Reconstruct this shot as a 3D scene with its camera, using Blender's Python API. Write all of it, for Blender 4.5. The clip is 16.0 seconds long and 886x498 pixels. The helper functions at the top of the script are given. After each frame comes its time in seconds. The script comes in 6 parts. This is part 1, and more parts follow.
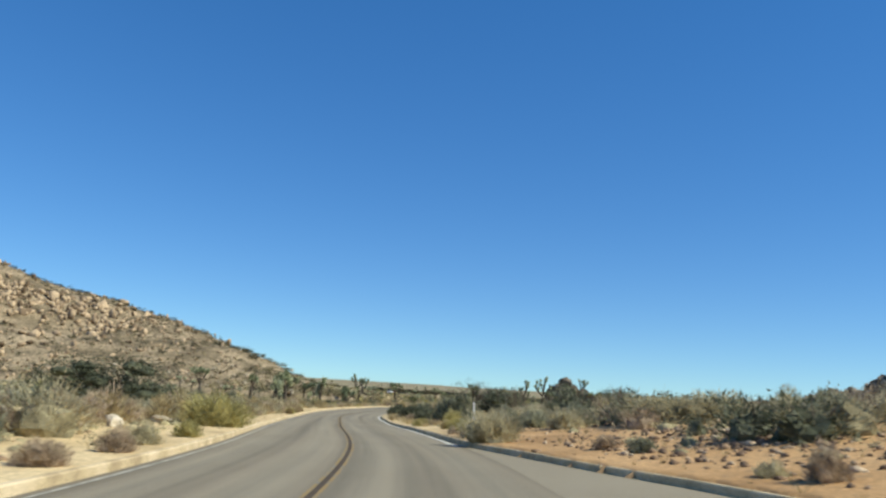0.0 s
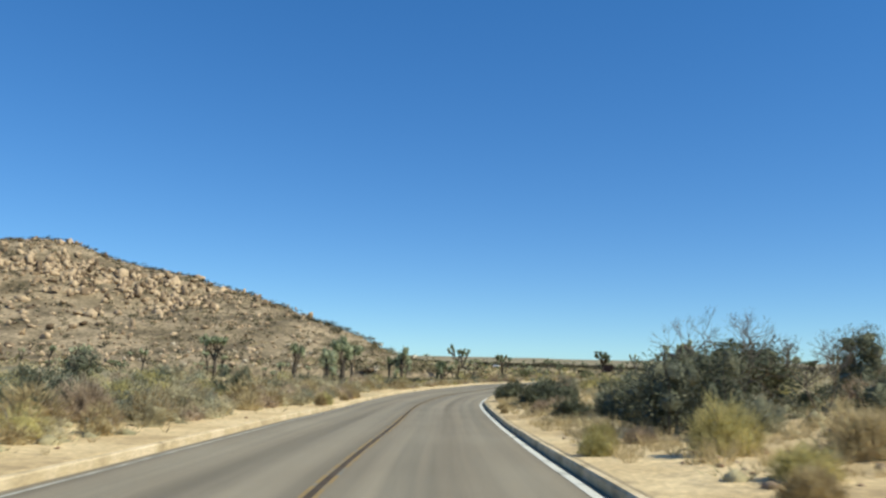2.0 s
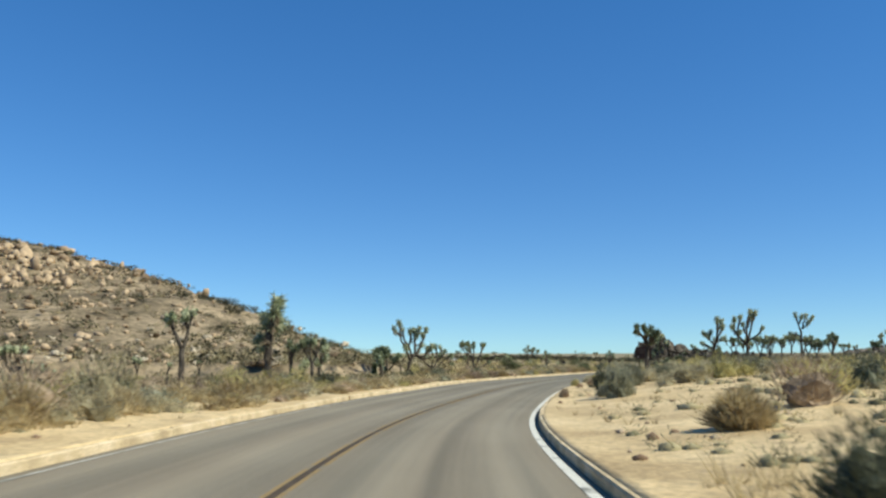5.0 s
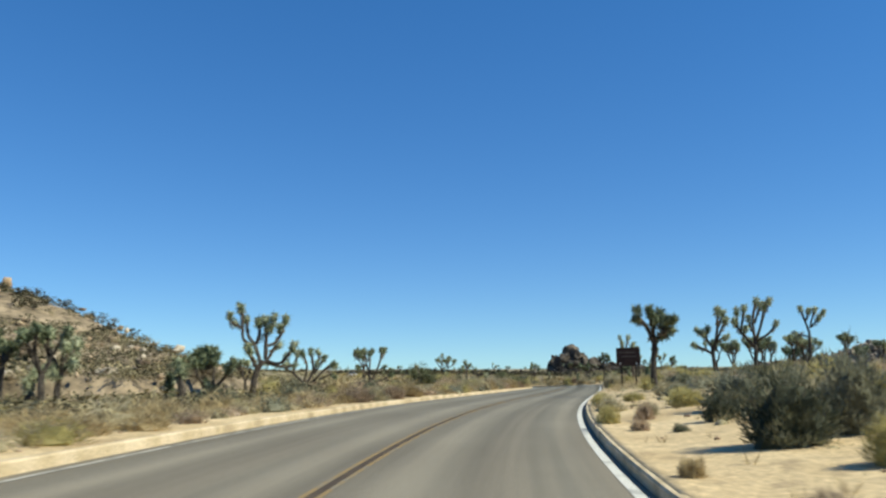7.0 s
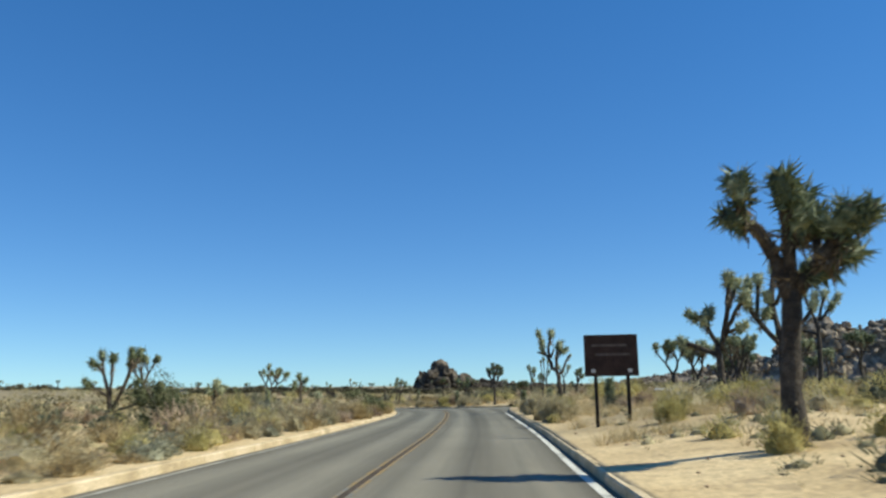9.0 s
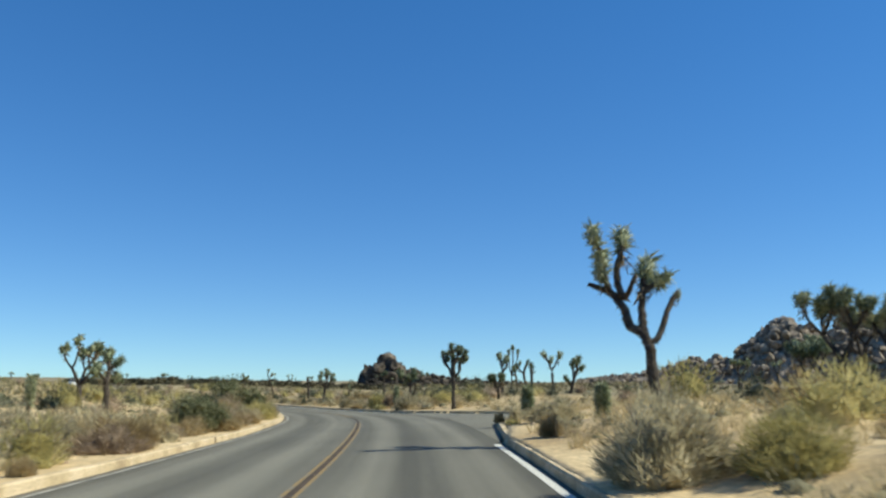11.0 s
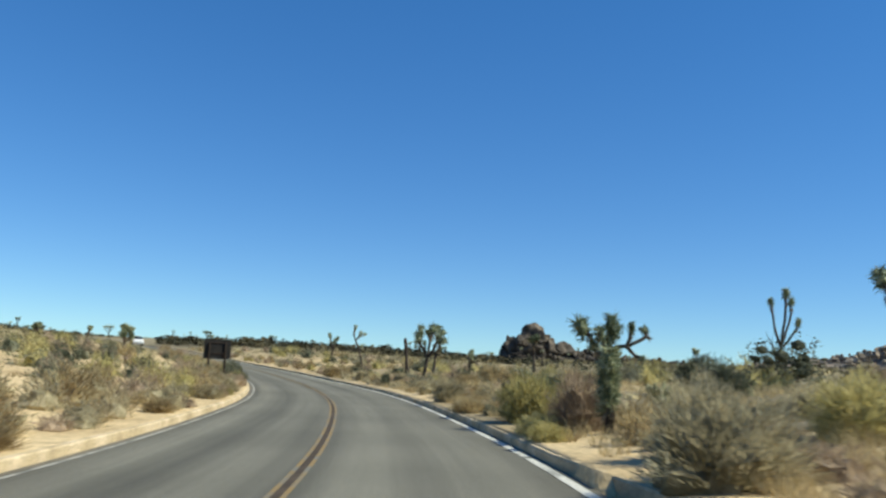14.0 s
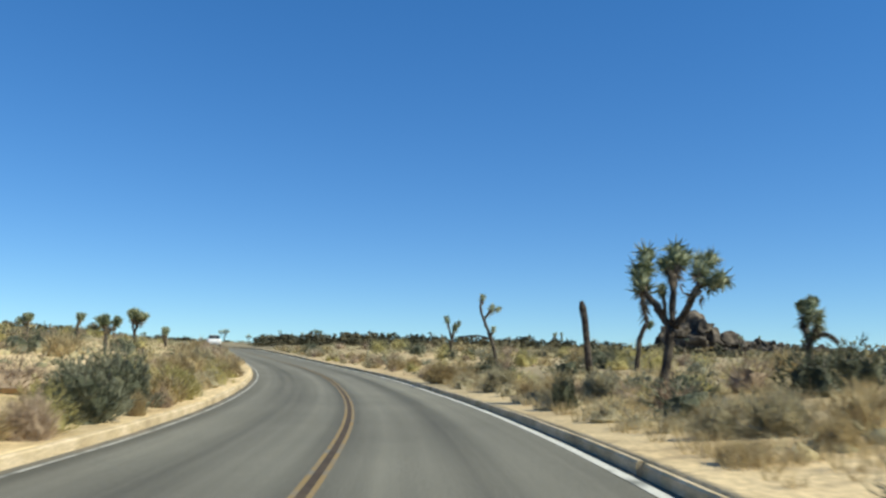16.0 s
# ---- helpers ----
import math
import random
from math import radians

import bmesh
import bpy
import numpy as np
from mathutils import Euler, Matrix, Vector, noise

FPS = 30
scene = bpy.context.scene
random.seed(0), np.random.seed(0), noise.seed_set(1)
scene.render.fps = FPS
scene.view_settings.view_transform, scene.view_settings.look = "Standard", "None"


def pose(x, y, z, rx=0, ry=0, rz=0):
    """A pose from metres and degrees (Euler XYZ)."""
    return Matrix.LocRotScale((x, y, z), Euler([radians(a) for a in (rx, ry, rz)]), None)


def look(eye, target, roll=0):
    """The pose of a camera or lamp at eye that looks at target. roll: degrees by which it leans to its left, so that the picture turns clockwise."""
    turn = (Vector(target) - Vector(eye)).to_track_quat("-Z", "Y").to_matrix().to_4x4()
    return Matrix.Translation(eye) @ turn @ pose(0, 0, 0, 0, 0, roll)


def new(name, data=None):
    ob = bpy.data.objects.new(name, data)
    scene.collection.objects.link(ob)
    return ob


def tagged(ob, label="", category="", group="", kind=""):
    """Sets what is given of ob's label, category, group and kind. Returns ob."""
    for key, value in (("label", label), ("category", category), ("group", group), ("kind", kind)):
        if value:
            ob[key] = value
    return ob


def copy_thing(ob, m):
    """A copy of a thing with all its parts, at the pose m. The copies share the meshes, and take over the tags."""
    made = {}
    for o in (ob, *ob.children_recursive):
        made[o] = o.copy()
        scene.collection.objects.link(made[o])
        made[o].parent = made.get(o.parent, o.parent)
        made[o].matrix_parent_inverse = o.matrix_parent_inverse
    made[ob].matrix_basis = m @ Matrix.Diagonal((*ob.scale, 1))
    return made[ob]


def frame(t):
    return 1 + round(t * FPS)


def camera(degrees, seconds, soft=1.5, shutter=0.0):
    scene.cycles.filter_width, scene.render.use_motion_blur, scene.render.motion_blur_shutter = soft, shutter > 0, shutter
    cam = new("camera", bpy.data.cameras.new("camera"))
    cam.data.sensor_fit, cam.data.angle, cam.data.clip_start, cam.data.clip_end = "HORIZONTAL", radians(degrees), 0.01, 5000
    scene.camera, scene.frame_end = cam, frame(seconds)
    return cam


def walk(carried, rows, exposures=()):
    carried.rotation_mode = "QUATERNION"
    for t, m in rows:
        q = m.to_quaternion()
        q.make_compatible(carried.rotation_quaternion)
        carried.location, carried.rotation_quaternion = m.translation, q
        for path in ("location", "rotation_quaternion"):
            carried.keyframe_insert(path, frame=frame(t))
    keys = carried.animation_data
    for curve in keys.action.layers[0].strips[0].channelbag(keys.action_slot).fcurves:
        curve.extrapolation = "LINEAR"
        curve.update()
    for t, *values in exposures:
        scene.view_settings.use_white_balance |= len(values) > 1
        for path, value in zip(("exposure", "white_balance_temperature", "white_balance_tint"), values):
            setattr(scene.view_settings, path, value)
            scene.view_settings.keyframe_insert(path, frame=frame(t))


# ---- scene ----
cam = camera(57.30, 16.0, soft=2.5, shutter=0.2)
PATH = [
    (0, (1.994, -3.779, 1.446), (1.954, -1.813, 1.815), 3.29),
    (0.5, (1.890, 3.855, 1.461), (1.802, 5.824, 1.804), 3.67),
    (1, (1.453, 11.384, 1.414), (1.302, 13.351, 1.743), 2.48),
    (1.5, (0.568, 18.921, 1.319), (0.351, 20.885, 1.629), 2.24),
    (2, (-0.356, 26.517, 1.366), (-0.636, 28.474, 1.666), 1.33),
    (2.5, (-1.449, 34.111, 1.263), (-1.731, 36.070, 1.550), 0.77),
    (3, (-2.483, 41.808, 1.144), (-2.776, 43.765, 1.438), 0.20),
    (3.5, (-3.457, 49.664, 1.020), (-3.746, 51.622, 1.307), -0.25),
    (4, (-4.511, 57.791, 0.917), (-4.770, 59.753, 1.209), -0.09),
    (4.2, (-4.882, 61.068, 0.908), (-5.117, 63.032, 1.200), -0.03),
    (6.3, (-7.098, 92.763, 0.803), (-7.118, 94.738, 1.113), -0.14),
    (6.5, (-6.945, 95.876, 0.796), (-6.937, 97.849, 1.119), -0.17),
    (7, (-6.535, 103.652, 0.785), (-6.458, 105.623, 1.117), -0.42),
    (7.5, (-5.681, 111.389, 0.903), (-5.513, 113.353, 1.243), -1.31),
    (8, (-4.633, 119.090, 1.074), (-4.390, 121.046, 1.410), -0.80),
    (8.2, (-4.175, 122.163, 1.112), (-3.904, 124.114, 1.459), -0.84),
    (10.3, (2.633, 152.972, 1.518), (3.150, 154.865, 1.903), -0.28),
    (10.5, (3.338, 155.831, 1.514), (3.848, 157.725, 1.906), -0.17),
    (11, (5.297, 162.986, 1.603), (5.804, 164.887, 1.964), 0.28),
    (11.5, (7.234, 170.341, 1.704), (7.709, 172.255, 2.039), 0.94),
    (12, (8.886, 177.759, 1.780), (9.342, 179.679, 2.105), 1.64),
    (12.5, (10.347, 185.265, 1.893), (10.740, 187.201, 2.209), 1.72),
    (13, (11.583, 192.878, 1.945), (11.889, 194.826, 2.278), 2.62),
    (13.5, (12.668, 200.629, 1.934), (12.870, 202.594, 2.248), 3.95),
    (14, (13.495, 208.578, 1.860), (13.654, 210.550, 2.154), 2.71),
    (14.5, (13.810, 216.630, 1.797), (13.901, 218.610, 2.062), 1.92),
    (15, (13.788, 224.733, 1.696), (13.803, 226.714, 1.972), 1.64),
    (15.5, (13.629, 232.884, 1.668), (13.548, 234.864, 1.935), 1.51),
    (16, (13.107, 240.973, 1.619), (12.951, 242.946, 1.903), 1.14),
]
walk(cam, [(t, look(eye, target, roll)) for t, eye, target, roll in PATH], exposures=[(0, 0.27, 6600, -2), (16, 0.27, 6600, -2)])

# ---- light ----
SUN = Vector((0.72, -0.22, 0.74)).normalized()
world = bpy.data.worlds.new("desert_sky")
scene.world = world
world.use_nodes = True
_wn = world.node_tree.nodes
_sky = _wn.new("ShaderNodeTexSky")
_sky.sky_type, _sky.sun_disc = "NISHITA", False
_sky.sun_elevation = math.asin(SUN.z)
_sky.sun_rotation = math.atan2(SUN.x, SUN.y)
_sky.altitude, _sky.air_density, _sky.dust_density, _sky.ozone_density = 1300, 0.9, 0.0, 2.8
_bg = _wn["Background"]
_bg.inputs["Strength"].default_value = 0.122
_sat = _wn.new("ShaderNodeHueSaturation")      # the clear, deep blue of high desert air
_sat.inputs["Saturation"].default_value = 1.32
_sat.inputs["Hue"].default_value = 0.506
world.node_tree.links.new(_sky.outputs[0], _sat.inputs["Color"])
_split, _join = _wn.new("ShaderNodeSeparateColor"), _wn.new("ShaderNodeCombineColor")
world.node_tree.links.new(_sat.outputs[0], _split.inputs[0])
for _i, (_power, _gain) in enumerate(((0.67, 1.01), (0.725, 1.225), (0.70, 1.63))):     # thin haze evens the sky out between zenith and horizon
    _pw, _gn = _wn.new("ShaderNodeMath"), _wn.new("ShaderNodeMath")
    _pw.operation, _gn.operation = "POWER", "MULTIPLY"
    _pw.inputs[1].default_value, _gn.inputs[1].default_value = _power, _gain
    world.node_tree.links.new(_split.outputs[_i], _pw.inputs[0])
    world.node_tree.links.new(_pw.outputs[0], _gn.inputs[0])
    world.node_tree.links.new(_gn.outputs[0], _join.inputs[_i])
world.node_tree.links.new(_join.outputs[0], _bg.inputs[0])
_sun = bpy.data.lights.new("sun", "SUN")
_sun.energy, _sun.angle, _sun.color = 5.0, radians(0.53), (1.0, 0.94, 0.84)
sun = new("sun", _sun)
sun.matrix_world = look(SUN * 50, (0, 0, 0))


# ---- materials ----
def material(name, colours, scale=2.0, rough=0.9, bump=0.3, fine=30.0, coords="Object", spread=(0.35, 0.65), island=0.0, trans=0.0, grain_range=(0.6, 1.25)):
    """Two scales of noise between the colours, with a fine grain and relief."""
    m = bpy.data.materials.new(name)
    m.use_nodes = True
    t = m.node_tree
    n, l = t.nodes, t.links
    bsdf = n["Principled BSDF"]
    bsdf.inputs["Roughness"].default_value = rough
    bsdf.inputs["Specular IOR Level"].default_value = 0.25
    if coords == "World":
        co = n.new("ShaderNodeNewGeometry").outputs["Position"]
    else:
        co = n.new("ShaderNodeTexCoord").outputs[coords]
    big = n.new("ShaderNodeTexNoise")
    big.inputs["Scale"].default_value, big.inputs["Detail"].default_value = scale, 6
    small = n.new("ShaderNodeTexNoise")
    small.inputs["Scale"].default_value, small.inputs["Detail"].default_value = fine, 4
    l.new(co, big.inputs["Vector"])
    l.new(co, small.inputs["Vector"])
    ramp = n.new("ShaderNodeValToRGB")
    cr = ramp.color_ramp
    while len(cr.elements) < len(colours):
        cr.elements.new(0.5)
    for i, (e, c) in enumerate(zip(cr.elements, colours)):
        e.position = spread[0] + (spread[1] - spread[0]) * i / max(1, len(colours) - 1)
        e.color = (*c, 1)
    fac = big.outputs[0]
    if island:
        geo = n.new("ShaderNodeNewGeometry")
        info = n.new("ShaderNodeObjectInfo")
        a = n.new("ShaderNodeMath")
        a.operation = "MULTIPLY_ADD"
        l.new(geo.outputs["Random Per Island"], a.inputs[0])
        a.inputs[1].default_value = island
        l.new(big.outputs[0], a.inputs[2])
        b = n.new("ShaderNodeMath")
        b.operation = "MULTIPLY_ADD"
        l.new(info.outputs["Random"], b.inputs[0])
        b.inputs[1].default_value = island
        l.new(a.outputs[0], b.inputs[2])
        c = n.new("ShaderNodeMath")
        c.operation = "SUBTRACT"
        l.new(b.outputs[0], c.inputs[0])
        c.inputs[1].default_value = island
        fac = c.outputs[0]
    l.new(fac, ramp.inputs[0])
    mix = n.new("ShaderNodeMix")
    mix.data_type, mix.blend_type = "RGBA", "MULTIPLY"
    mix.inputs[0].default_value = 0.7
    grain = n.new("ShaderNodeMapRange")
    grain.inputs[1].default_value, grain.inputs[2].default_value = 0.3, 0.7
    grain.inputs[3].default_value, grain.inputs[4].default_value = grain_range
    l.new(small.outputs[0], grain.inputs[0])
    l.new(ramp.outputs[0], mix.inputs[6])
    l.new(grain.outputs[0], mix.inputs[7])
    l.new(mix.outputs[2], bsdf.inputs["Base Color"])
    if bump:
        bp = n.new("ShaderNodeBump")
        bp.inputs["Strength"].default_value, bp.inputs["Distance"].default_value = bump, 0.05
        l.new(small.outputs[0], bp.inputs["Height"])
        l.new(bp.outputs[0], bsdf.inputs["Normal"])
    if trans:
        tr = n.new("ShaderNodeBsdfTranslucent")
        l.new(mix.outputs[2], tr.inputs[0])
        add = n.new("ShaderNodeMixShader")
        add.inputs[0].default_value = trans
        l.new(bsdf.outputs[0], add.inputs[1])
        l.new(tr.outputs[0], add.inputs[2])
        l.new(add.outputs[0], n["Material Output"].inputs[0])
    return m


def ground_material():
    m = material("desert_sand", [(0.43, 0.305, 0.155), (0.58, 0.425, 0.225), (0.67, 0.505, 0.28)], 0.35, 0.95, 0.5, 9.0, "World", (0.3, 0.62))
    t = m.node_tree
    n, l = t.nodes, t.links
    bsdf = n["Principled BSDF"]
    base = bsdf.inputs["Base Color"].links[0].from_socket
    geo = n.new("ShaderNodeNewGeometry")
    sep = n.new("ShaderNodeSeparateXYZ")
    l.new(geo.outputs["Position"], sep.inputs[0])
    near = n.new("ShaderNodeMapRange")      # red earth of the cut bank
    near.inputs[1].default_value, near.inputs[2].default_value = 27, 36
    near.inputs[3].default_value, near.inputs[4].default_value = 0.85, 0.0
    l.new(sep.outputs["Y"], near.inputs[0])
    side = n.new("ShaderNodeMapRange")
    side.inputs[1].default_value, side.inputs[2].default_value = 1.0, 3.0
    l.new(sep.outputs["X"], side.inputs[0])
    mul = n.new("ShaderNodeMath")
    mul.operation = "MULTIPLY"
    l.new(near.outputs[0], mul.inputs[0])
    l.new(side.outputs[0], mul.inputs[1])
    red = n.new("ShaderNodeMix")
    red.data_type, red.blend_type = "RGBA", "MULTIPLY"
    red.inputs[7].default_value = (0.74, 0.56, 0.44, 1)
    l.new(mul.outputs[0], red.inputs[0])
    l.new(base, red.inputs[6])
    # fallen litter and pebbles
    vor = n.new("ShaderNodeTexNoise")
    vor.inputs["Scale"].default_value, vor.inputs["Detail"].default_value = 2.6, 8
    l.new(geo.outputs["Position"], vor.inputs["Vector"])
    lit = n.new("ShaderNodeMapRange")
    lit.inputs[1].default_value, lit.inputs[2].default_value = 0.53, 0.68
    lit.inputs[4].default_value = 0.4
    l.new(vor.outputs[0], lit.inputs[0])
    mix = n.new("ShaderNodeMix")
    mix.data_type, mix.blend_type = "RGBA", "MIX"
    mix.inputs[7].default_value = (0.21, 0.15, 0.09, 1)
    l.new(lit.outputs[0], mix.inputs[0])
    l.new(red.outputs[2], mix.inputs[6])
    # away from the road the plain is covered with low scrub
    ax = n.new("ShaderNodeMath")
    ax.operation = "ABSOLUTE"
    l.new(sep.outputs["X"], ax.inputs[0])
    fx = n.new("ShaderNodeMapRange")
    fx.inputs[1].default_value, fx.inputs[2].default_value = 48, 62
    wav = n.new("ShaderNodeTexNoise")
    wav.inputs["Scale"].default_value, wav.inputs["Detail"].default_value = 0.05, 6
    l.new(geo.outputs["Position"], wav.inputs["Vector"])
    wob = n.new("ShaderNodeMath")
    wob.operation = "MULTIPLY_ADD"
    wob.inputs[1].default_value = 70
    l.new(wav.outputs[0], wob.inputs[0])
    l.new(ax.outputs[0], wob.inputs[2])
    l.new(wob.outputs[0], fx.inputs[0])
    fy = n.new("ShaderNodeMapRange")
    fy.inputs[1].default_value, fy.inputs[2].default_value = 300, 345
    l.new(sep.outputs["Y"], fy.inputs[0])
    mx = n.new("ShaderNodeMath")
    mx.operation = "MAXIMUM"
    l.new(fx.outputs[0], mx.inputs[0])
    l.new(fy.outputs[0], mx.inputs[1])
    sc = n.new("ShaderNodeTexNoise")
    sc.inputs["Scale"].default_value, sc.inputs["Detail"].default_value = 0.25, 7
    l.new(geo.outputs["Position"], sc.inputs["Vector"])
    rp = n.new("ShaderNodeValToRGB")
    for e, p, c in zip(rp.color_ramp.elements, (0.36, 0.66), ((0.14, 0.118, 0.07, 1), (0.34, 0.27, 0.155, 1))):
        e.position, e.color = p, c
    l.new(sc.outputs[0], rp.inputs[0])
    cover = n.new("ShaderNodeMix")
    cover.data_type = "RGBA"
    l.new(mx.outputs[0], cover.inputs[0])
    l.new(mix.outputs[2], cover.inputs[6])
    l.new(rp.outputs[0], cover.inputs[7])
    l.new(cover.outputs[2], bsdf.inputs["Base Color"])
    return m


def asphalt_material():
    """Sun-bleached asphalt: paler wheel paths, dark oil band, sand drifted over the edges, sealed cracks."""
    m = material("bleached_asphalt", [(0.142, 0.130, 0.098), (0.162, 0.149, 0.112), (0.182, 0.167, 0.126)], 0.2, 0.85, 0.35, 45.0, "World", (0.3, 0.7))
    t = m.node_tree
    n, l = t.nodes, t.links
    bsdf = n["Principled BSDF"]
    base = bsdf.inputs["Base Color"].links[0].from_socket
    uv = n.new("ShaderNodeUVMap")
    uv.uv_map = "lane"
    sep = n.new("ShaderNodeSeparateXYZ")
    l.new(uv.outputs[0], sep.inputs[0])
    # long streaks along the road
    mp = n.new("ShaderNodeMapping")
    mp.inputs["Scale"].default_value = (1.7, 0.02, 1)
    l.new(uv.outputs[0], mp.inputs[0])
    st = n.new("ShaderNodeTexNoise")
    st.inputs["Scale"].default_value, st.inputs["Detail"].default_value = 1.0, 5
    l.new(mp.outputs[0], st.inputs["Vector"])
    wave = n.new("ShaderNodeMath")          # wheel paths at a quarter and three quarters of each lane
    wave.operation = "MULTIPLY"
    wave.inputs[1].default_value = 2 * math.pi / 1.72
    l.new(sep.outputs[0], wave.inputs[0])
    cosn = n.new("ShaderNodeMath")
    cosn.operation = "COSINE"
    l.new(wave.outputs[0], cosn.inputs[0])
    comb = n.new("ShaderNodeMath")
    comb.operation = "MULTIPLY_ADD"
    comb.inputs[1].default_value = -0.13
    l.new(cosn.outputs[0], comb.inputs[0])
    l.new(st.outputs[0], comb.inputs[2])
    lit = n.new("ShaderNodeMapRange")
    lit.inputs[1].default_value, lit.inputs[2].default_value = 0.25, 0.75
    lit.inputs[3].default_value, lit.inputs[4].default_value = 0.66, 1.36
    l.new(comb.outputs[0], lit.inputs[0])
    mul = n.new("ShaderNodeMix")
    mul.data_type, mul.blend_type = "RGBA", "MULTIPLY"
    mul.inputs[0].default_value = 1.0
    l.new(base, mul.inputs[6])
    l.new(lit.outputs[0], mul.inputs[7])
    # sand at the edges
    neg = n.new("ShaderNodeMath")          # it gathers on the outer lane
    neg.operation = "MULTIPLY"
    neg.inputs[1].default_value = -1.0
    dn = n.new("ShaderNodeTexNoise")
    dn.inputs["Scale"].default_value, dn.inputs["Detail"].default_value = 0.6, 6
    l.new(uv.outputs[0], dn.inputs["Vector"])
    ad = n.new("ShaderNodeMath")
    ad.operation = "MULTIPLY_ADD"
    ad.inputs[1].default_value = 1.1
    l.new(dn.outputs[0], ad.inputs[0])
    l.new(sep.outputs[0], neg.inputs[0])
    l.new(neg.outputs[0], ad.inputs[2])
    ed = n.new("ShaderNodeMapRange")
    ed.inputs[1].default_value, ed.inputs[2].default_value = 3.85, 4.5
    ed.inputs[4].default_value = 0.75
    l.new(ad.outputs[0], ed.inputs[0])
    sand = n.new("ShaderNodeMix")
    sand.data_type = "RGBA"
    sand.inputs[7].default_value = (0.40, 0.30, 0.19, 1)
    # the stretch beside the cut bank is powdered with tan dust
    geo = n.new("ShaderNodeNewGeometry")
    gs = n.new("ShaderNodeSeparateXYZ")
    l.new(geo.outputs["Position"], gs.inputs[0])
    way = n.new("ShaderNodeMapRange")
    way.inputs[1].default_value, way.inputs[2].default_value = 90, 175
    way.inputs[3].default_value, way.inputs[4].default_value = 0.56, 0.0
    l.new(gs.outputs["Y"], way.inputs[0])
    dusty = n.new("ShaderNodeMath")
    dusty.operation = "MULTIPLY"
    l.new(way.outputs[0], dusty.inputs[0])
    l.new(st.outputs[0], dusty.inputs[1])
    both = n.new("ShaderNodeMath")
    both.operation = "MAXIMUM"
    l.new(dusty.outputs[0], both.inputs[0])
    l.new(ed.outputs[0], both.inputs[1])
    l.new(both.outputs[0], sand.inputs[0])
    l.new(mul.outputs[2], sand.inputs[6])
    l.new(sand.outputs[2], bsdf.inputs["Base Color"])
    return m


def paint_material(name, colour, under=(0.185, 0.18, 0.15), wear=0.5):
    """Road paint worn through to the asphalt."""
    m = material(name, [under, tuple(0.5 * (a + b) for a, b in zip(colour, under)), colour], 1.6, 0.8, 0.2, 40.0, "World", (0.30 + 0.1 * (wear - 0.5), 0.30 + 0.35 * wear))
    return m


SAND = ground_material()
ASPHALT = asphalt_material()
WHITE = paint_material("worn_white_paint", (0.62, 0.59, 0.51), wear=0.42)
FADED = paint_material("faded_white_paint", (0.42, 0.395, 0.33), wear=0.65)
YELLOW = paint_material("worn_yellow_paint", (0.28, 0.19, 0.08), wear=0.65)
SEAL = material("tar_seal", [(0.060, 0.042, 0.026), (0.092, 0.066, 0.042)], 3, 0.9, 0.1, 30, "World")
CONCRETE = material("weathered_concrete", [(0.38, 0.285, 0.165), (0.54, 0.415, 0.245), (0.66, 0.52, 0.335)], 1.3, 0.9, 0.35, 25, "World", (0.3, 0.65))
HILL = material("hillside_scree", [(0.12, 0.09, 0.052), (0.215, 0.162, 0.096), (0.33, 0.25, 0.155)], 0.12, 0.95, 0.9, 1.3, "World", (0.32, 0.62), grain_range=(0.25, 1.65))
GRANITE = material("tan_granite", [(0.12, 0.08, 0.047), (0.25, 0.175, 0.107), (0.48, 0.35, 0.22)], 0.25, 0.9, 0.8, 2.2, "World", (0.28, 0.66), island=0.5)
VARNISH = material("dark_granite", [(0.045, 0.037, 0.03), (0.10, 0.08, 0.06), (0.23, 0.185, 0.138)], 0.4, 0.88, 0.9, 1.2, "World", (0.36, 0.72))
HILLROCK = material("brown_granite", [(0.12, 0.095, 0.07), (0.26, 0.205, 0.15), (0.42, 0.345, 0.26)], 0.2, 0.88, 0.9, 1.2, "World", (0.36, 0.68))
PALEROCK = material("pale_granite", [(0.30, 0.24, 0.16), (0.46, 0.38, 0.27), (0.60, 0.51, 0.38)], 1.2, 0.9, 0.6, 12, "World", (0.3, 0.68))
CHOLLA = material("pale_cactus_spines", [(0.34, 0.33, 0.17), (0.55, 0.52, 0.30), (0.68, 0.63, 0.40)], 5, 0.8, 0.0, 40, "Object", island=0.25, trans=0.2)
STONE = material("roadside_stone", [(0.19, 0.12, 0.075), (0.33, 0.225, 0.14), (0.5, 0.38, 0.26)], 2.0, 0.9, 0.5, 14, "World", island=0.3)
BARK = material("joshua_bark", [(0.038, 0.031, 0.025), (0.075, 0.06, 0.046), (0.12, 0.097, 0.073)], 5, 0.95, 0.9, 28, "Object")
SKIRT = material("dead_yucca_leaves", [(0.16, 0.12, 0.075), (0.27, 0.21, 0.13)], 6, 0.9, 0.0, 40, "Object", island=0.3)
YUCCA = material("yucca_leaves", [(0.115, 0.14, 0.075), (0.255, 0.28, 0.15), (0.48, 0.49, 0.31)], 4, 0.65, 0.0, 40, "Object", island=0.28, trans=0.2)
TWIG = material("grey_twigs", [(0.10, 0.08, 0.06), (0.21, 0.17, 0.13)], 6, 0.95, 0.0, 40, "Object")
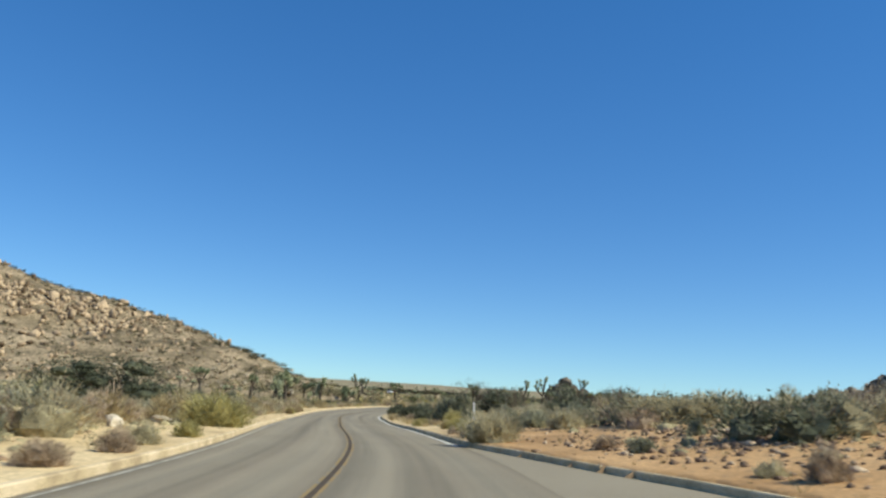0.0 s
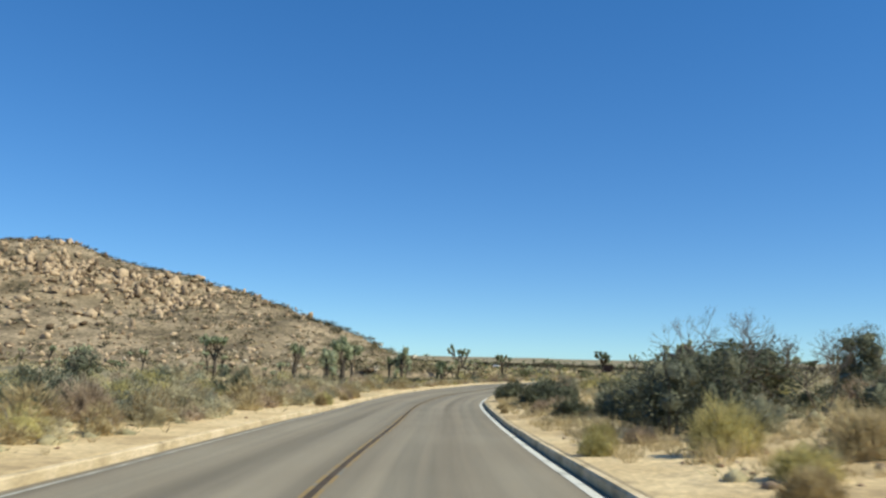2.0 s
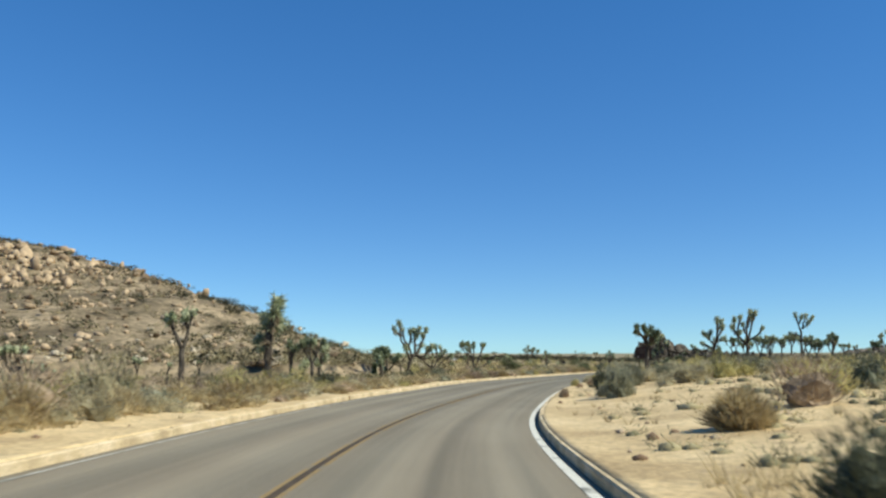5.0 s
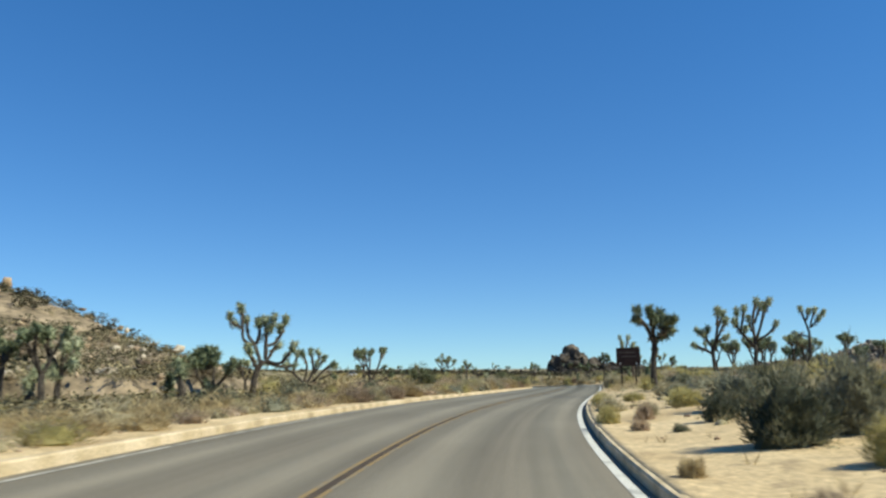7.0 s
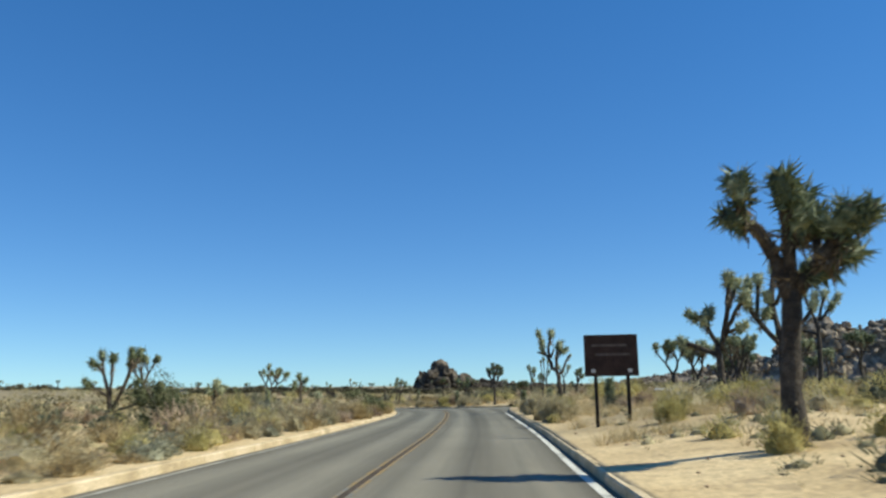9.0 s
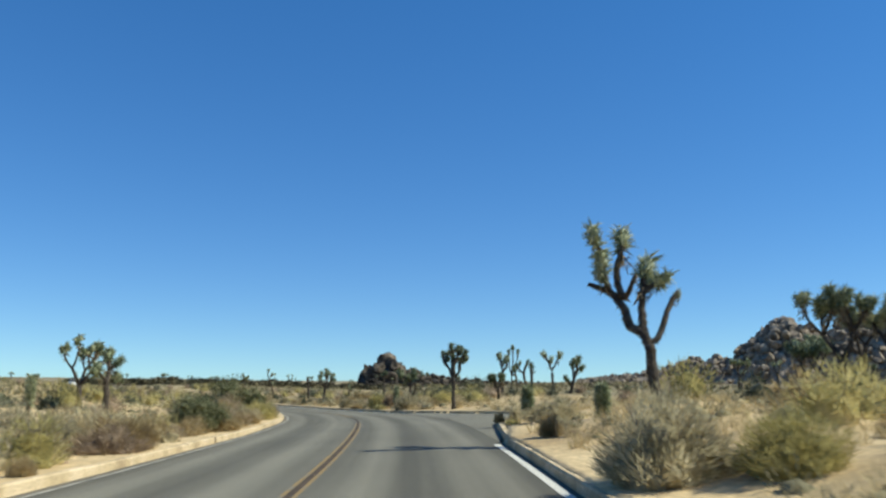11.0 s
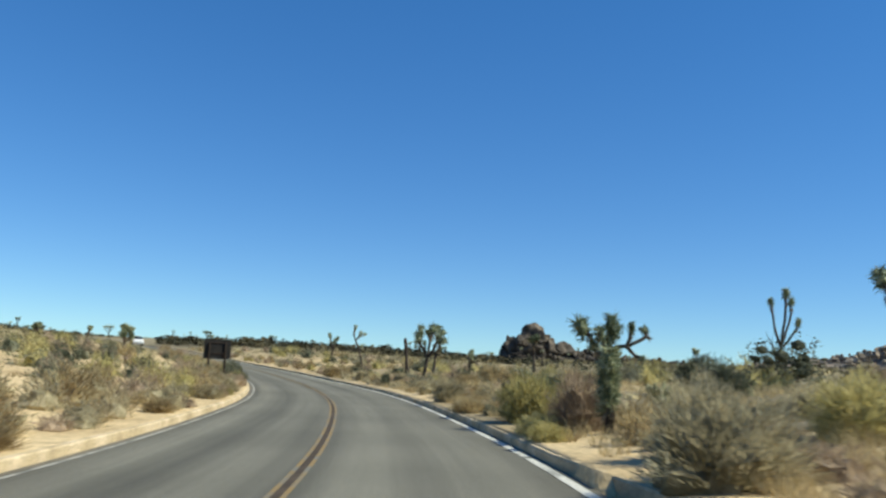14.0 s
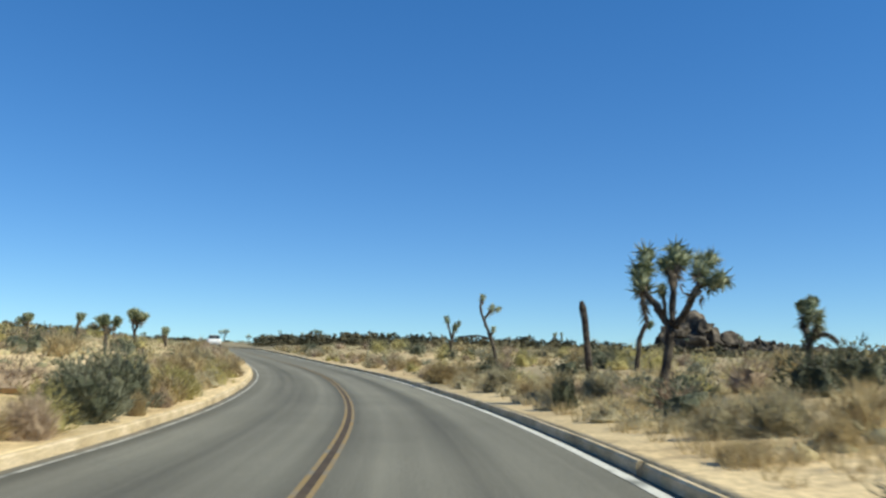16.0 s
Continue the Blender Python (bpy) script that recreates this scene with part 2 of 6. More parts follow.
GREYLEAF = material("grey_green_leaves", [(0.30, 0.255, 0.15), (0.47, 0.405, 0.245), (0.62, 0.535, 0.345)], 3, 0.9, 0.0, 30, "Object", island=0.22, trans=0.5)
SAGELEAF = material("blue_grey_leaves", [(0.18, 0.175, 0.115), (0.31, 0.30, 0.20), (0.43, 0.41, 0.285)], 3, 0.9, 0.0, 30, "Object", island=0.22, trans=0.4)
DARKLEAF = material("dark_green_leaves", [(0.062, 0.068, 0.04), (0.13, 0.135, 0.082), (0.22, 0.215, 0.14)], 3, 0.8, 0.0, 30, "Object", island=0.22, trans=0.25)
OLIVELEAF = material("olive_leaves", [(0.085, 0.095, 0.045), (0.17, 0.175, 0.085), (0.27, 0.265, 0.145)], 3, 0.85, 0.0, 30, "Object", island=0.22, trans=0.3)
GOLDLEAF = material("yellow_green_leaves", [(0.32, 0.275, 0.105), (0.50, 0.43, 0.17), (0.61, 0.52, 0.24)], 3, 0.9, 0.0, 30, "Object", island=0.22, trans=0.5)
STRAW = material("dry_straw", [(0.30, 0.215, 0.105), (0.47, 0.37, 0.19), (0.58, 0.46, 0.26)], 3, 0.9, 0.0, 30, "Object", island=0.25, trans=0.5)
BRUSH = material("brown_brush", [(0.26, 0.19, 0.125), (0.42, 0.315, 0.21), (0.54, 0.41, 0.28)], 3, 0.95, 0.0, 30, "Object", island=0.22, trans=0.3)
SCRUB = material("far_scrub", [(0.11, 0.10, 0.055), (0.29, 0.245, 0.13), (0.48, 0.39, 0.21)], 0.22, 0.95, 0.0, 1.5, "World", (0.34, 0.64), island=0.12, trans=0.1)
LOWBRUSH = material("low_brush_leaves", [(0.15, 0.145, 0.085), (0.35, 0.305, 0.175), (0.58, 0.48, 0.27)], 0.35, 0.95, 0.0, 2.5, "World", (0.34, 0.62), island=0.12, trans=0.2)
HILLBUSH = material("hillside_bushes", [(0.042, 0.042, 0.024), (0.098, 0.085, 0.048), (0.17, 0.141, 0.081)], 0.3, 0.95, 0.0, 1.5, "World", (0.34, 0.66), island=0.1)
SIGNBROWN = material("brown_sign_paint", [(0.045, 0.026, 0.019), (0.07, 0.04, 0.029)], 4, 0.95, 0.0, 40)
SIGNBACK = material("dark_sign_back", [(0.012, 0.011, 0.010), (0.022, 0.019, 0.016)], 4, 0.7, 0.0, 40)
RUST = material("rust_brown_post", [(0.02, 0.0145, 0.0105), (0.045, 0.031, 0.022)], 8, 0.85, 0.2, 50)
LETTER = material("sign_lettering", [(0.55, 0.50, 0.42), (0.68, 0.62, 0.54)], 8, 0.7, 0.0, 40)
OLDLETTER = material("faded_lettering", [(0.10, 0.07, 0.055), (0.16, 0.12, 0.095)], 8, 0.8, 0.0, 40)
POSTWHITE = material("white_plastic", [(0.68, 0.68, 0.66), (0.80, 0.80, 0.78)], 3, 0.5, 0.0, 40)
CARWHITE = material("white_car_paint", [(0.74, 0.74, 0.73), (0.80, 0.80, 0.79)], 2, 0.3, 0.0, 40)
CARGLASS = material("dark_car_glass", [(0.015, 0.018, 0.02), (0.025, 0.028, 0.03)], 2, 0.1, 0.0, 40)
RUBBER = material("tyre_rubber", [(0.02, 0.02, 0.02), (0.035, 0.034, 0.033)], 8, 0.9, 0.1, 60)
TAILRED = material("red_lamp_plastic", [(0.35, 0.02, 0.015), (0.45, 0.03, 0.02)], 8, 0.3, 0.0, 60)
WOODGREY = material("weathered_wood", [(0.22, 0.17, 0.12), (0.36, 0.29, 0.21)], 5, 0.9, 0.3, 40)
DEADWOOD = material("charred_deadwood", [(0.02, 0.016, 0.013), (0.06, 0.047, 0.036), (0.11, 0.088, 0.07)], 5, 0.95, 0.6, 30)


# ---- mesh building ----
class Geo:
    """Vertices and faces gathered for one mesh."""

    def __init__(self):
        self.v, self.f = [], []

    def add(self, verts, faces):
        k = len(self.v)
        self.v.extend(verts)
        self.f.extend([tuple(i + k for i in face) for face in faces])

    def tube(self, pts, radii, sides=7, cap=True):
        pts = [Vector(p) for p in pts]
        k = len(self.v)
        for i, p in enumerate(pts):
            d = (pts[min(i + 1, len(pts) - 1)] - pts[max(i - 1, 0)]).normalized()
            a = d.cross(Vector((0.31, 0.95, 0.07))).normalized()
            b = d.cross(a)
            for s in range(sides):
                w = 2 * math.pi * s / sides
                self.v.append(tuple(p + radii[i] * (math.cos(w) * a + math.sin(w) * b)))
        for i in range(len(pts) - 1):
            for s in range(sides):
                q = (s + 1) % sides
                self.f.append((k + i * sides + s, k + i * sides + q, k + (i + 1) * sides + q, k + (i + 1) * sides + s))
        if cap:
            self.f.append(tuple(k + (len(pts) - 1) * sides + s for s in range(sides)))
            self.f.append(tuple(k + sides - 1 - s for s in range(sides)))

    def blade(self, p, d, length, width, rng):
        p, d = Vector(p), Vector(d).normalized()
        side = d.cross(Vector((rng.uniform(-1, 1), rng.uniform(-1, 1), rng.uniform(-1, 1)))).normalized() * width * 0.5
        k = len(self.v)
        self.v += [tuple(p - side), tuple(p + side), tuple(p + d * length)]
        self.f.append((k, k + 1, k + 2))

    def leaf(self, p, size, rng):
        a = Vector((rng.gauss(0, 1), rng.gauss(0, 1), rng.gauss(0, 1))).normalized() * size
        b = a.cross(Vector((rng.gauss(0, 1), rng.gauss(0, 1), rng.gauss(0, 1)))).normalized() * size * 0.6
        p = Vector(p)
        k = len(self.v)
        self.v += [tuple(p - a * 0.5 - b * 0.5), tuple(p + a), tuple(p + b)]
        self.f.append((k, k + 1, k + 2))

    def box(self, lo, hi, bevel=0.0):
        bm = bmesh.new()
        bmesh.ops.create_cube(bm, size=1.0)
        for v in bm.verts:
            v.co = Vector([(lo[i] + hi[i]) / 2 + v.co[i] * (hi[i] - lo[i]) for i in range(3)])
        if bevel:
            bmesh.ops.bevel(bm, geom=list(bm.edges), offset=bevel, segments=1, affect="EDGES")
        self.from_bm(bm)

    def from_bm(self, bm, m=None):
        bm.verts.index_update()
        self.add([tuple(m @ v.co) if m else tuple(v.co) for v in bm.verts], [tuple(v.index for v in f.verts) for f in bm.faces])
        bm.free()

    def mesh(self, name, mat, smooth=False):
        me = bpy.data.meshes.new(name)
        me.from_pydata(self.v, [], self.f)
        me.materials.append(mat)
        if smooth:
            me.shade_smooth()
        me.update()
        return me


def part(name, geo, mat, parent=None, label="", smooth=False):
    ob = new(name, geo.mesh(name, mat, smooth))
    if parent:
        ob.parent = parent
    if label:
        tagged(ob, label)
    return ob


def thing(name, label, category, group=""):
    ob = new(name)
    ob.empty_display_size = 0.2
    return tagged(ob, label, category, group)


# ---- plan of the road ----
CENTRE = [(0.44, -40), (0.48, 0), (0.14, 10), (-0.68, 20), (-2.26, 30), (-3.83, 40), (-5.09, 50), (-6.51, 60), (-7.84, 70), (-8.46, 80), (-9.02, 90), (-8.76, 100), (-7.82, 110), (-6.52, 120), (-4.63, 130), (-2.29, 140), (0.3, 150), (2.98, 160), (5.37, 170), (7.72, 180), (9.66, 190), (11.3, 200), (12.26, 210), (12.81, 220), (12.59, 230), (12.21, 240), (11.16, 250), (9.63, 260), (7.36, 270), (4.71, 280), (1.17, 290), (-3.05, 300), (-7.55, 310), (-12.04, 320), (-16.64, 330), (-23.23, 345), (-39.02, 380), (-57, 420)]
LEVEL = [(-40, 0.135), (0, 0.129), (24, 0.079), (38, -0.083), (52, -0.307), (66, -0.402), (104, -0.428), (120, -0.157), (128, -0.019), (168, 0.355), (190, 0.644), (219, 0.485), (236, 0.374), (253, 0.416), (265, 0.522), (280, 0.857), (300, 1.592), (340, 3.294), (400, 4.396), (600, 5.597), (3000, 23.997)]
BANK = [(-40, -2.4), (-4, -2.4), (24, -0.17), (38, -0.63), (52, 0.52), (66, -1.04), (104, 2.51), (128, 1.21), (168, -0.34), (190, -3.06), (219, -1.56), (236, -0.92), (253, -0.73), (300, 3.54), (600, -1)]
RISE = [(0, 0), (1, 0.05), (8, 0.75), (22, 1.4), (60, 2.0), (400, 7.0), (3000, 40.0)]      # of the ground behind the kerb
LIFT_LEFT = [(-40, 0.3), (55, 0.35), (76, 0.85), (84, 0.85), (100, 0.1), (116, -0.45), (146, -0.45), (168, 0), (190, 0.15), (215, 0.6), (250, 1)]              # how much of it on either side
LIFT_RIGHT = [(-40, 1), (140, 0.9), (160, 1.8), (175, 1.7), (195, 1.3), (240, 1.15), (262, 0.9), (300, 1)]
HALF, EDGE = 3.33, 3.5                                                                # centre to painted line, centre to kerb


def curve_at(table, x, flip=False):
    a = np.array(table, float)
    return np.interp(x, a[:, 1 if flip else 0], a[:, 0 if flip else 1])


_ys = np.arange(-40, 421, 1.0)
_raw = curve_at(CENTRE, _ys, True)
for _ in range(3):
    _raw = np.convolve(np.pad(_raw, 4, mode="reflect", reflect_type="odd"), np.ones(9) / 9, "valid")


def centre(y):
    return np.interp(y, _ys, _raw)


def stretch(y):
    s = (centre(np.asarray(y) + 1.0) - centre(np.asarray(y) - 1.0)) / 2
    return np.sqrt(1 + s * s)


_lv = np.arange(-40, 620, 2.0)
_lz = np.convolve(np.pad(curve_at(LEVEL, _lv), 5, mode="edge"), np.ones(11) / 11, "valid")


def level(y):
    y = np.asarray(y, float)
    return np.where(y < 600, np.interp(y, _lv, _lz), curve_at(LEVEL, y))


def road_z(x, y):
    u = np.clip((x - centre(y)) / stretch(y), -4.5, 4.5)
    return level(y) - np.tan(np.radians(curve_at(BANK, y))) * u


# right-hand kerb: flare at the start, corner of the side road, and its far side
FLARE = [(-40, 7.2), (6, 7.2), (9.7, 6.6), (12.7, 5.5), (15.5, 4.9), (18.5, 4.3), (22, 3.75), (26, 3.58), (30, EDGE), (180.7, EDGE)]
CORNER_NEAR = [(12.2, 183), (12.85, 185.2), (13.3, 186.9), (13.85, 188.2), (14.5, 189.4), (15.5, 191.2), (16.9, 192.7), (19.7, 194.5), (25, 195.2), (84, 195.2)]
CORNER_FAR = [(84, 206.0), (26, 206.0), (22.5, 206.6), (20.2, 207.6), (18.6, 209.2), (17.6, 210.9), (16.85, 212.6), (16.5, 214.6), (16.3, 218)]


def right_edge(y):
    return centre(y) + curve_at(FLARE, y) * stretch(y)


def extent(y):
    """How far the asphalt reaches to the right at y."""
    y = np.asarray(y, float)
    e = centre(y) + EDGE * stretch(y)
    e = np.where(y <= 180.7, right_edge(y), e)
    near = np.array([(float(right_edge(180.7)), 180.7)] + CORNER_NEAR[:-1])
    far = np.array(CORNER_FAR[1:][::-1])
    e = np.where((y > 180.7) & (y < 195.2), np.interp(y, near[:, 1], near[:, 0]), e)
    e = np.where((y >= 195.2) & (y <= 206.0), 84.0, e)
    e = np.where((y > 206.0) & (y < 218), np.interp(y, far[::-1][:, 1], far[::-1][:, 0]), e)
    return e


def fine_line(points, step):
    p = np.array(points, float)
    d = np.r_[0, np.cumsum(np.hypot(*np.diff(p, axis=0).T))]
    q = np.arange(0, d[-1], step)
    return np.stack([np.interp(q, d, p[:, 0]), np.interp(q, d, p[:, 1])], 1)


_yy = np.arange(-40, 420.1, 2.0)
KERB_LEFT = np.stack([centre(_yy) - EDGE * stretch(_yy), _yy], 1)
_yn = np.arange(-40, 180.8, 2.0)
KERB_NEAR = np.concatenate([np.stack([right_edge(_yn), _yn], 1), np.array(CORNER_NEAR)])
_yf = np.arange(220, 420.1, 2.0)
KERB_FAR = np.concatenate([np.array(CORNER_FAR), np.stack([centre(_yf) + EDGE * stretch(_yf), _yf], 1)])
_edge = np.concatenate([fine_line(k, 1.0) for k in (KERB_LEFT, KERB_NEAR, KERB_FAR)])


RIDGE_AT = [-390, -280, -175, -131, -108, -85, -65, -46, -34, -24, -12, 0]
RIDGE_Y = [180, 205, 228, 231, 229, 224, 210, 192, 183, 168, 150, 140]
RIDGE_TOP = [12, 23, 34, 34.2, 28, 21.8, 16.2, 9.2, 5.4, 2.6, 0.3, 0]


def hills(x, y):
    """The rocky hill beside the road, with a spur that falls towards it."""
    top = np.interp(x, RIDGE_AT, RIDGE_TOP)
    p = np.interp(x, RIDGE_AT, RIDGE_Y) - y
    front = np.clip(1 - np.clip(p, 0, None) / (38 + 3.0 * top), 0, 1) ** 1.2
    back = np.clip(1 - np.clip(-p, 0, None) / (50 + 3.0 * top), 0, 1) ** 1.3
    return top * np.where(p > 0, front, back)


def ground_z(x, y):
    """Height of the desert floor, without the road's own bed."""
    x, y = np.broadcast_arrays(np.asarray(x, float), np.asarray(y, float))
    shape = x.shape
    x, y = x.ravel(), y.ravel()
    out = np.empty(len(x))
    for a in range(0, len(x), 4000):
        xs, ys = x[a : a + 4000], y[a : a + 4000]
        d = np.sqrt(((xs[:, None] - _edge[:, 0]) ** 2 + (ys[:, None] - _edge[:, 1]) ** 2).min(1))
        lip = 0.07 * stretch(ys)
        inside = (xs > centre(ys) - EDGE * stretch(ys) - lip) & (xs < extent(ys) + lip) & (ys < 421)
        lift = curve_at(RISE, d)
        bank = np.clip((34 - ys) / 14, 0, 1) * np.clip((xs - centre(ys)) / 4, 0, 1)
        share = np.where(xs < centre(ys), curve_at(LIFT_LEFT, ys), curve_at(LIFT_RIGHT, ys))
        lift = lift * (1 + 0.55 * bank) * (share + (1 - share) * np.clip((d - 50) / 100, 0, 1))
        flat = np.clip((ys - 135) / 15, 0, 1) * np.clip((215 - ys) / 15, 0, 1) * (xs > centre(ys))          # a low terrace before the side road
        lift = lift - flat * 0.88 * np.clip(lift - 0.55, 0, None)
        bump = 0.10 * np.sin(xs * 0.9 + 2 * np.sin(ys * 0.23)) * np.sin(ys * 0.7 + xs * 0.3) * np.clip((d - 1) / 5, 0, 1)
        z = road_z(xs, ys) + np.where(inside, -0.3, 0.14 + lift + bump)
        z = z - 2.3 * np.clip((ys - 250) / 90, 0, 1) * np.clip((xs - centre(np.minimum(ys, 420)) - 8) / 60, 0, 1)      # the flats beside the climb
        out[a : a + 4000] = np.maximum(z, hills(xs, ys) - 1.2)
    return out.reshape(shape)


def gz(x, y):
    return float(ground_z(np.array([x]), np.array([y]))[0])


# ---- ground, road, kerbs ----
def grid_mesh(name, xs, ys, zs, mat, uv=None, smooth=True):
    r, c = xs.shape
    verts = np.stack([xs, ys, zs], -1).reshape(-1, 3)
    idx = np.arange(r * c).reshape(r, c)
    faces = np.stack([idx[:-1, :-1], idx[:-1, 1:], idx[1:, 1:], idx[1:, :-1]], -1).reshape(-1, 4)
    me = bpy.data.meshes.new(name)
    me.from_pydata(verts.tolist(), [], faces.tolist())
    me.materials.append(mat)
    if uv is not None:
        lay = me.uv_layers.new(name="lane")
        lay.data.foreach_set("uv", uv.reshape(-1, 2)[faces.ravel()].ravel())
    if smooth:
        me.shade_smooth()
    me.update()
    return me


def build_ground():
    rows = np.concatenate([[-400, -200, -100, -60], np.arange(-40, 0, 2.0), np.arange(0, 34, 0.5), np.arange(34, 176, 2.0), np.arange(176, 222, 0.5), np.arange(222, 420, 2.0),
                           [425, 432, 440, 450, 460, 475, 490, 510, 530, 560, 600, 650, 720, 800, 950, 1200, 1600, 2300, 3000]])
    side = np.array([3.25, 3.54, 3.6, 3.75, 3.95, 4.2, 4.5, 4.8, 5.1, 5.4, 5.7, 6.0, 6.3, 6.6, 6.85, 7.1, 7.4, 7.8, 8.4, 9.6, 11, 12.5, 14, 16, 18, 20, 23, 26, 30, 35, 40, 46, 54, 64, 76, 92, 115, 145,
                     185, 240, 320, 450, 650, 1000, 1600, 2500])
    mid = np.array([-2.0, 0, 2.0])
    cols = np.concatenate([-side[::-1], mid, side])
    y = np.repeat(rows[:, None], len(cols), 1)
    x = centre(y) + cols[None] * np.where(np.abs(cols[None]) < 30, stretch(y), 1.0)
    ob = new("ground", grid_mesh("ground", x, y, ground_z(x, y), SAND))
    tagged(ob, "pale sandy desert floor with gravel and plant litter", "ground", kind="structure")


def build_road():
    rows = np.concatenate([np.arange(-40, 176, 2.0), np.arange(176, 195.1, 0.8), [195.2], np.arange(196, 206, 1.0), [206.0], np.arange(206.8, 222, 0.8), np.arange(222, 421, 2.0)])
    cols = np.linspace(-EDGE, EDGE, 13)
    y = np.repeat(rows[:, None], len(cols), 1)
    x = centre(y) + cols[None] * stretch(y)
    uv = np.stack([np.repeat(cols[None], len(rows), 0), y], -1)
    ob = new("road", grid_mesh("road", x, y, road_z(x, y), ASPHALT, uv))
    tagged(ob, "sun-bleached grey asphalt two-lane park road with paler wheel tracks", "road", kind="structure")
    # the mouth of the side road and the flare at the start, one sheet beside the main lane
    for name, lo, hi in (("side_road", 180.7, 218.0), ("road_flare", -40, 30.0)):
        r = rows[(rows >= lo) & (rows <= hi)]
        k = np.concatenate([np.linspace(0, 0.2, 8), [0.3, 0.45, 0.7, 1.0]])
        a, b = centre(r) + EDGE * stretch(r), extent(r)
        x = a[:, None] + (b - a)[:, None] * k[None]
        y = np.repeat(r[:, None], len(k), 1)
        uv = np.stack([1.0 + 0.0 * x, x * 0.5 + y * 0.1], -1)
        z = road_z(x, y) + 0.002
        o = new(name, grid_mesh(name, x, y, z, ASPHALT, uv))
        tagged(o, "grey asphalt mouth of a side road" if name == "side_road" else "widened grey asphalt edge of the road", "road", kind="structure")


def stripe(name, label, offset, width, spans, mat, lift=0.006):
    g = Geo()
    for lo, hi in spans:
        ys = np.arange(lo, hi + 0.01, 1.0)
        for i, y in enumerate(ys):
            for s in (-0.5, 0.5):
                x = float(centre(y) + (offset + s * width) * stretch(y))
                g.v.append((x, float(y), float(road_z(x, y)) + lift))
        k = len(g.v) - 2 * len(ys)
        g.f += [(k + 2 * i, k + 2 * i + 1, k + 2 * i + 3, k + 2 * i + 2) for i in range(len(ys) - 1)]
    tagged(part(name, g, mat), label, "road marking", kind="structure")


def build_markings():
    gap = ((-40, 195), (207, 418))
    stripe("yellow_line", "worn yellow centre line on asphalt", -0.082, 0.06, gap, YELLOW)
    stripe("yellow_line", "worn yellow centre line on asphalt", 0.082, 0.06, gap, YELLOW)
    stripe("centre_joint", "dark sealed joint between the yellow lines", 0.0, 0.1, ((-40, 418),), SEAL, 0.004)
    stripe("white_line_left", "worn white edge line on asphalt", -HALF + 0.06, 0.08, ((-40, 418),), FADED)
    stripe("white_line_right", "worn white edge line on asphalt", HALF, 0.14, ((22, 180), (214, 418)), WHITE)
    g = Geo()
    for a, b in ((Vector((16.6, 204.16)), Vector((19.6, 207.2))), (Vector((16.6, 204.16)), Vector((16.17, 199.85)))):
        n = Vector((-(b - a).y, (b - a).x)).normalized() * 0.09
        pts = [a - n, a + n, b + n, b - n]
        g.add([(p.x, p.y, float(road_z(p.x, p.y)) + (0.008 if b.y > a.y else 0.012)) for p in pts], [(0, 1, 2, 3)])
    tagged(part("stop_bar", g, FADED), "worn white angled lines at the side road", "road marking", kind="structure")


def build_cracks():
    """Sealed cracks that wander over the junction."""
    rng = random.Random(5)
    g = Geo()
    for x, y, dx, dy, n in ((13.6, 193.0, 0.15, 1.0, 6), (13.7, 193.6, 0.6, 0.6, 5), (13.5, 194.2, -0.6, 0.8, 5)):
        pts = []
        for i in range(n + 1):
            pts.append((x, y, 0.01 + 0.035 * rng.random() ** 2))
            x += dx * 0.55 + rng.uniform(-0.22, 0.22)
            y += dy * 0.55 + rng.uniform(-0.2, 0.2)
        for (xa, ya, wa), (xb, yb, wb) in zip(pts[:-1], pts[1:]):
            d = Vector((xb - xa, yb - ya)).normalized()
            s = Vector((-d.y, d.x))
            q = [(xa - s.x * wa, ya - s.y * wa), (xa + s.x * wa, ya + s.y * wa), (xb + s.x * wb, yb + s.y * wb), (xb - s.x * wb, yb - s.y * wb)]
            g.add([(px, py, float(road_z(px, py)) + 0.007) for px, py in q], [(0, 1, 2, 3)])
    tagged(part("crack_sealing", g, SEAL), "dark tar sealing in wandering asphalt cracks", "road crack", kind="structure")


build_ground()
build_road()
build_markings()
build_cracks()


# ---- rocks ----
def boulder(rng, detail=2, cuts=7, rough=0.16):
    bm = bmesh.new()
    bmesh.ops.create_icosphere(bm, subdivisions=detail, radius=1.0)
    off = Vector((rng.uniform(0, 99), rng.uniform(0, 99), rng.uniform(0, 99)))
    planes = []
    for _ in range(cuts):
        d = Vector((rng.gauss(0, 1), rng.gauss(0, 1), rng.gauss(0, 0.8))).normalized()
        planes.append((d, rng.uniform(0.42, 0.82)))
    for v in bm.verts:
        c = v.co.copy()
        for d, k in planes:
            over = c.dot(d) - k
            if over > 0:
                c -= d * over * 0.9
        c *= 1 + rough * noise.noise(c * 1.7 + off) + 0.5 * rough * noise.noise(c * 4.1 + off)
        v.co = c
    return bm


def boulder_arrays(rng, detail, cuts=6, rough=0.2, jag=0.0):
    g = Geo()
    g.from_bm(boulder(rng, detail, cuts, rough))
    if jag:
        g.v = [tuple(c * k for c in v) for v, k in ((v, rng.uniform(1 - jag, 1 + 0.6 * jag)) for v in g.v)]
    return np.array(g.v), np.array(g.f)


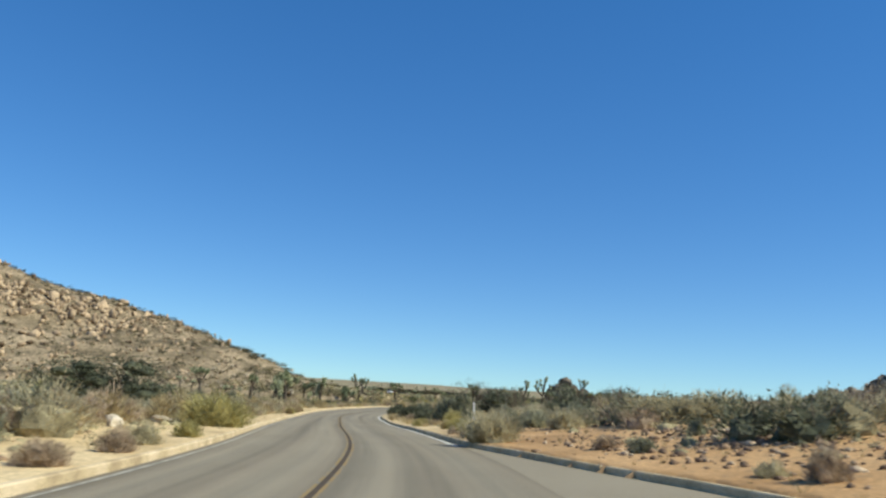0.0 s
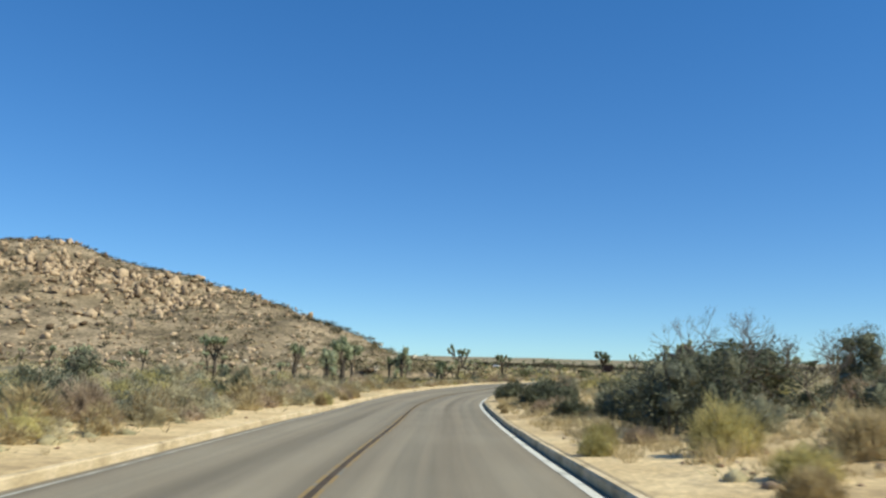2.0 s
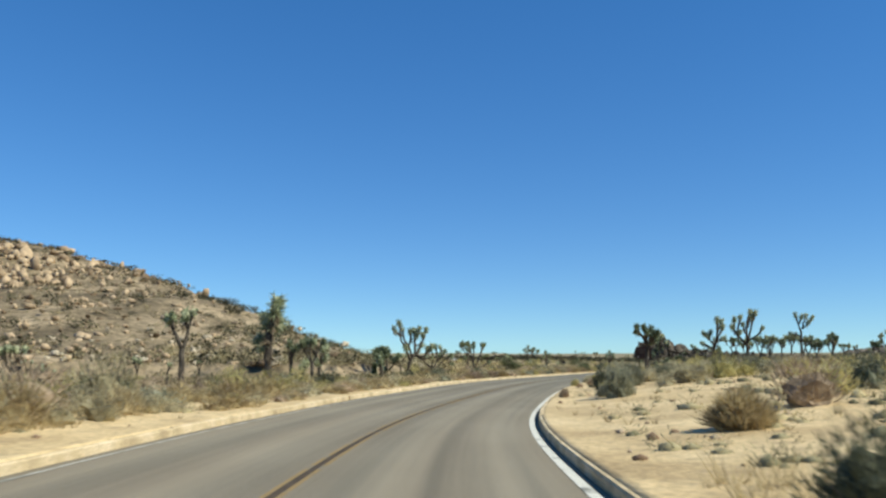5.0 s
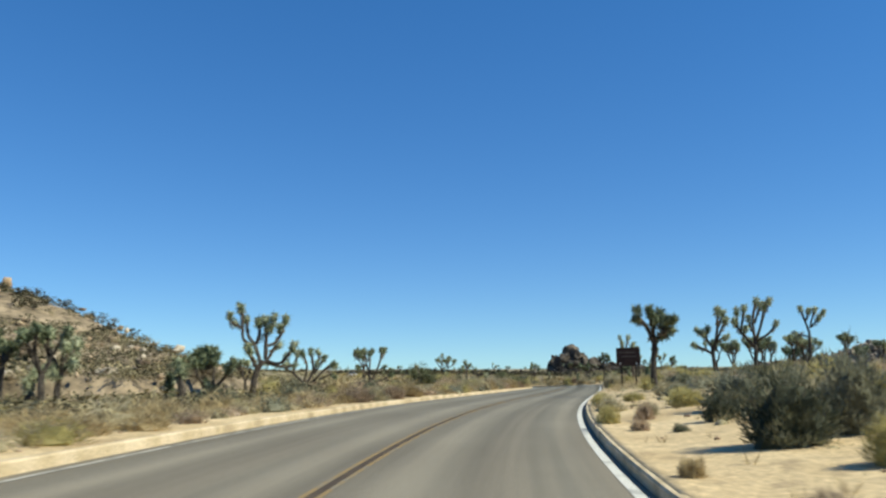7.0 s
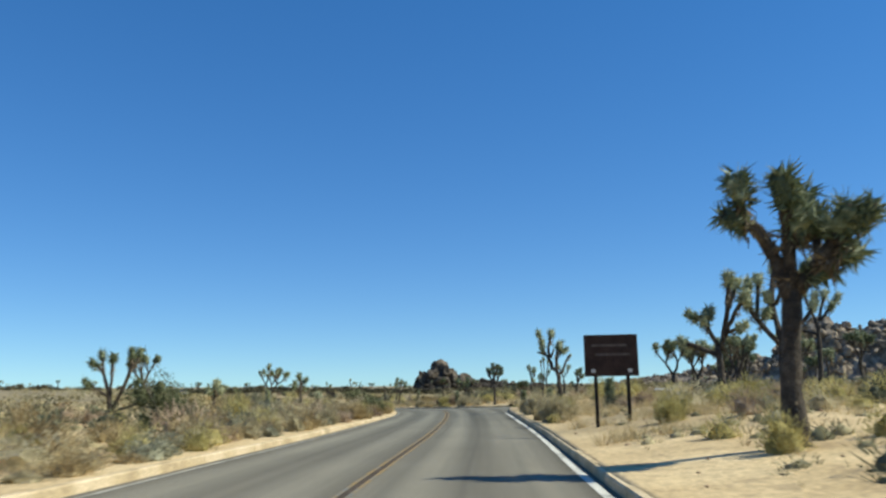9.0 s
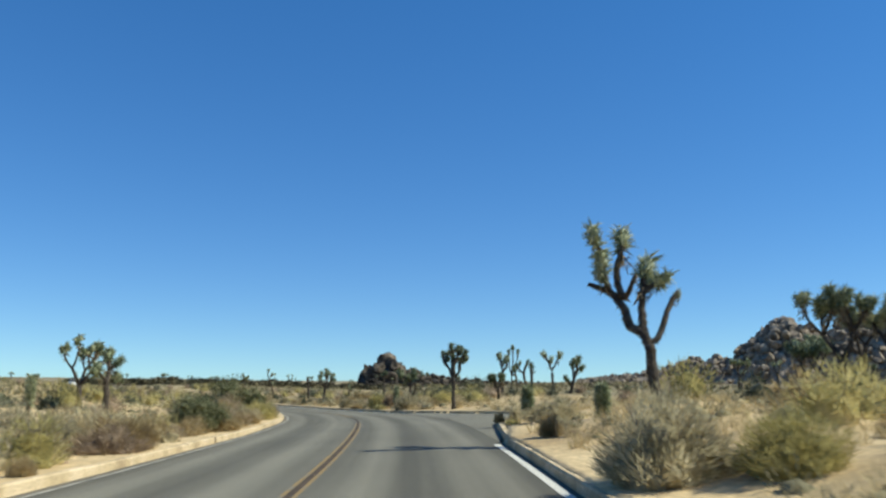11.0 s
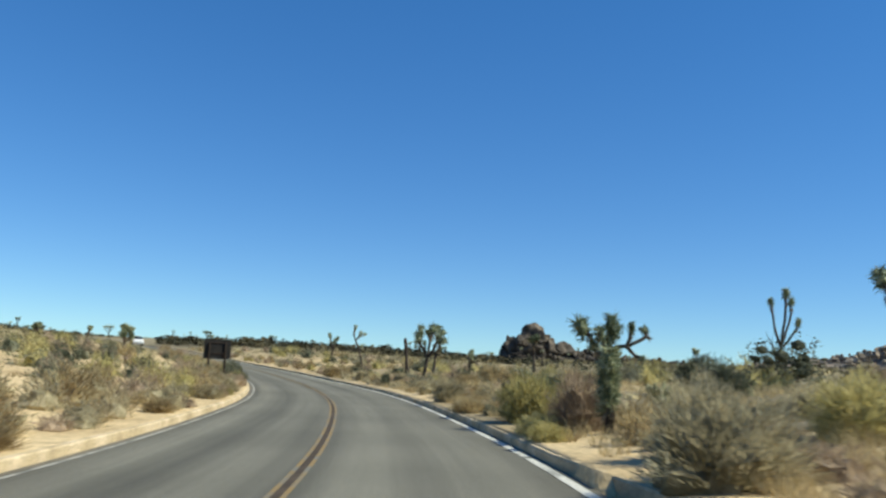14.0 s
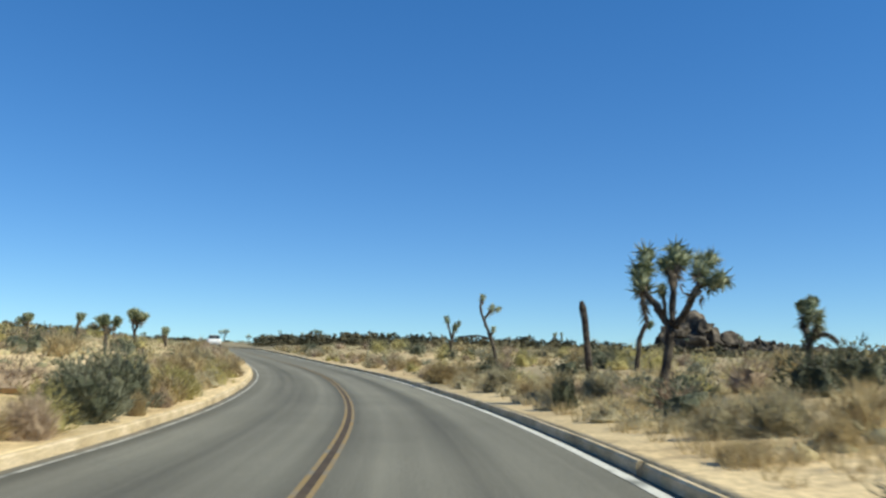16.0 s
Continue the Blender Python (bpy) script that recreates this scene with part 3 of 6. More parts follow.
def scatter(name, label, category, mat, kinds, places, group="", smooth=False):
    """Many small copies joined into one object of uncountable stuff. A place: x, y, z, size x, y, z, turn, kind."""
    vs, fs, k = [], [], 0
    for x, y, z, sx, sy, sz, a, kind in places:
        v, f = kinds[kind]
        c, s = math.cos(a), math.sin(a)
        w = v * (sx, sy, sz)
        vs.append(np.stack([w[:, 0] * c - w[:, 1] * s + x, w[:, 0] * s + w[:, 1] * c + y, w[:, 2] + z], 1))
        fs.append(f + k)
        k += len(v)
    v, f = np.concatenate(vs), np.concatenate(fs)
    me = bpy.data.meshes.new(name)
    me.vertices.add(len(v))
    me.vertices.foreach_set("co", v.ravel())
    me.loops.add(f.size)
    me.loops.foreach_set("vertex_index", f.ravel())
    me.polygons.add(len(f))
    me.polygons.foreach_set("loop_start", np.arange(0, f.size, f.shape[1]))
    me.materials.append(mat)
    me.update(calc_edges=True)
    me.validate()
    if smooth:
        me.shade_smooth()
    return tagged(new(name, me), label, category, group, "stuff")


def build_hill():
    xs, ys = np.arange(-390, 66, 2.9), np.arange(101, 362, 2.75)
    x, y = np.meshgrid(xs, ys)
    h = hills(x, y)
    z = np.array([[noise.fractal(Vector((a * 0.031, b * 0.031, 3.0)), 1.0, 2.0, 5) for a, b in zip(ra, rb)] for ra, rb in zip(x, y)])
    z = h + z * np.clip(h / 9, 0, 1) * 2.2
    gr = ground_z(x, y)
    z = np.where(h < 1.2, np.minimum(z, gr - 0.5), np.maximum(z, gr - 0.3))
    tagged(new("hill", grid_mesh("hill", x, y, z, HILL)), "rocky tan desert hillside strewn with boulders and dry bushes", "hill", kind="structure")
    rng = random.Random(11)
    kinds = [boulder_arrays(rng, 1, 6, 0.4, 0.55) for _ in range(12)]
    at = lambda px, py: float(z[min(len(ys) - 1, max(0, round((py - ys[0]) / 2.75))), min(len(xs) - 1, max(0, round((px - xs[0]) / 2.9)))])
    span = lambda ax, bx, ay, by: (1.17 * rng.uniform(ax, bx), 25 + 1.1 * (rng.uniform(ay, by) - 25))
    crag = lambda deep: (-103 + rng.gauss(0, 16), min(217, 203 + rng.gauss(0, deep)))
    rocks, bushes = [], []
    while len(rocks) < 8000:
        px, py = span(-230, -8, 98, 262)
        h = float(hills(np.array(px), np.array(py)))
        band = 0.5 + 0.5 * noise.noise(Vector((px * 0.03, py * 0.03, 7.0)))
        if h < 0.8 or rng.random() > 0.25 + 0.9 * band or px > -55 and rng.random() < 0.5:
            continue
        s = min(1.1 if px < -75 else 0.55, 0.24 * rng.paretovariate(1.5))
        rocks.append((px, py, at(px, py) + 0.2 * s, s * rng.uniform(0.6, 1.9), s * rng.uniform(0.5, 1.3), s * rng.uniform(0.45, 1.2), rng.uniform(0, 6.28), rng.randrange(12)))
    for _ in range(420):          # the pale crag below the summit
        px, py = crag(8.5)
        s = rng.uniform(0.28, 0.95)
        rocks.append((px, py, at(px, py) + 0.5 * s, s, s * rng.uniform(0.7, 1.3), s * rng.uniform(0.8, 1.6), rng.uniform(0, 6.28), rng.randrange(12)))
    for _ in range(70):           # jointed slabs
        px, py = crag(7.5)
        s = rng.uniform(0.9, 1.9)
        rocks.append((px, py, at(px, py) + 0.2 * s, s * rng.uniform(0.5, 1.3), s * rng.uniform(0.5, 0.9), s * rng.uniform(0.8, 1.5), rng.uniform(0, 6.28), rng.randrange(12)))
    for _ in range(260):          # pale boulders at its foot
        px, py = span(-75, -26, 96, 150)
        if 0.3 < float(hills(np.array(px), np.array(py))) < 5:
            s = rng.uniform(0.2, 0.5)
            rocks.append((px, py, at(px, py) + 0.2 * s, s * rng.uniform(0.8, 1.6), s, s * rng.uniform(0.6, 1.1), rng.uniform(0, 6.28), rng.randrange(12)))
    foot = []
    while len(foot) < 110:
        px, py = rng.gauss(-40, 14), rng.gauss(150, 14)
        if 0.4 < float(hills(np.array(px), np.array(py))) < 6 and px < -22:
            s = rng.uniform(0.2, 0.55)
            foot.append((px, py, at(px, py) + 0.25 * s, s * rng.uniform(0.8, 1.7), s, s * rng.uniform(0.6, 1.1), rng.uniform(0, 6.28), rng.randrange(12)))
    scatter("foot_boulders", "pale cream boulders heaped at the foot of the hill", "boulders", PALEROCK, kinds, foot)
    scatter("hill_boulders", "tan and brown boulders littering the hillside", "boulders", GRANITE, kinds, rocks)
    puffs = [puff_arrays(random.Random(40 + i), 40, 0.75, 0.08, 0.16) for i in range(5)]
    while len(bushes) < 5000:
        px, py = span(-230, -14, 98, 262)
        if float(hills(np.array(px), np.array(py))) < 0.6:
            continue
        s = 0.5 + 1.5 * rng.random() ** 2
        bushes.append((px, py, at(px, py) - 0.1 - 0.15 * s, s * 1.3, s * 1.3, s, rng.uniform(0, 6.28), rng.randrange(5)))
    for _ in range(620):           # along the skyline
        px = rng.uniform(-215, -34)
        py = float(np.interp(px, RIDGE_AT, RIDGE_Y)) - 1.5 + rng.gauss(0, 3.0)
        s = rng.uniform(0.6, 1.7)
        bushes.append((px, py, at(px, py) - 0.15 - 0.2 * s, s * 1.4, s * 1.4, s, rng.uniform(0, 6.28), rng.randrange(5)))
    spur = []
    fine = [puff_arrays(random.Random(140 + i), 54, 0.8, 0.055, 0.11) for i in range(5)]
    while len(spur) < 3000:
        px, py = (rng.uniform(-78, -12), rng.uniform(112, 215)) if rng.random() < 0.5 else (rng.uniform(-42, -12), rng.uniform(122, 182))
        h = float(hills(np.array(px), np.array(py)))
        if h > 0.2:
            s = rng.uniform(0.4, 1.3) * (1.25 if h < 3 else 1)
            spur.append((px, py, max(at(px, py), gz(px, py)) - 0.1 - 0.1 * s, s * 1.3, s * 1.3, s * rng.uniform(0.6, 1.0), rng.uniform(0, 6.28), rng.randrange(5)))
    scatter("spur_bushes", "dull olive and straw bushes on the low end of the hill", "bushes", SCRUB, fine, spur[::2])
    scatter("spur_bushes", "dark olive bushes on the low end of the hill", "bushes", HILLBUSH, fine, spur[1::2])
    scatter("hill_bushes", "dull olive and brown bushes dotted over the hillside", "bushes", HILLBUSH, puffs, bushes)


def rock_pile(name, label, base, axis, profile, count, big, mat, seed):
    """A pile of boulders whose skyline follows the profile along the axis."""
    rng = random.Random(seed)
    root = thing(name, label, "rock formation")
    root.location = base
    a = Vector((axis[0], axis[1], 0)).normalized()
    depth = Vector((-a.y, a.x, 0))
    q = [p for p, _ in profile]
    hs = [h for _, h in profile]
    ps, ds = np.linspace(q[0], q[-1], 90), np.linspace(-1, 1, 40)
    top = np.interp(ps, q, hs)
    wide = 0.9 * max(hs)
    cx = a.x * ps[None] - depth.x * ds[:, None] * wide
    cy = a.y * ps[None] - depth.y * ds[:, None] * wide
    cz = 0.86 * top[None] * (1 - ds[:, None] ** 2) * (1 + 0.16 * np.sin(ps[None] * 1.9 + ds[:, None] * 9) * np.sin(ps[None] * 0.57 - ds[:, None] * 21)) - 1.0
    core = new("core", grid_mesh("core", cx, cy, cz, mat, None, False))
    core.parent = root
    shapes, raw, rest = [], [], Geo()
    for i in range(9):
        g = Geo()
        g.from_bm(boulder(rng, 2, 10, 0.3))
        shapes.append(g.mesh("boulder", mat, False))
        raw.append((g.v, g.f))
    for i in range(count):
        p = rng.uniform(q[0], q[-1])
        top = float(np.interp(p, q, hs))
        s = big * rng.uniform(0.35, 1.0) * (0.35 + 0.65 * min(1, top / max(hs)))
        lev = rng.random() ** 0.7
        z = lev * max(0.0, top - s * 0.85) * 0.96
        kind = rng.randrange(9)
        k = (0.12 + math.sqrt(max(0.0, 1 - lev))) * rng.uniform(0.6, 1.0) * wide
        place = Matrix.LocRotScale(a * p - depth * k + Vector((0, 0, z)), Euler((rng.uniform(-0.4, 0.4), rng.uniform(-0.4, 0.4), rng.uniform(0, 6.28))),
                                   Vector((s * rng.uniform(0.8, 1.4), s * rng.uniform(0.8, 1.2), s * rng.uniform(0.75, 1.15))))
        if i < 280:
            o = new("boulder", shapes[kind])
            o.parent = root
            o.matrix_basis = place
        else:
            rest.add([tuple(place @ Vector(v)) for v in raw[kind][0]], raw[kind][1])
    if rest.v:
        tagged(part("rubble", rest, mat, root, "smaller tumbled boulders"), kind="stuff")
    return root


# ---- plants ----
def puff_arrays(rng, n, flat=0.75, small=0.14, large=0.26):
    """A loose tuft of leaves about one unit across."""
    g = Geo()
    lobes = [(rng.gauss(0, 0.22), rng.gauss(0, 0.22), rng.uniform(0.25, 0.6)) for _ in range(4)]
    for _ in range(n):
        lx, ly, lz = lobes[rng.randrange(4)]
        d = Vector((rng.gauss(0, 1), rng.gauss(0, 1), rng.gauss(0, 1))).normalized() * 0.3 * rng.random() ** 0.4
        g.leaf((lx + d.x, ly + d.y, max(0.02, lz + d.z * flat)), rng.uniform(small, large), rng)
    return np.array(g.v), np.array(g.f)


def dome(g, rng, radius, detail, floor=-0.05, ragged=0.1):
    """A ragged closed mass of twigs and leaves whose radius depends on the direction."""
    bm = bmesh.new()
    bmesh.ops.create_icosphere(bm, subdivisions=detail, radius=1.0)
    for v in bm.verts:
        d = v.co.normalized()
        v.co = Vector((d.x * 0.5, d.y * 0.5, 0.18 + d.z * 0.72)) * radius(d) * rng.uniform(1 - ragged, 1 + ragged)
        v.co.z = max(floor, v.co.z)
    bmesh.ops.delete(bm, geom=[f for f in bm.faces if all(v.co.z <= floor + 1e-4 for v in f.verts)], context="FACES")
    bmesh.ops.triangulate(bm, faces=bm.faces)
    g.from_bm(bm)


def tuft_arrays(rng, n):
    """A low fluffy bush about one unit across."""
    g = Geo()
    off = Vector((rng.uniform(0, 50), rng.uniform(0, 50), 0))
    lump = lambda d: 0.78 * (1 + 0.5 * noise.noise(d * 1.8 + off))
    bm = bmesh.new()
    bmesh.ops.create_icosphere(bm, subdivisions=1, radius=1.0)
    for v in bm.verts:
        v.co = Vector((v.co.x * 0.27, v.co.y * 0.27, 0.02 + v.co.z * 0.4)) * lump(v.co.normalized()) * rng.uniform(0.8, 1.1)
    g.from_bm(bm)
    for _ in range(n):
        a, up = rng.uniform(0, 6.28), rng.random()
        flat = math.sqrt(1 - up * up)
        d = Vector((flat * math.cos(a), flat * math.sin(a), up))
        p = Vector((d.x * 0.5, d.y * 0.5, 0.05 + d.z * 0.72)) * lump(d) * rng.uniform(0.35, 1.0)
        g.blade(p, d * 0.6 + Vector((rng.gauss(0, 0.35), rng.gauss(0, 0.35), 0.7)), rng.uniform(0.12, 0.25), 0.026, rng)
    return np.array(g.v), np.array(g.f)


def shrub(kind, seed, rich=False):
    """A shrub one metre wide and high: a dense mass of fine leaves over twigs. Its leaf mass is the thing, its twigs are a part."""
    rng = random.Random(seed)
    spec = {
        "grey": ("grey_brush", "grey-green twiggy desert brush on sand", "shrub", GREYLEAF, 0.125, 0.5),
        "dark": ("dark_shrub", "dense dark green desert shrub on sand", "shrub", DARKLEAF, 0.11, 0.6),
        "tall": ("tall_dark_shrub", "tall spreading dark green shrub on sand", "shrub", DARKLEAF, 0.048, 0.75),
        "creosote": ("creosote_bush", "airy olive-green creosote bush on sand", "shrub", OLIVELEAF, 0.06, 0.75),
        "sage": ("sagebrush", "rounded blue-grey sagebrush on sand", "shrub", SAGELEAF, 0.105, 0.5),
        "gold": ("rabbitbrush", "yellow-green rounded rabbitbrush on sand", "shrub", GOLDLEAF, 0.14, 0.35),
        "straw": ("dry_grass", "straw-coloured dry bunch grass on sand", "grass", STRAW, 0.26, 0.4),
        "brown": ("dead_brush", "bare brown twiggy dead brush on sand", "shrub", BRUSH, 0.17, 0.5),
    }[kind]
    name, label, cat, mat, size, lumpy = spec
    leaves, twigs = Geo(), Geo()
    off = Vector((rng.uniform(0, 50), rng.uniform(0, 50), rng.uniform(0, 50)))
    lump = lambda d: 0.92 * (1 + lumpy * noise.noise(d * 1.7 + off) + 0.5 * lumpy * noise.noise(d * 3.9 + off))
    leafy = kind in ("tall", "creosote")
    clumps = []
    if leafy:
        for _ in range(15):
            a, r = rng.uniform(0, 6.28), 0.36 * math.sqrt(rng.random())
            z = (0.12 + 0.62 * rng.random()) * (1 - 0.9 * r)
            clumps.append((Vector((r * math.cos(a), r * math.sin(a), z)), rng.uniform(0.13, 0.22)))
        for c, r in clumps:
            bm = bmesh.new()
            bmesh.ops.create_icosphere(bm, subdivisions=2 if rich else 1, radius=r * (0.45 if kind == "tall" else 0.36))
            for v in bm.verts:
                v.co = v.co * rng.uniform(0.75, 1.1) + c
            leaves.from_bm(bm)
    else:
        dome(leaves, rng, lambda d: (0.72 if rich else 0.66) * lump(d), 3 if rich else 2, -0.04, 0.1)
    count = (6500 if rich else 1200) if leafy else (2200 if rich else 440)
    thin = (0.0122 if rich else 0.021) * (1.3 if kind == "straw" else 1.7 if kind in ("dark", "sage") else 1)
    for _ in range(count):
        a, up = rng.uniform(0, 6.28), 1 - 1.15 * rng.random()
        flat = math.sqrt(max(0.0, 1 - up * up))
        d = Vector((flat * math.cos(a), flat * math.sin(a), up))
        reach = lump(d) * (rng.uniform(0.76, 0.9) if leafy else rng.uniform(0.72, 0.96))
        p = Vector((d.x * 0.5, d.y * 0.5, max(0.03, 0.18 + d.z * 0.72))) * reach
        if leafy:
            s = size * (0.34 if rich else 0.62)
            c, r = clumps[rng.randrange(15)]
            q = Vector((rng.gauss(0, 1), rng.gauss(0, 1), rng.gauss(0, 1))).normalized() * r * (0.3 + 0.85 * rng.random() ** 0.6)
            p = Vector((c.x + q.x, c.y + q.y, max(0.03, c.z + q.z)))
            leaves.leaf(p, s * rng.uniform(0.6, 1.5), rng)
        else:
            grow = d * 0.7 + Vector((rng.gauss(0, 0.28), rng.gauss(0, 0.28), 0.6 + rng.gauss(0, 0.25)))
            leaves.blade(p, grow, size * rng.uniform(0.5, 1.35), thin, rng)
    for _ in range(5):
        a, r = rng.uniform(0, 6.28), rng.uniform(0.2, 0.4)
        h = rng.uniform(0.5, 0.85)
        twigs.tube([(0.05 * math.cos(a), 0.05 * math.sin(a), -0.03), (0.6 * r * math.cos(a + 0.3), 0.6 * r * math.sin(a + 0.3), h * 0.5), (1.1 * r * math.cos(a), 1.1 * r * math.sin(a), h)], [0.014, 0.009, 0.003], 3, False)
    tall = sorted(v[2] for v in leaves.v)[-8]
    wide = sorted(math.hypot(v[0], v[1]) for v in leaves.v)[-len(leaves.v) // 40]
    for g in (leaves, twigs):
        g.v = [(x * 0.52 / wide, y * 0.52 / wide, z / tall) for x, y, z in g.v]
    ob = tagged(part(name, leaves, mat), label, cat)
    tagged(part("stem", twigs, TWIG, ob, "thin bare stems"), kind="stuff")
    return ob


def yucca_head(leaves, skirt, p, d, rng, size=1.0, blades=60):
    """A dense tuft of stiff blades at a branch's end, and dead leaves hanging below it."""
    p, d = Vector(p), Vector(d).normalized()
    a = d.cross(Vector((0.3, 0.9, 0.1))).normalized()
    b = d.cross(a)
    L = 0.62 * size
    thick = 2.4 if blades < 50 else 1.0
    bm = bmesh.new()
    bmesh.ops.create_icosphere(bm, subdivisions=1, radius=1.0)
    for v in bm.verts:
        k = rng.uniform(0.75, 1.15)
        v.co = p - d * 0.1 * size + (a * v.co.x * 0.17 + b * v.co.y * 0.17 + d * v.co.z * 0.3) * size * k
    leaves.from_bm(bm)
    for i in range(blades if blades < 50 else int(blades * 2.4)):
        w = rng.uniform(0, 6.28)
        lean = math.acos(1 - 1.55 * rng.random())
        out = math.cos(w) * a + math.sin(w) * b
        way = out * math.sin(lean) + d * math.cos(lean)
        leaves.blade(p + d * L * rng.uniform(-0.65, 0.22) + out * 0.08 * size, way, rng.uniform(0.18, 0.29) * size, 0.05 * size * thick, rng)
    for i in range(blades // 2):
        w = rng.uniform(0, 6.28)
        out = (math.cos(w) * a + math.sin(w) * b)
        skirt.blade(p - d * L * rng.uniform(0.55, 1.35) + out * 0.05, out * 0.6 - d * 0.7, rng.uniform(0.14, 0.24) * size, 0.045 * size, rng)


def joshua_tree(label, height, spread, forks, seed, head=1.0, blades=60, fork_at=0.42):
    """A Joshua tree of that height, its fork at a part of it."""
    rng = random.Random(seed)
    root = thing("joshua_tree", label, "tree", "joshua trees")
    wood, leaves, skirt = Geo(), Geo(), Geo()
    r0 = 0.05 + 0.022 * height

    def limb(p, d, length, r, depth):
        pts, radii = [p], [r]
        q, v = Vector(p), Vector(d).normalized()
        n = 4
        for i in range(n):
            v = (v + Vector((rng.gauss(0, 0.13), rng.gauss(0, 0.13), 0.16))).normalized()
            q = q + v * length / n
            pts.append(tuple(q))
            radii.append(r * (1 - 0.3 * (i + 1) / n))
        wood.tube(pts, radii, 5 if blades < 50 else 7)
        if depth <= 0:
            yucca_head(leaves, skirt, q, v, rng, head * rng.uniform(0.9, 1.25), blades)
            return
        k = 3 if rng.random() < 0.35 else 2
        w0 = rng.uniform(0, 6.28)
        for i in range(k):
            w = w0 + 6.28 * i / k + rng.uniform(-0.4, 0.4)
            side = Vector((math.cos(w), math.sin(w), 0))
            limb(tuple(q - v * r * 0.4), v * 0.8 + side * spread * rng.uniform(0.7, 1.15), length * rng.uniform(0.62, 0.92), radii[-1] * 0.86, depth - 1)

    fh = height * fork_at
    pts = [Vector((0, 0, -0.1))] + [Vector((rng.gauss(0, 0.03), rng.gauss(0, 0.03), fh * i / 3)) for i in range(1, 4)]
    wood.tube([tuple(p) for p in pts], [r0 * 1.25, r0 * 1.02, r0 * 0.95, r0 * 0.92], 9)
    rest = height - fh - 0.35 * head
    if forks == 0:
        for i in range(6):
            yucca_head(leaves, skirt, Vector((0, 0, height * (0.45 + 0.1 * i))), (0, 0, 1), rng, head * 0.85, blades)
    else:
        total = sum(0.78**i for i in range(forks))
        k = 3 if rng.random() < 0.5 else 2
        w0 = rng.uniform(0, 6.28)
        for i in range(k):
            w = w0 + 6.28 * i / k + rng.uniform(-0.3, 0.3)
            d = Vector((math.cos(w) * spread, math.sin(w) * spread, 0.85))
            limb(tuple(pts[-1] - Vector((0, 0, 0.05))), d, rest / total * 1.05, r0 * 0.72, forks - 1)
    top = max(v[2] for v in leaves.v)
    for g in (wood, leaves, skirt):
        g.v = [(x * height / top, y * height / top, z * height / top if z > 0 else z) for x, y, z in g.v]
    part("trunk", wood, BARK, root, "rough dark grey-brown bark", True)
    part("crown", leaves, YUCCA, root, "spiky green leaf clusters")
    tagged(part("leaf_skirt", skirt, SKIRT, root, "dry brown hanging leaves"), kind="stuff")
    return root


def plant(ob, x, y, turn=0.0, sx=1.0, sy=None, sz=None, sink=0.03):
    sy, sz = sy or sx, sz or sx
    return pose(x, y, gz(x, y) - sink, 0, 0, turn) @ Matrix.Diagonal((sx, sy, sz, 1))


build_hill()
butte = rock_pile("rock_dome", "dark weathered granite dome above tumbled boulders", (71, 500, 4.6), (1, 0.12),
                  [(-16, 1.5), (-11, 4), (-7, 7), (8, 8.0), (14, 8.2), (20, 7.8), (30, 6.8), (45, 6.0), (70, 5.0), (110, 2)], 280, 1.7, VARNISH, 3)
for _k, (_x, _y, _z, _a, _b, _c) in enumerate(((-1, 0, 8.8, 6.2, 6.0, 6.4), (-6.2, -1, 6.4, 4.4, 4.4, 5.2), (5.2, -1, 7.6, 4.8, 4.6, 5.2), (-1.5, -3, 6.0, 5.5, 4.5, 5.4), (10.5, -1, 5.4, 3.8, 3.8, 4.0), (14.5, 0, 4.2, 3.4, 3.2, 3.0),
                                               (-10.5, 0, 3.6, 3.4, 3.4, 3.6), (2.2, -4, 9.6, 3.2, 3.0, 3.2), (-4.0, -4, 8.8, 3.2, 3.0, 3.4))):
    _g = Geo()
    _g.from_bm(boulder(random.Random(8 + _k), 4, 12, 0.34), Matrix.Diagonal((_a, _b, _c, 1)))
    _o = part("boulder", _g, VARNISH, butte, "large dark rounded granite block", True)
    _o.location = (_x, _y, _z)
rock_pile("rock_hill", "steep hill of tumbled brown granite boulders", (326, 579, gz(326, 579) - 1), (0.78, -0.627),
          [(-122, 5), (-100, 8), (-84, 9), (-57, 16), (-49, 20), (-44, 15), (-37, 22), (-30, 17), (-22, 27), (-10, 38), (0, 44), (10, 41), (20, 35), (30, 38), (57, 44), (88, 35), (118, 17), (152, 5)],
          900, 4.4, HILLROCK, 21)


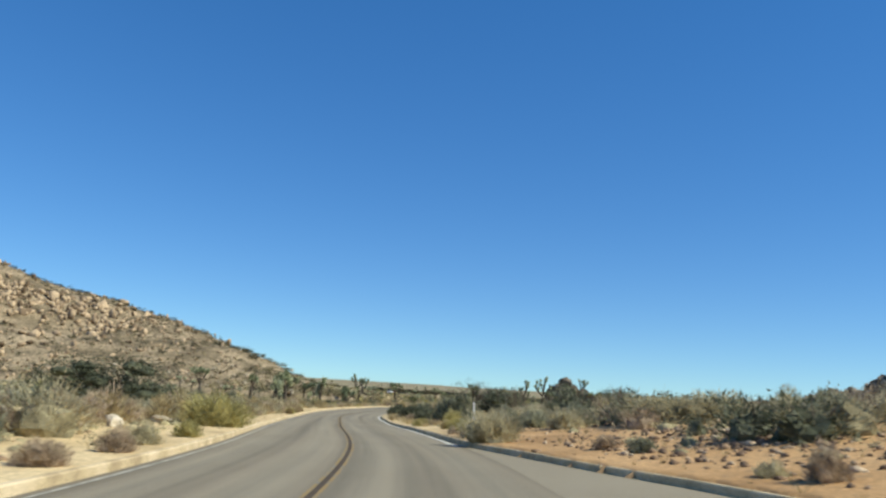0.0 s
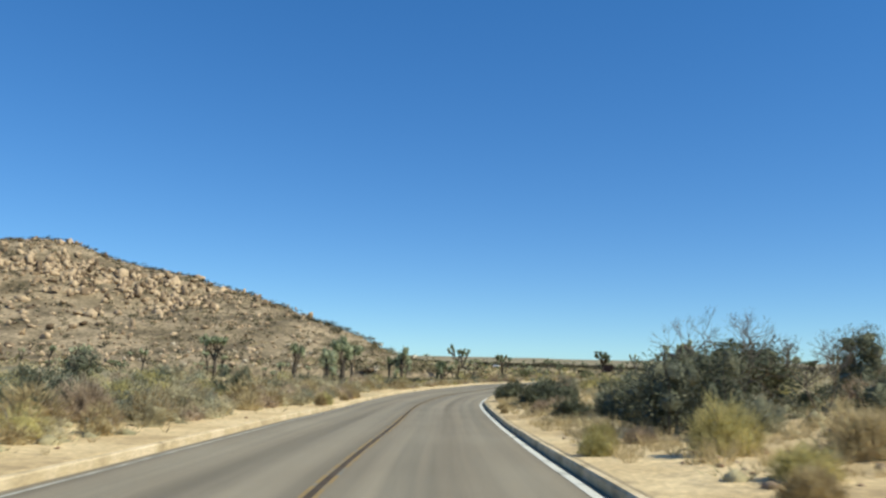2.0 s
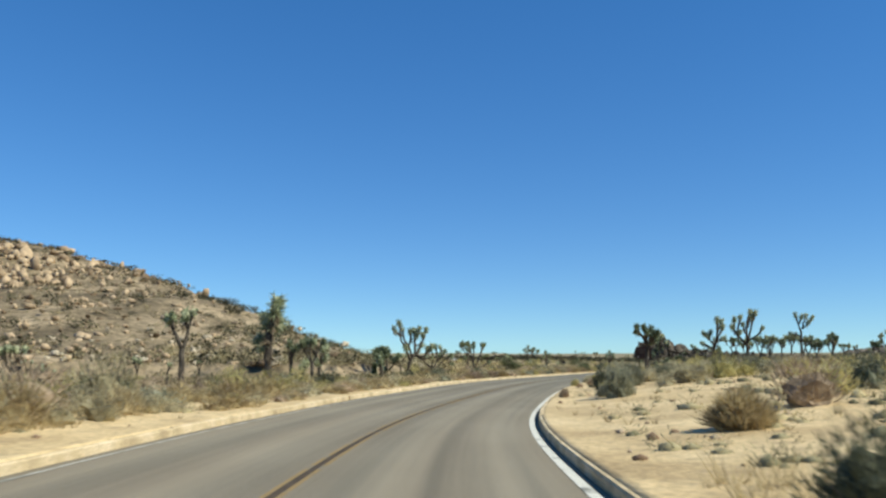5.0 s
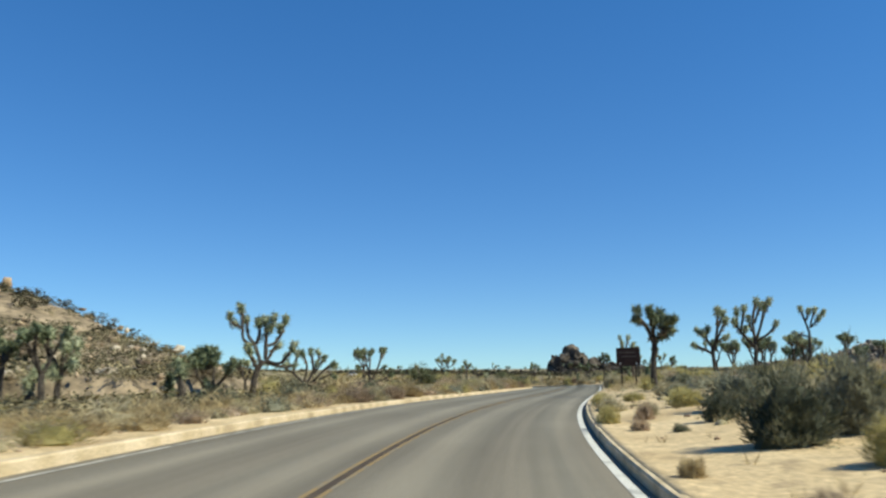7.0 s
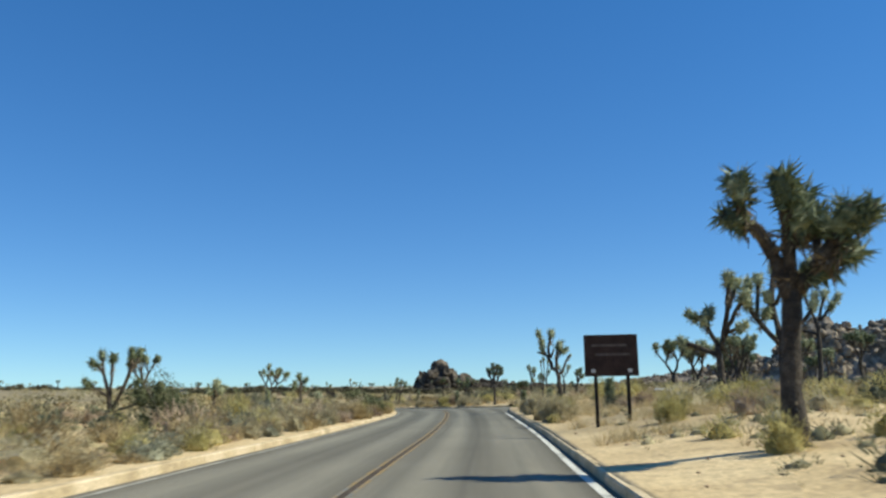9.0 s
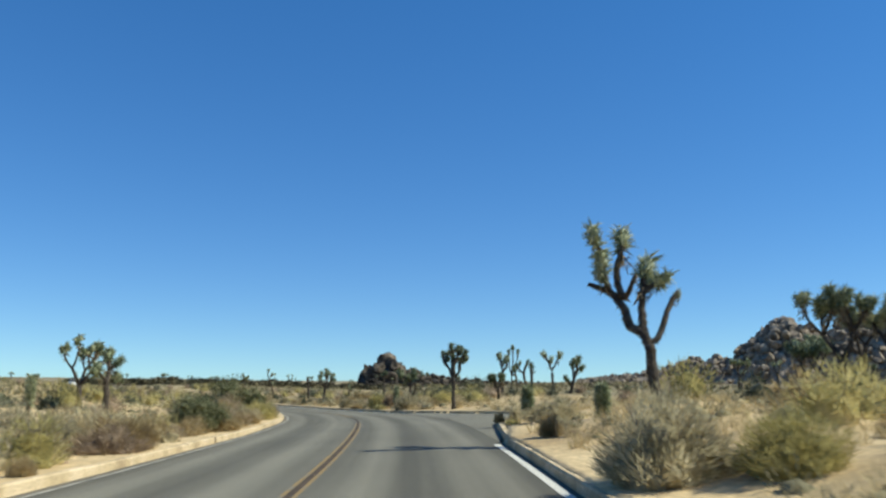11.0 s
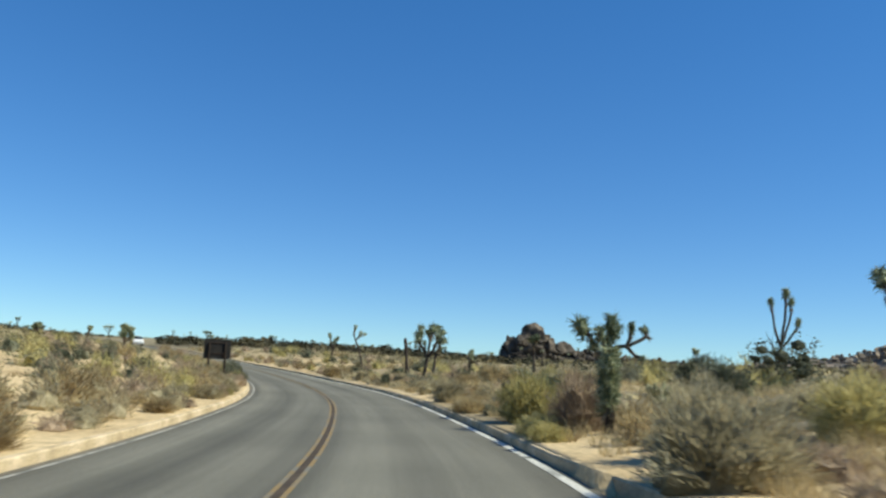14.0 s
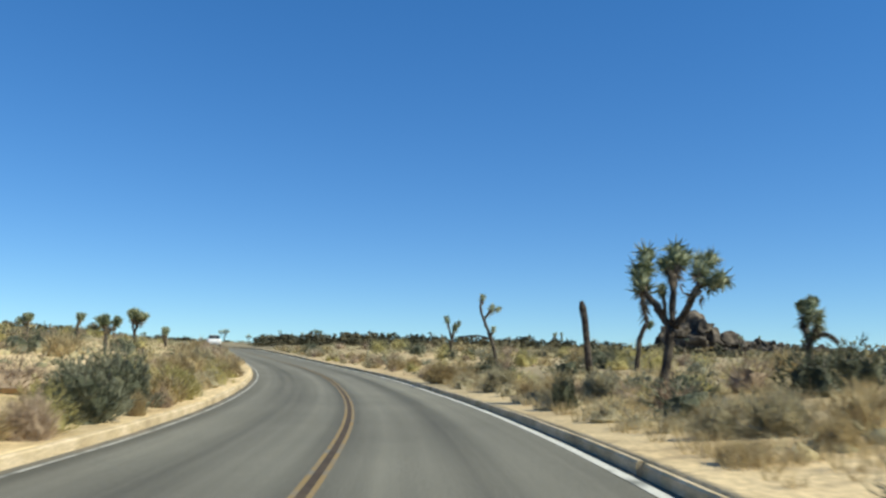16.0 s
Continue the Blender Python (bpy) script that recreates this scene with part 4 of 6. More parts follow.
def shaped_joshua(label, x, y, turn, limbs, blades=64):
    """A Joshua tree of an own shape. A limb: its radius, the size of its head (0: bare), then places (across, up) along it."""
    rng = random.Random(round(abs(x) * 31 + y * 7))
    root = thing("joshua_tree", label, "tree", "joshua trees")
    root.matrix_basis = pose(x, y, gz(x, y), 0, 0, turn)
    wood, leaves, skirt, done = Geo(), Geo(), Geo(), []
    for r, head, *line in limbs:
        pts = [Vector((px, 0.0, pz)) for px, pz in line]
        if done:           # a limb begins in the depth of the one it grows from
            near = min(done, key=lambda q: (q.x - pts[0].x) ** 2 + (q.z - pts[0].z) ** 2)
            away, span = rng.choice((-1, 1)) * rng.uniform(0.15, 0.5), sum((q - p).length for p, q in zip(pts, pts[1:]))
            along = 0.0
            for i, p in enumerate(pts):
                along += (p - pts[i - 1]).length if i else 0
                p.y = near.y + (away * along if span else 0)
        fine, radii = [], []
        n = 5
        for i in range(len(pts) - 1):
            before, after = pts[max(i - 1, 0)], pts[min(i + 2, len(pts) - 1)]
            for k in range(n):          # rounded bends
                t = k / n
                p = 0.5 * (2 * pts[i] + (pts[i + 1] - before) * t + (2 * before - 5 * pts[i] + 4 * pts[i + 1] - after) * t * t + (3 * pts[i] - before - 3 * pts[i + 1] + after) * t ** 3)
                fine.append(p + Vector((rng.gauss(0, 0.012), rng.gauss(0, 0.012), 0)) * (i + k > 0))
        fine.append(pts[-1])
        for i in range(len(fine)):
            t = i / (len(fine) - 1)
            flare = 1.0 + 0.35 * max(0.0, 1 - 6 * t) if not done else 1.0
            radii.append(r * flare * (1 - 0.22 * t) * rng.uniform(0.9, 1.1))
        if not head and done:
            radii[-1] *= 0.75
        wood.tube([tuple(p) for p in fine], radii, 8)
        for p, q, rr in zip(fine, fine[1:], radii):          # ragged bark of old leaf bases
            for _ in range(5):
                w = rng.uniform(0, 6.28)
                out = Vector((math.cos(w), math.sin(w), 0))
                skirt.blade(p.lerp(q, rng.random()) + out * rr * 0.85, out * 0.7 + Vector((0, 0, -0.7)), rng.uniform(0.05, 0.11), 0.04, rng)
        done += fine
        if head:
            d = (fine[-1] - fine[-3]).normalized()
            yucca_head(leaves, skirt, fine[-1] - d * 0.12 * head, d + Vector((0, 0, 0.25)), rng, 1.32 * head, blades)
    part("trunk", wood, BARK, root, "rough dark grey-brown bark", True)
    part("crown", leaves, YUCCA, root, "spiky green leaf clusters")
    tagged(part("leaf_skirt", skirt, SKIRT, root, "dry brown hanging leaves"), kind="stuff")
    return root


def build_joshuas():
    shaped_joshua("tall Joshua tree with a forked trunk and ragged green heads", 13.72, 177.72, -34.5, [
        (0.141, 0, (0, -0.05), (-0.09, 0.6), (-0.17, 1.53)), (0.106, 0, (-0.17, 1.53), (-0.32, 1.78), (-0.59, 1.96), (-0.69, 2.34), (-1.05, 2.75)),
        (0.062, 0, (-0.93, 2.68), (-1.42, 2.86)), (0.07, 0.66, (-1.01, 2.73), (-1.09, 3.15), (-1.26, 4.01)), (0.053, 0.7, (-1.09, 3.15), (-1.12, 3.51)),
        (0.044, 0.45, (-1, 2.79), (-1.18, 3.08)), (0.079, 0.78, (-0.74, 2.52), (-0.85, 3.13), (-0.75, 3.66), (-0.8, 4.11)), (0.062, 0, (-0.66, 2.51), (-0.4, 2.97)),
        (0.088, 0.82, (-0.28, 1.81), (-0.32, 2.16), (-0.29, 2.84), (-0.19, 3.4)), (0.062, 0.66, (-0.29, 2.63), (-0.07, 2.83), (0.21, 3.02)), (0.053, 0.45, (-0.23, 2.75), (-0.1, 3)),
        (0.07, 0.29, (-0.17, 1.57), (0.03, 1.73), (0.22, 2.35), (0.39, 2.66))
    ])
    upper = [
        (0.07, 0.6, (0.14, 3.38), (0.48, 3.68)), (0.08, 0.65, (-0.06, 2.77), (0.21, 3.03), (0.56, 3.32)), (0.09, 0, (0.06, 1.89), (0.38, 2.33), (0.46, 2.77), (0.65, 2.93)),
        (0.07, 0.6, (0.65, 2.93), (0.91, 3.51)), (0.06, 0.55, (0.67, 2.95), (0.9, 3.13)), (0.06, 0.55, (0.64, 2.92), (0.8, 2.81)), (0.05, 0.5, (0.42, 2.73), (0.5, 3.05))
    ]
    shaped_joshua("stout Joshua tree with a broad many-headed crown beside the junction", 18.93, 211.43, -29.4, [
        (0.12, 0, (0, -0.05), (0, 1.1), (-0.01, 1.81)), (0.09, 0.6, (-0.05, 1.73), (-0.34, 2.39), (-0.8, 2.92), (-0.97, 3.5)),
        (0.07, 0.6, (-0.7, 2.8), (-0.73, 3.13), (-0.58, 3.55)), (0.06, 0.5, (-0.65, 2.76), (-0.54, 3.16)), (0.09, 0.5, (-0.08, 2.12), (-0.25, 2.84), (-0.32, 3.46), (-0.39, 3.61)),
        (0.08, 0.62, (-0.29, 3.34), (-0.25, 3.99)), (0.07, 0.6, (-0.27, 3.51), (0.03, 3.86)), (0.06, 0.5, (-0.21, 2.76), (-0.08, 3.3)),
        (0.09, 0.65, (0.02, 1.97), (-0.07, 2.77), (0.1, 3.25), (0.25, 3.73))
    ] + upper)
    shaped_joshua("slim Joshua tree with ragged heads on raised arms", 16.76, 260.69, -11.1, [
        (0.13, 0, (0, -0.05), (0.12, 0.78), (0.26, 1.72)), (0.1, 1.05, (0.26, 1.58), (-0.03, 2.18), (-0.32, 2.59), (-0.43, 3.21)), (0.06, 0.9, (-0.37, 2.94), (-0.31, 3.62)),
        (0.09, 0.6, (0.29, 1.78), (0.31, 2.79), (0.09, 3.41)), (0.08, 0.95, (0.31, 2.79), (0.42, 3.2), (0.37, 3.75)), (0.06, 0.7, (0.42, 3.2), (0.68, 3.6)),
        (0.05, 0.45, (0.14, 1.98), (0.07, 2.7)), (0.09, 0.8, (0.35, 1.72), (0.69, 2.25), (0.89, 2.63), (1.46, 2.78)), (0.08, 0.9, (0.89, 2.63), (1.01, 3.33)),
        (0.06, 0.7, (0.96, 3.06), (1.29, 3.39))
    ])
    shaped_joshua("thin leaning Joshua tree with one shaggy head", 18.6, 275.84, -6.8, [
        (0.12, 0, (0, -0.05), (0.15, 1.33), (0.44, 2)), (0.1, 0.9, (0.44, 2), (0.29, 3), (0.26, 3.84)), (0.06, 0.5, (0.32, 1.81), (0.67, 2))
    ])
    shaped_joshua("small Joshua tree with a drooping arm", 19.53, 258.9, -61.3, [
        (0.09, 0, (0, -0.05), (0.05, 1.09)), (0.07, 0.5, (0.04, 1.03), (-0.19, 1.46), (0.01, 1.87)), (0.05, 0.5, (-0.12, 1.58), (0.13, 1.63)),
        (0.06, 0.5, (0.06, 1.09), (0.25, 1.32)), (0.06, 0.5, (0.15, 1.18), (0.49, 1.61)), (0.06, 0, (0.09, 1.09), (0.37, 1.18), (0.57, 1.01))
    ])
    shaped_joshua("small Joshua tree with clustered heads on the plain", 8.65, 305.94, 3, [
        (0.12, 0, (0, -0.05), (0.2, 1.34)), (0.09, 0.8, (0.2, 1.12), (-0.29, 3.04)), (0.09, 0.8, (0.2, 1.34), (0.45, 2.47)), (0.06, 0.7, (0.32, 1.79), (0.76, 2.7))
    ])
    shaped_joshua("crooked thin Joshua tree with a bent side arm", 12.64, 287.6, 0.7, [
        (0.11, 0, (0, -0.05), (-0.27, 1.14), (-0.73, 2.42)), (0.08, 0.6, (-0.73, 2.42), (-1, 3.23), (-0.85, 3.98)), (0.07, 0.6, (-0.74, 2.58), (-0.29, 3.4)),
        (0.05, 0.5, (-0.42, 3.01), (0.13, 3.24)), (0.06, 0, (-0.4, 1.46), (-1.3, 1.64), (-2.21, 1.49)), (0.06, 0.5, (-0.4, 1.46), (-0.21, 2.11))
    ])
    upper = [
        (0.08, 0.95, (0.81, 3.82), (1.12, 4.25)), (0.07, 0.8, (0.95, 4.03), (1.19, 4.83)), (0.09, 0.85, (0.77, 3), (1.46, 3.42), (1.96, 4.78)),
        (0.06, 0.7, (1.53, 3.8), (1.54, 4.26)), (0.09, 0.75, (0.78, 2.19), (1.29, 2.95), (1.7, 3.18)), (0.09, 0.85, (0.68, 2.19), (1.53, 2.09), (2.18, 3.19)),
        (0.1, 0.6, (0.59, 2.15), (1.73, 1.86), (2.59, 2.03)), (0.06, 0.6, (1.73, 1.88), (2.06, 2.09))
    ]
    shaped_joshua("sprawling Joshua tree with many curved arms and yellow-green heads", -15.42, 149.78, 20.3, [
        (0.18, 0, (0, -0.05), (0.18, 1.49), (0.59, 2.19)), (0.12, 0.95, (0.26, 1.69), (-0.25, 2.59), (-0.51, 2.98)),
        (0.11, 0.75, (0.46, 1.99), (0.17, 3.09), (-0.13, 3.59), (-0.24, 4.77)), (0.09, 0.9, (0.17, 3.09), (-0.43, 3.39), (-0.49, 4.39), (-0.58, 5.45)),
        (0.07, 0.75, (-0.55, 4.09), (-1.13, 4.33), (-1.36, 4.86)), (0.06, 0.7, (-0.62, 4.15), (-0.96, 4.44)), (0.1, 0.9, (0.26, 3.16), (0.44, 3.81), (0.37, 4.63)),
        (0.11, 0.9, (0.68, 2.29), (0.78, 3.62), (0.78, 4.71))
    ] + upper)
    shaped_joshua("bushy Joshua tree with a dozen forking arms", -14.67, 166.34, 11.7, [
        (0.15, 0, (0, -0.05), (-0.02, 0.75)), (0.09, 0.75, (-0.01, 0.59), (-0.9, 1.44), (-1.57, 2), (-1.32, 2.86)), (0.08, 0.8, (-0.81, 1.44), (-0.73, 2.15), (-0.53, 3.08)),
        (0.08, 0.8, (-0.02, 0.75), (0.11, 1.99), (-0.35, 3.02)), (0.1, 0.85, (0.11, 0.59), (0.66, 1.67), (0.45, 3.24)), (0.08, 0.8, (0.59, 1.36), (1.14, 2.61), (0.97, 3.18)),
        (0.08, 0.8, (0.74, 1.36), (1.53, 2.68)), (0.08, 0.75, (0.61, 0.74), (1.63, 1.82), (2.23, 2.14)), (0.06, 0.7, (1.63, 1.82), (2.42, 1.91)),
        (0.07, 0.7, (0.45, 1.05), (0.94, 2.3)), (0.06, 0.7, (1.05, 0.89), (1.95, 1.28), (2.33, 1.03))
    ])
    shaped_joshua("spreading Joshua tree with dark ragged heads", -10.44, 180.38, 5.2, [
        (0.15, 0, (0, -0.05), (-0.07, 1.34)), (0.09, 0.8, (-0.07, 1.26), (-0.46, 2.57), (-1.08, 3.07)), (0.08, 0.8, (-0.42, 2.49), (-0.57, 3.6)),
        (0.08, 0.85, (-0.03, 1.34), (0, 3.47)), (0.1, 0.8, (0.07, 0.52), (0.88, 2.35), (1.02, 3.72)), (0.07, 0.8, (0.88, 2.35), (1.43, 3.72)),
        (0.09, 0.8, (0.19, 0.44), (1.4, 0.91), (2.21, 1.39)), (0.06, 0.7, (1.4, 0.83), (2.47, 0.49)), (0.08, 0.8, (-0.15, 1.26), (-1.3, 2.04)),
        (0.07, 0.7, (-0.21, 0.32), (-0.9, 0.74)), (0.06, 0.7, (0.89, 1.74), (1.46, 2.06))
    ])
    shaped_joshua("straight Joshua tree with a dense flat-topped crown", 5.96, 145.56, -22.1, [
        (0.18, 0, (0, -0.05), (-0.01, 1.09), (0.13, 2.41)), (0.12, 0.75, (0.09, 2.22), (-0.32, 3.3), (-0.93, 3.59)), (0.09, 0.85, (-0.59, 3.56), (-0.69, 4.19)),
        (0.12, 0.95, (0.13, 2.41), (0.06, 3.38), (-0.03, 4.12)), (0.1, 0.95, (0.14, 3.08), (0.47, 4)), (0.12, 0.95, (0.19, 2.41), (0.69, 3.06), (0.91, 3.61)),
        (0.09, 0.85, (0.74, 3.06), (1.27, 3.58)), (0.08, 0.85, (0.49, 2.88), (0.63, 3.64)), (0.08, 0.8, (0.65, 2.97), (1.16, 2.95)), (0.07, 0.8, (0.12, 3.37), (0.35, 3.56)),
        (0.07, 0.8, (0.39, 2.69), (0.76, 2.68))
    ])
    shaped_joshua("wide Joshua tree with low drooping arms", 17.04, 166.47, -25, [
        (0.17, 0, (0, -0.05), (-0.13, 2.47)), (0.12, 0.9, (-0.1, 1.96), (-0.9, 2.39), (-1.71, 2.76)), (0.1, 0.9, (-0.13, 2.47), (-0.82, 3.7)),
        (0.08, 0.9, (-0.6, 3.35), (-1.31, 3.89)), (0.12, 1, (-0.01, 2.23), (0.36, 4), (0.46, 5.49)), (0.09, 0.95, (0.43, 4), (0.88, 5.3)),
        (0.1, 0.95, (0.15, 2.8), (0.76, 3.99), (1.13, 4.66)), (0.07, 0.9, (-0.52, 3.17), (-0.36, 4.03)), (0.08, 0.9, (0.3, 2.97), (1.13, 3.29))
    ])
    shaped_joshua("tall many-armed Joshua tree with a round crown", 20.87, 167.92, -27.8, [
        (0.18, 0, (0, -0.05), (0.07, 2.69)), (0.13, 1, (0.05, 2.51), (-0.97, 3.81), (-1.42, 4.73)), (0.1, 0.95, (-0.9, 3.8), (-0.65, 5.9)),
        (0.08, 0.95, (-1.17, 4.36), (-1.19, 5.63)), (0.13, 0.95, (0.07, 2.76), (-0.05, 4.85), (0.25, 6.57)), (0.1, 0.9, (0.06, 4.48), (0.72, 6.07)),
        (0.12, 0.95, (0.15, 2.97), (0.9, 4.98), (1.46, 6.21)), (0.08, 0.9, (0.79, 4.81), (1.1, 5.8)), (0.1, 0.85, (0.23, 3.04), (1.13, 3.61), (1.77, 4.55)),
        (0.08, 0.9, (-0.19, 3.77), (-0.37, 5.05)), (0.07, 0.9, (-0.83, 3.44), (-0.44, 4.14))
    ])
    shaped_joshua("slender Joshua tree with a low side arm", 30.4, 178.26, -30.7, [
        (0.15, 0, (0, -0.05), (0.13, 3.23), (0.12, 4.11)), (0.09, 0.9, (0.15, 3.41), (-0.76, 3.71), (-1.24, 3.29)), (0.06, 0.8, (-0.76, 3.71), (-1.27, 3.91)),
        (0.1, 0.9, (0.08, 4.02), (-0.55, 6.35)), (0.08, 0.9, (-0.13, 5), (0.24, 6.08)), (0.1, 0.9, (0.22, 4.32), (0.77, 6.18)), (0.09, 0.9, (0.3, 4.32), (1.55, 5.92)),
        (0.07, 0.9, (0.83, 4.95), (1.11, 5.37))
    ])
    shaped_joshua("shaggy dark Joshua tree with two heads beside the road", -19.92, 85.78, 28.4, [
        (0.2, 0, (0, -0.05), (0.05, 0.89), (0.14, 1.71)), (0.15, 1, (0.15, 1.61), (-0.02, 2.33), (-0.09, 2.84)), (0.14, 1, (0.16, 1.71), (0.43, 2.23), (0.64, 2.65))
    ])
    shaped_joshua("shaggy Joshua tree with drooping green heads", -16.66, 82.88, 25.3, [
        (0.2, 0, (0, -0.05), (0.09, 1.07), (0.2, 1.58)), (0.15, 1.1, (0.21, 1.52), (0.04, 2.16), (0.07, 2.62)), (0.13, 1.1, (0.2, 1.58), (0.43, 1.98), (0.5, 2.45)),
        (0.12, 1, (0.15, 1.58), (-0.12, 1.8), (-0.3, 1.98)), (0.1, 1, (0.32, 1.8), (0.66, 2.08)), (0.1, 0.9, (0.64, 0.38), (0.58, 1.07), (0.54, 1.47))
    ])
    shaped_joshua("stout shaggy Joshua tree with a wide dense crown", -16, 84.92, 22.5, [
        (0.22, 0, (0, -0.05), (0.07, 1.08), (0.08, 1.77)), (0.16, 1.1, (0.04, 1.73), (-0.29, 2.45), (-0.55, 3.27)), (0.16, 1.1, (0.08, 1.82), (0.48, 2.42), (0.81, 2.9)),
        (0.14, 1.1, (-0.17, 2.25), (0, 2.85), (0.11, 3.6)), (0.1, 1, (0.59, 2.62), (1.1, 2.71), (1.39, 2.95)), (0.1, 1, (-0.37, 2.74), (-0.73, 3.19)),
        (0.1, 1.1, (0.04, 2.75), (0.37, 3.15)), (0.1, 1, (0.35, 2.26), (0.63, 2.36))
    ])
    shaped_joshua("narrow Joshua tree with pale shaggy heads", -15.13, 103.67, 12.9, [
        (0.17, 0, (0, -0.05), (0.01, 1.38), (0, 2.34)), (0.12, 1.1, (0, 2.28), (0.22, 2.99), (0.31, 3.58)), (0.1, 1, (0.01, 1.54), (-0.42, 2.09)), (0.1, 1, (0, 2.18), (-0.17, 2.99)),
        (0.08, 1, (0.1, 2.34), (0.48, 2.76))
    ])
    shaped_joshua("twisted Joshua tree with snaking arms and a leaning second stem", 22.91, 241.39, -21.3, [
        (0.14, 0, (0, -0.05), (0.09, 0.9), (0.11, 1.42)), (0.11, 1.3, (0.06, 1.21), (-0.57, 2.11), (-1.12, 2.69)), (0.08, 0.8, (-0.37, 1.9), (-0.49, 1.62)),
        (0.11, 1.1, (0.11, 1.39), (0.2, 2.21), (0.31, 3)), (0.09, 1, (0.2, 2.12), (0.54, 2.61)), (0.08, 0.9, (0.01, 1.77), (-0.15, 2.43)), (0.08, 0.9, (0.15, 1.95), (0.4, 2.21)),
        (0.1, 0, (0.19, 1.25), (0.46, 1.69), (0.92, 1.78)), (0.08, 0.6, (0.92, 1.78), (1.09, 2.22), (1.15, 2.69)), (0.08, 0.55, (0.92, 1.78), (1.67, 2.21), (1.52, 2.59)),
        (0.05, 0, (1.66, 2.21), (1.86, 2.13)), (0.08, 0.4, (0.92, 1.78), (1.27, 1.41), (1.66, 1.29)), (0.1, 0, (0.51, 1.6), (0.42, 0.74), (0.08, 0.14))
    ])
    shaped_joshua("forked Joshua tree standing behind the junction", 29.05, 231.57, -27.8, [
        (0.13, 0, (0, -0.05), (0.06, 1.14), (0.05, 1.98)), (0.09, 0.9, (0.05, 1.92), (-0.12, 2.7), (-0.4, 3.64)), (0.08, 0.9, (0.09, 2.03), (0.4, 2.54), (0.36, 3.35)),
        (0.06, 0.7, (0.05, 2.48), (0.19, 3.16))
    ])
    shaped_joshua("upright candelabra Joshua tree on the plain", 40.09, 260.06, -23.8, [
        (0.12, 0, (0, -0.05), (0.09, 2.29)), (0.09, 0.8, (0.1, 2.21), (-0.25, 3.89), (-0.41, 5.7)), (0.09, 0.85, (0.09, 2.42), (0.31, 4.35), (0.33, 5.99)),
        (0.08, 0.8, (0.17, 2.64), (0.72, 4.37), (0.82, 5.67)), (0.07, 0.7, (0.26, 2.43), (0.97, 3.53), (1.16, 4.18))
    ])
    shaped_joshua("upright Joshua tree with paired heads by the side road", 30.09, 222.52, -27.8, [
        (0.13, 0, (0, -0.05), (-0.01, 0.63), (-0.05, 1.68)), (0.08, 0.8, (-0.05, 1.79), (-0.39, 2.57), (-0.87, 3.27)), (0.07, 0.8, (0.01, 1.96), (0.37, 2.58), (0.65, 3.19)),
        (0.06, 0.7, (-0.26, 2.29), (-0.11, 2.85))
    ])
    shaped_joshua("Joshua tree with bent arms and shaggy heads by the brush", 0.14, 203.51, 12.1, [
        (0.15, 0, (0, -0.05), (0.01, 0.81), (-0.03, 1.64)), (0.1, 0.9, (-0.02, 1.53), (0.07, 2.16), (-0.07, 2.94)), (0.08, 0.8, (0.05, 2.02), (0.35, 2.32), (0.61, 2.57)),
        (0.09, 0.85, (-0.07, 1.6), (-0.43, 1.88), (-0.71, 2.09)), (0.06, 0.7, (-0.39, 1.88), (-0.45, 2.35)), (0.06, 0.7, (0.28, 1.96), (0.61, 1.7))
    ])
    shaped_joshua("open Joshua tree with upright arms near the side road", 30.44, 220.04, -31, [
        (0.13, 0, (0, -0.05), (0.29, 1.09), (0.48, 1.66)), (0.08, 0.75, (0.29, 1.09), (0.1, 2.39)), (0.08, 0.8, (0.48, 1.61), (0.65, 2.71)), (0.07, 0.8, (0.55, 1.67), (1.06, 1.99)),
        (0.06, 0.7, (0.16, 0.69), (-0.38, 1.18)), (0.06, 0.7, (0.54, 2.01), (0.33, 2.53))
    ])
    shaped_joshua("leaning bare-armed Joshua tree among dry brush", 30.58, 229.28, -27.9, [
        (0.12, 0, (0, -0.05), (-0.31, 1.78), (0.02, 2.86)), (0.07, 0.6, (-0.31, 1.69), (-0.82, 2.26), (-1.05, 2.59)), (0.07, 0.7, (-0.96, -0.07), (-0.92, 1.28), (-1.11, 2.32)),
        (0.06, 0.5, (-0.18, 2.27), (0.08, 2.93))
    ])
    shaped_joshua("dark Joshua tree with a ragged crown below the hill", -23.4, 138, 26.1, [
        (0.15, 0, (0.00, -0.05), (-0.02, 1.05), (0.01, 2.22)), (0.11, 1, (-0.01, 1.98), (-0.28, 2.91), (-0.26, 3.43)), (0.11, 1, (0.01, 2.22), (0.31, 2.69), (0.56, 3.05)),
        (0.08, 0.9, (0.01, 2.22), (0.08, 3.04))
    ])
    shaped_joshua("low dark Joshua tree with a dense head", -22.9, 139.4, 25.1, [
        (0.14, 0, (0, -0.05), (0.02, 0.59), (0.15, 1.15)), (0.1, 1, (0.12, 0.92), (-0.12, 1.42)), (0.1, 1, (0.15, 1.1), (0.36, 1.61), (0.72, 1.95)),
        (0.08, 0.9, (0.19, 1.15), (0.35, 1.83))
    ])
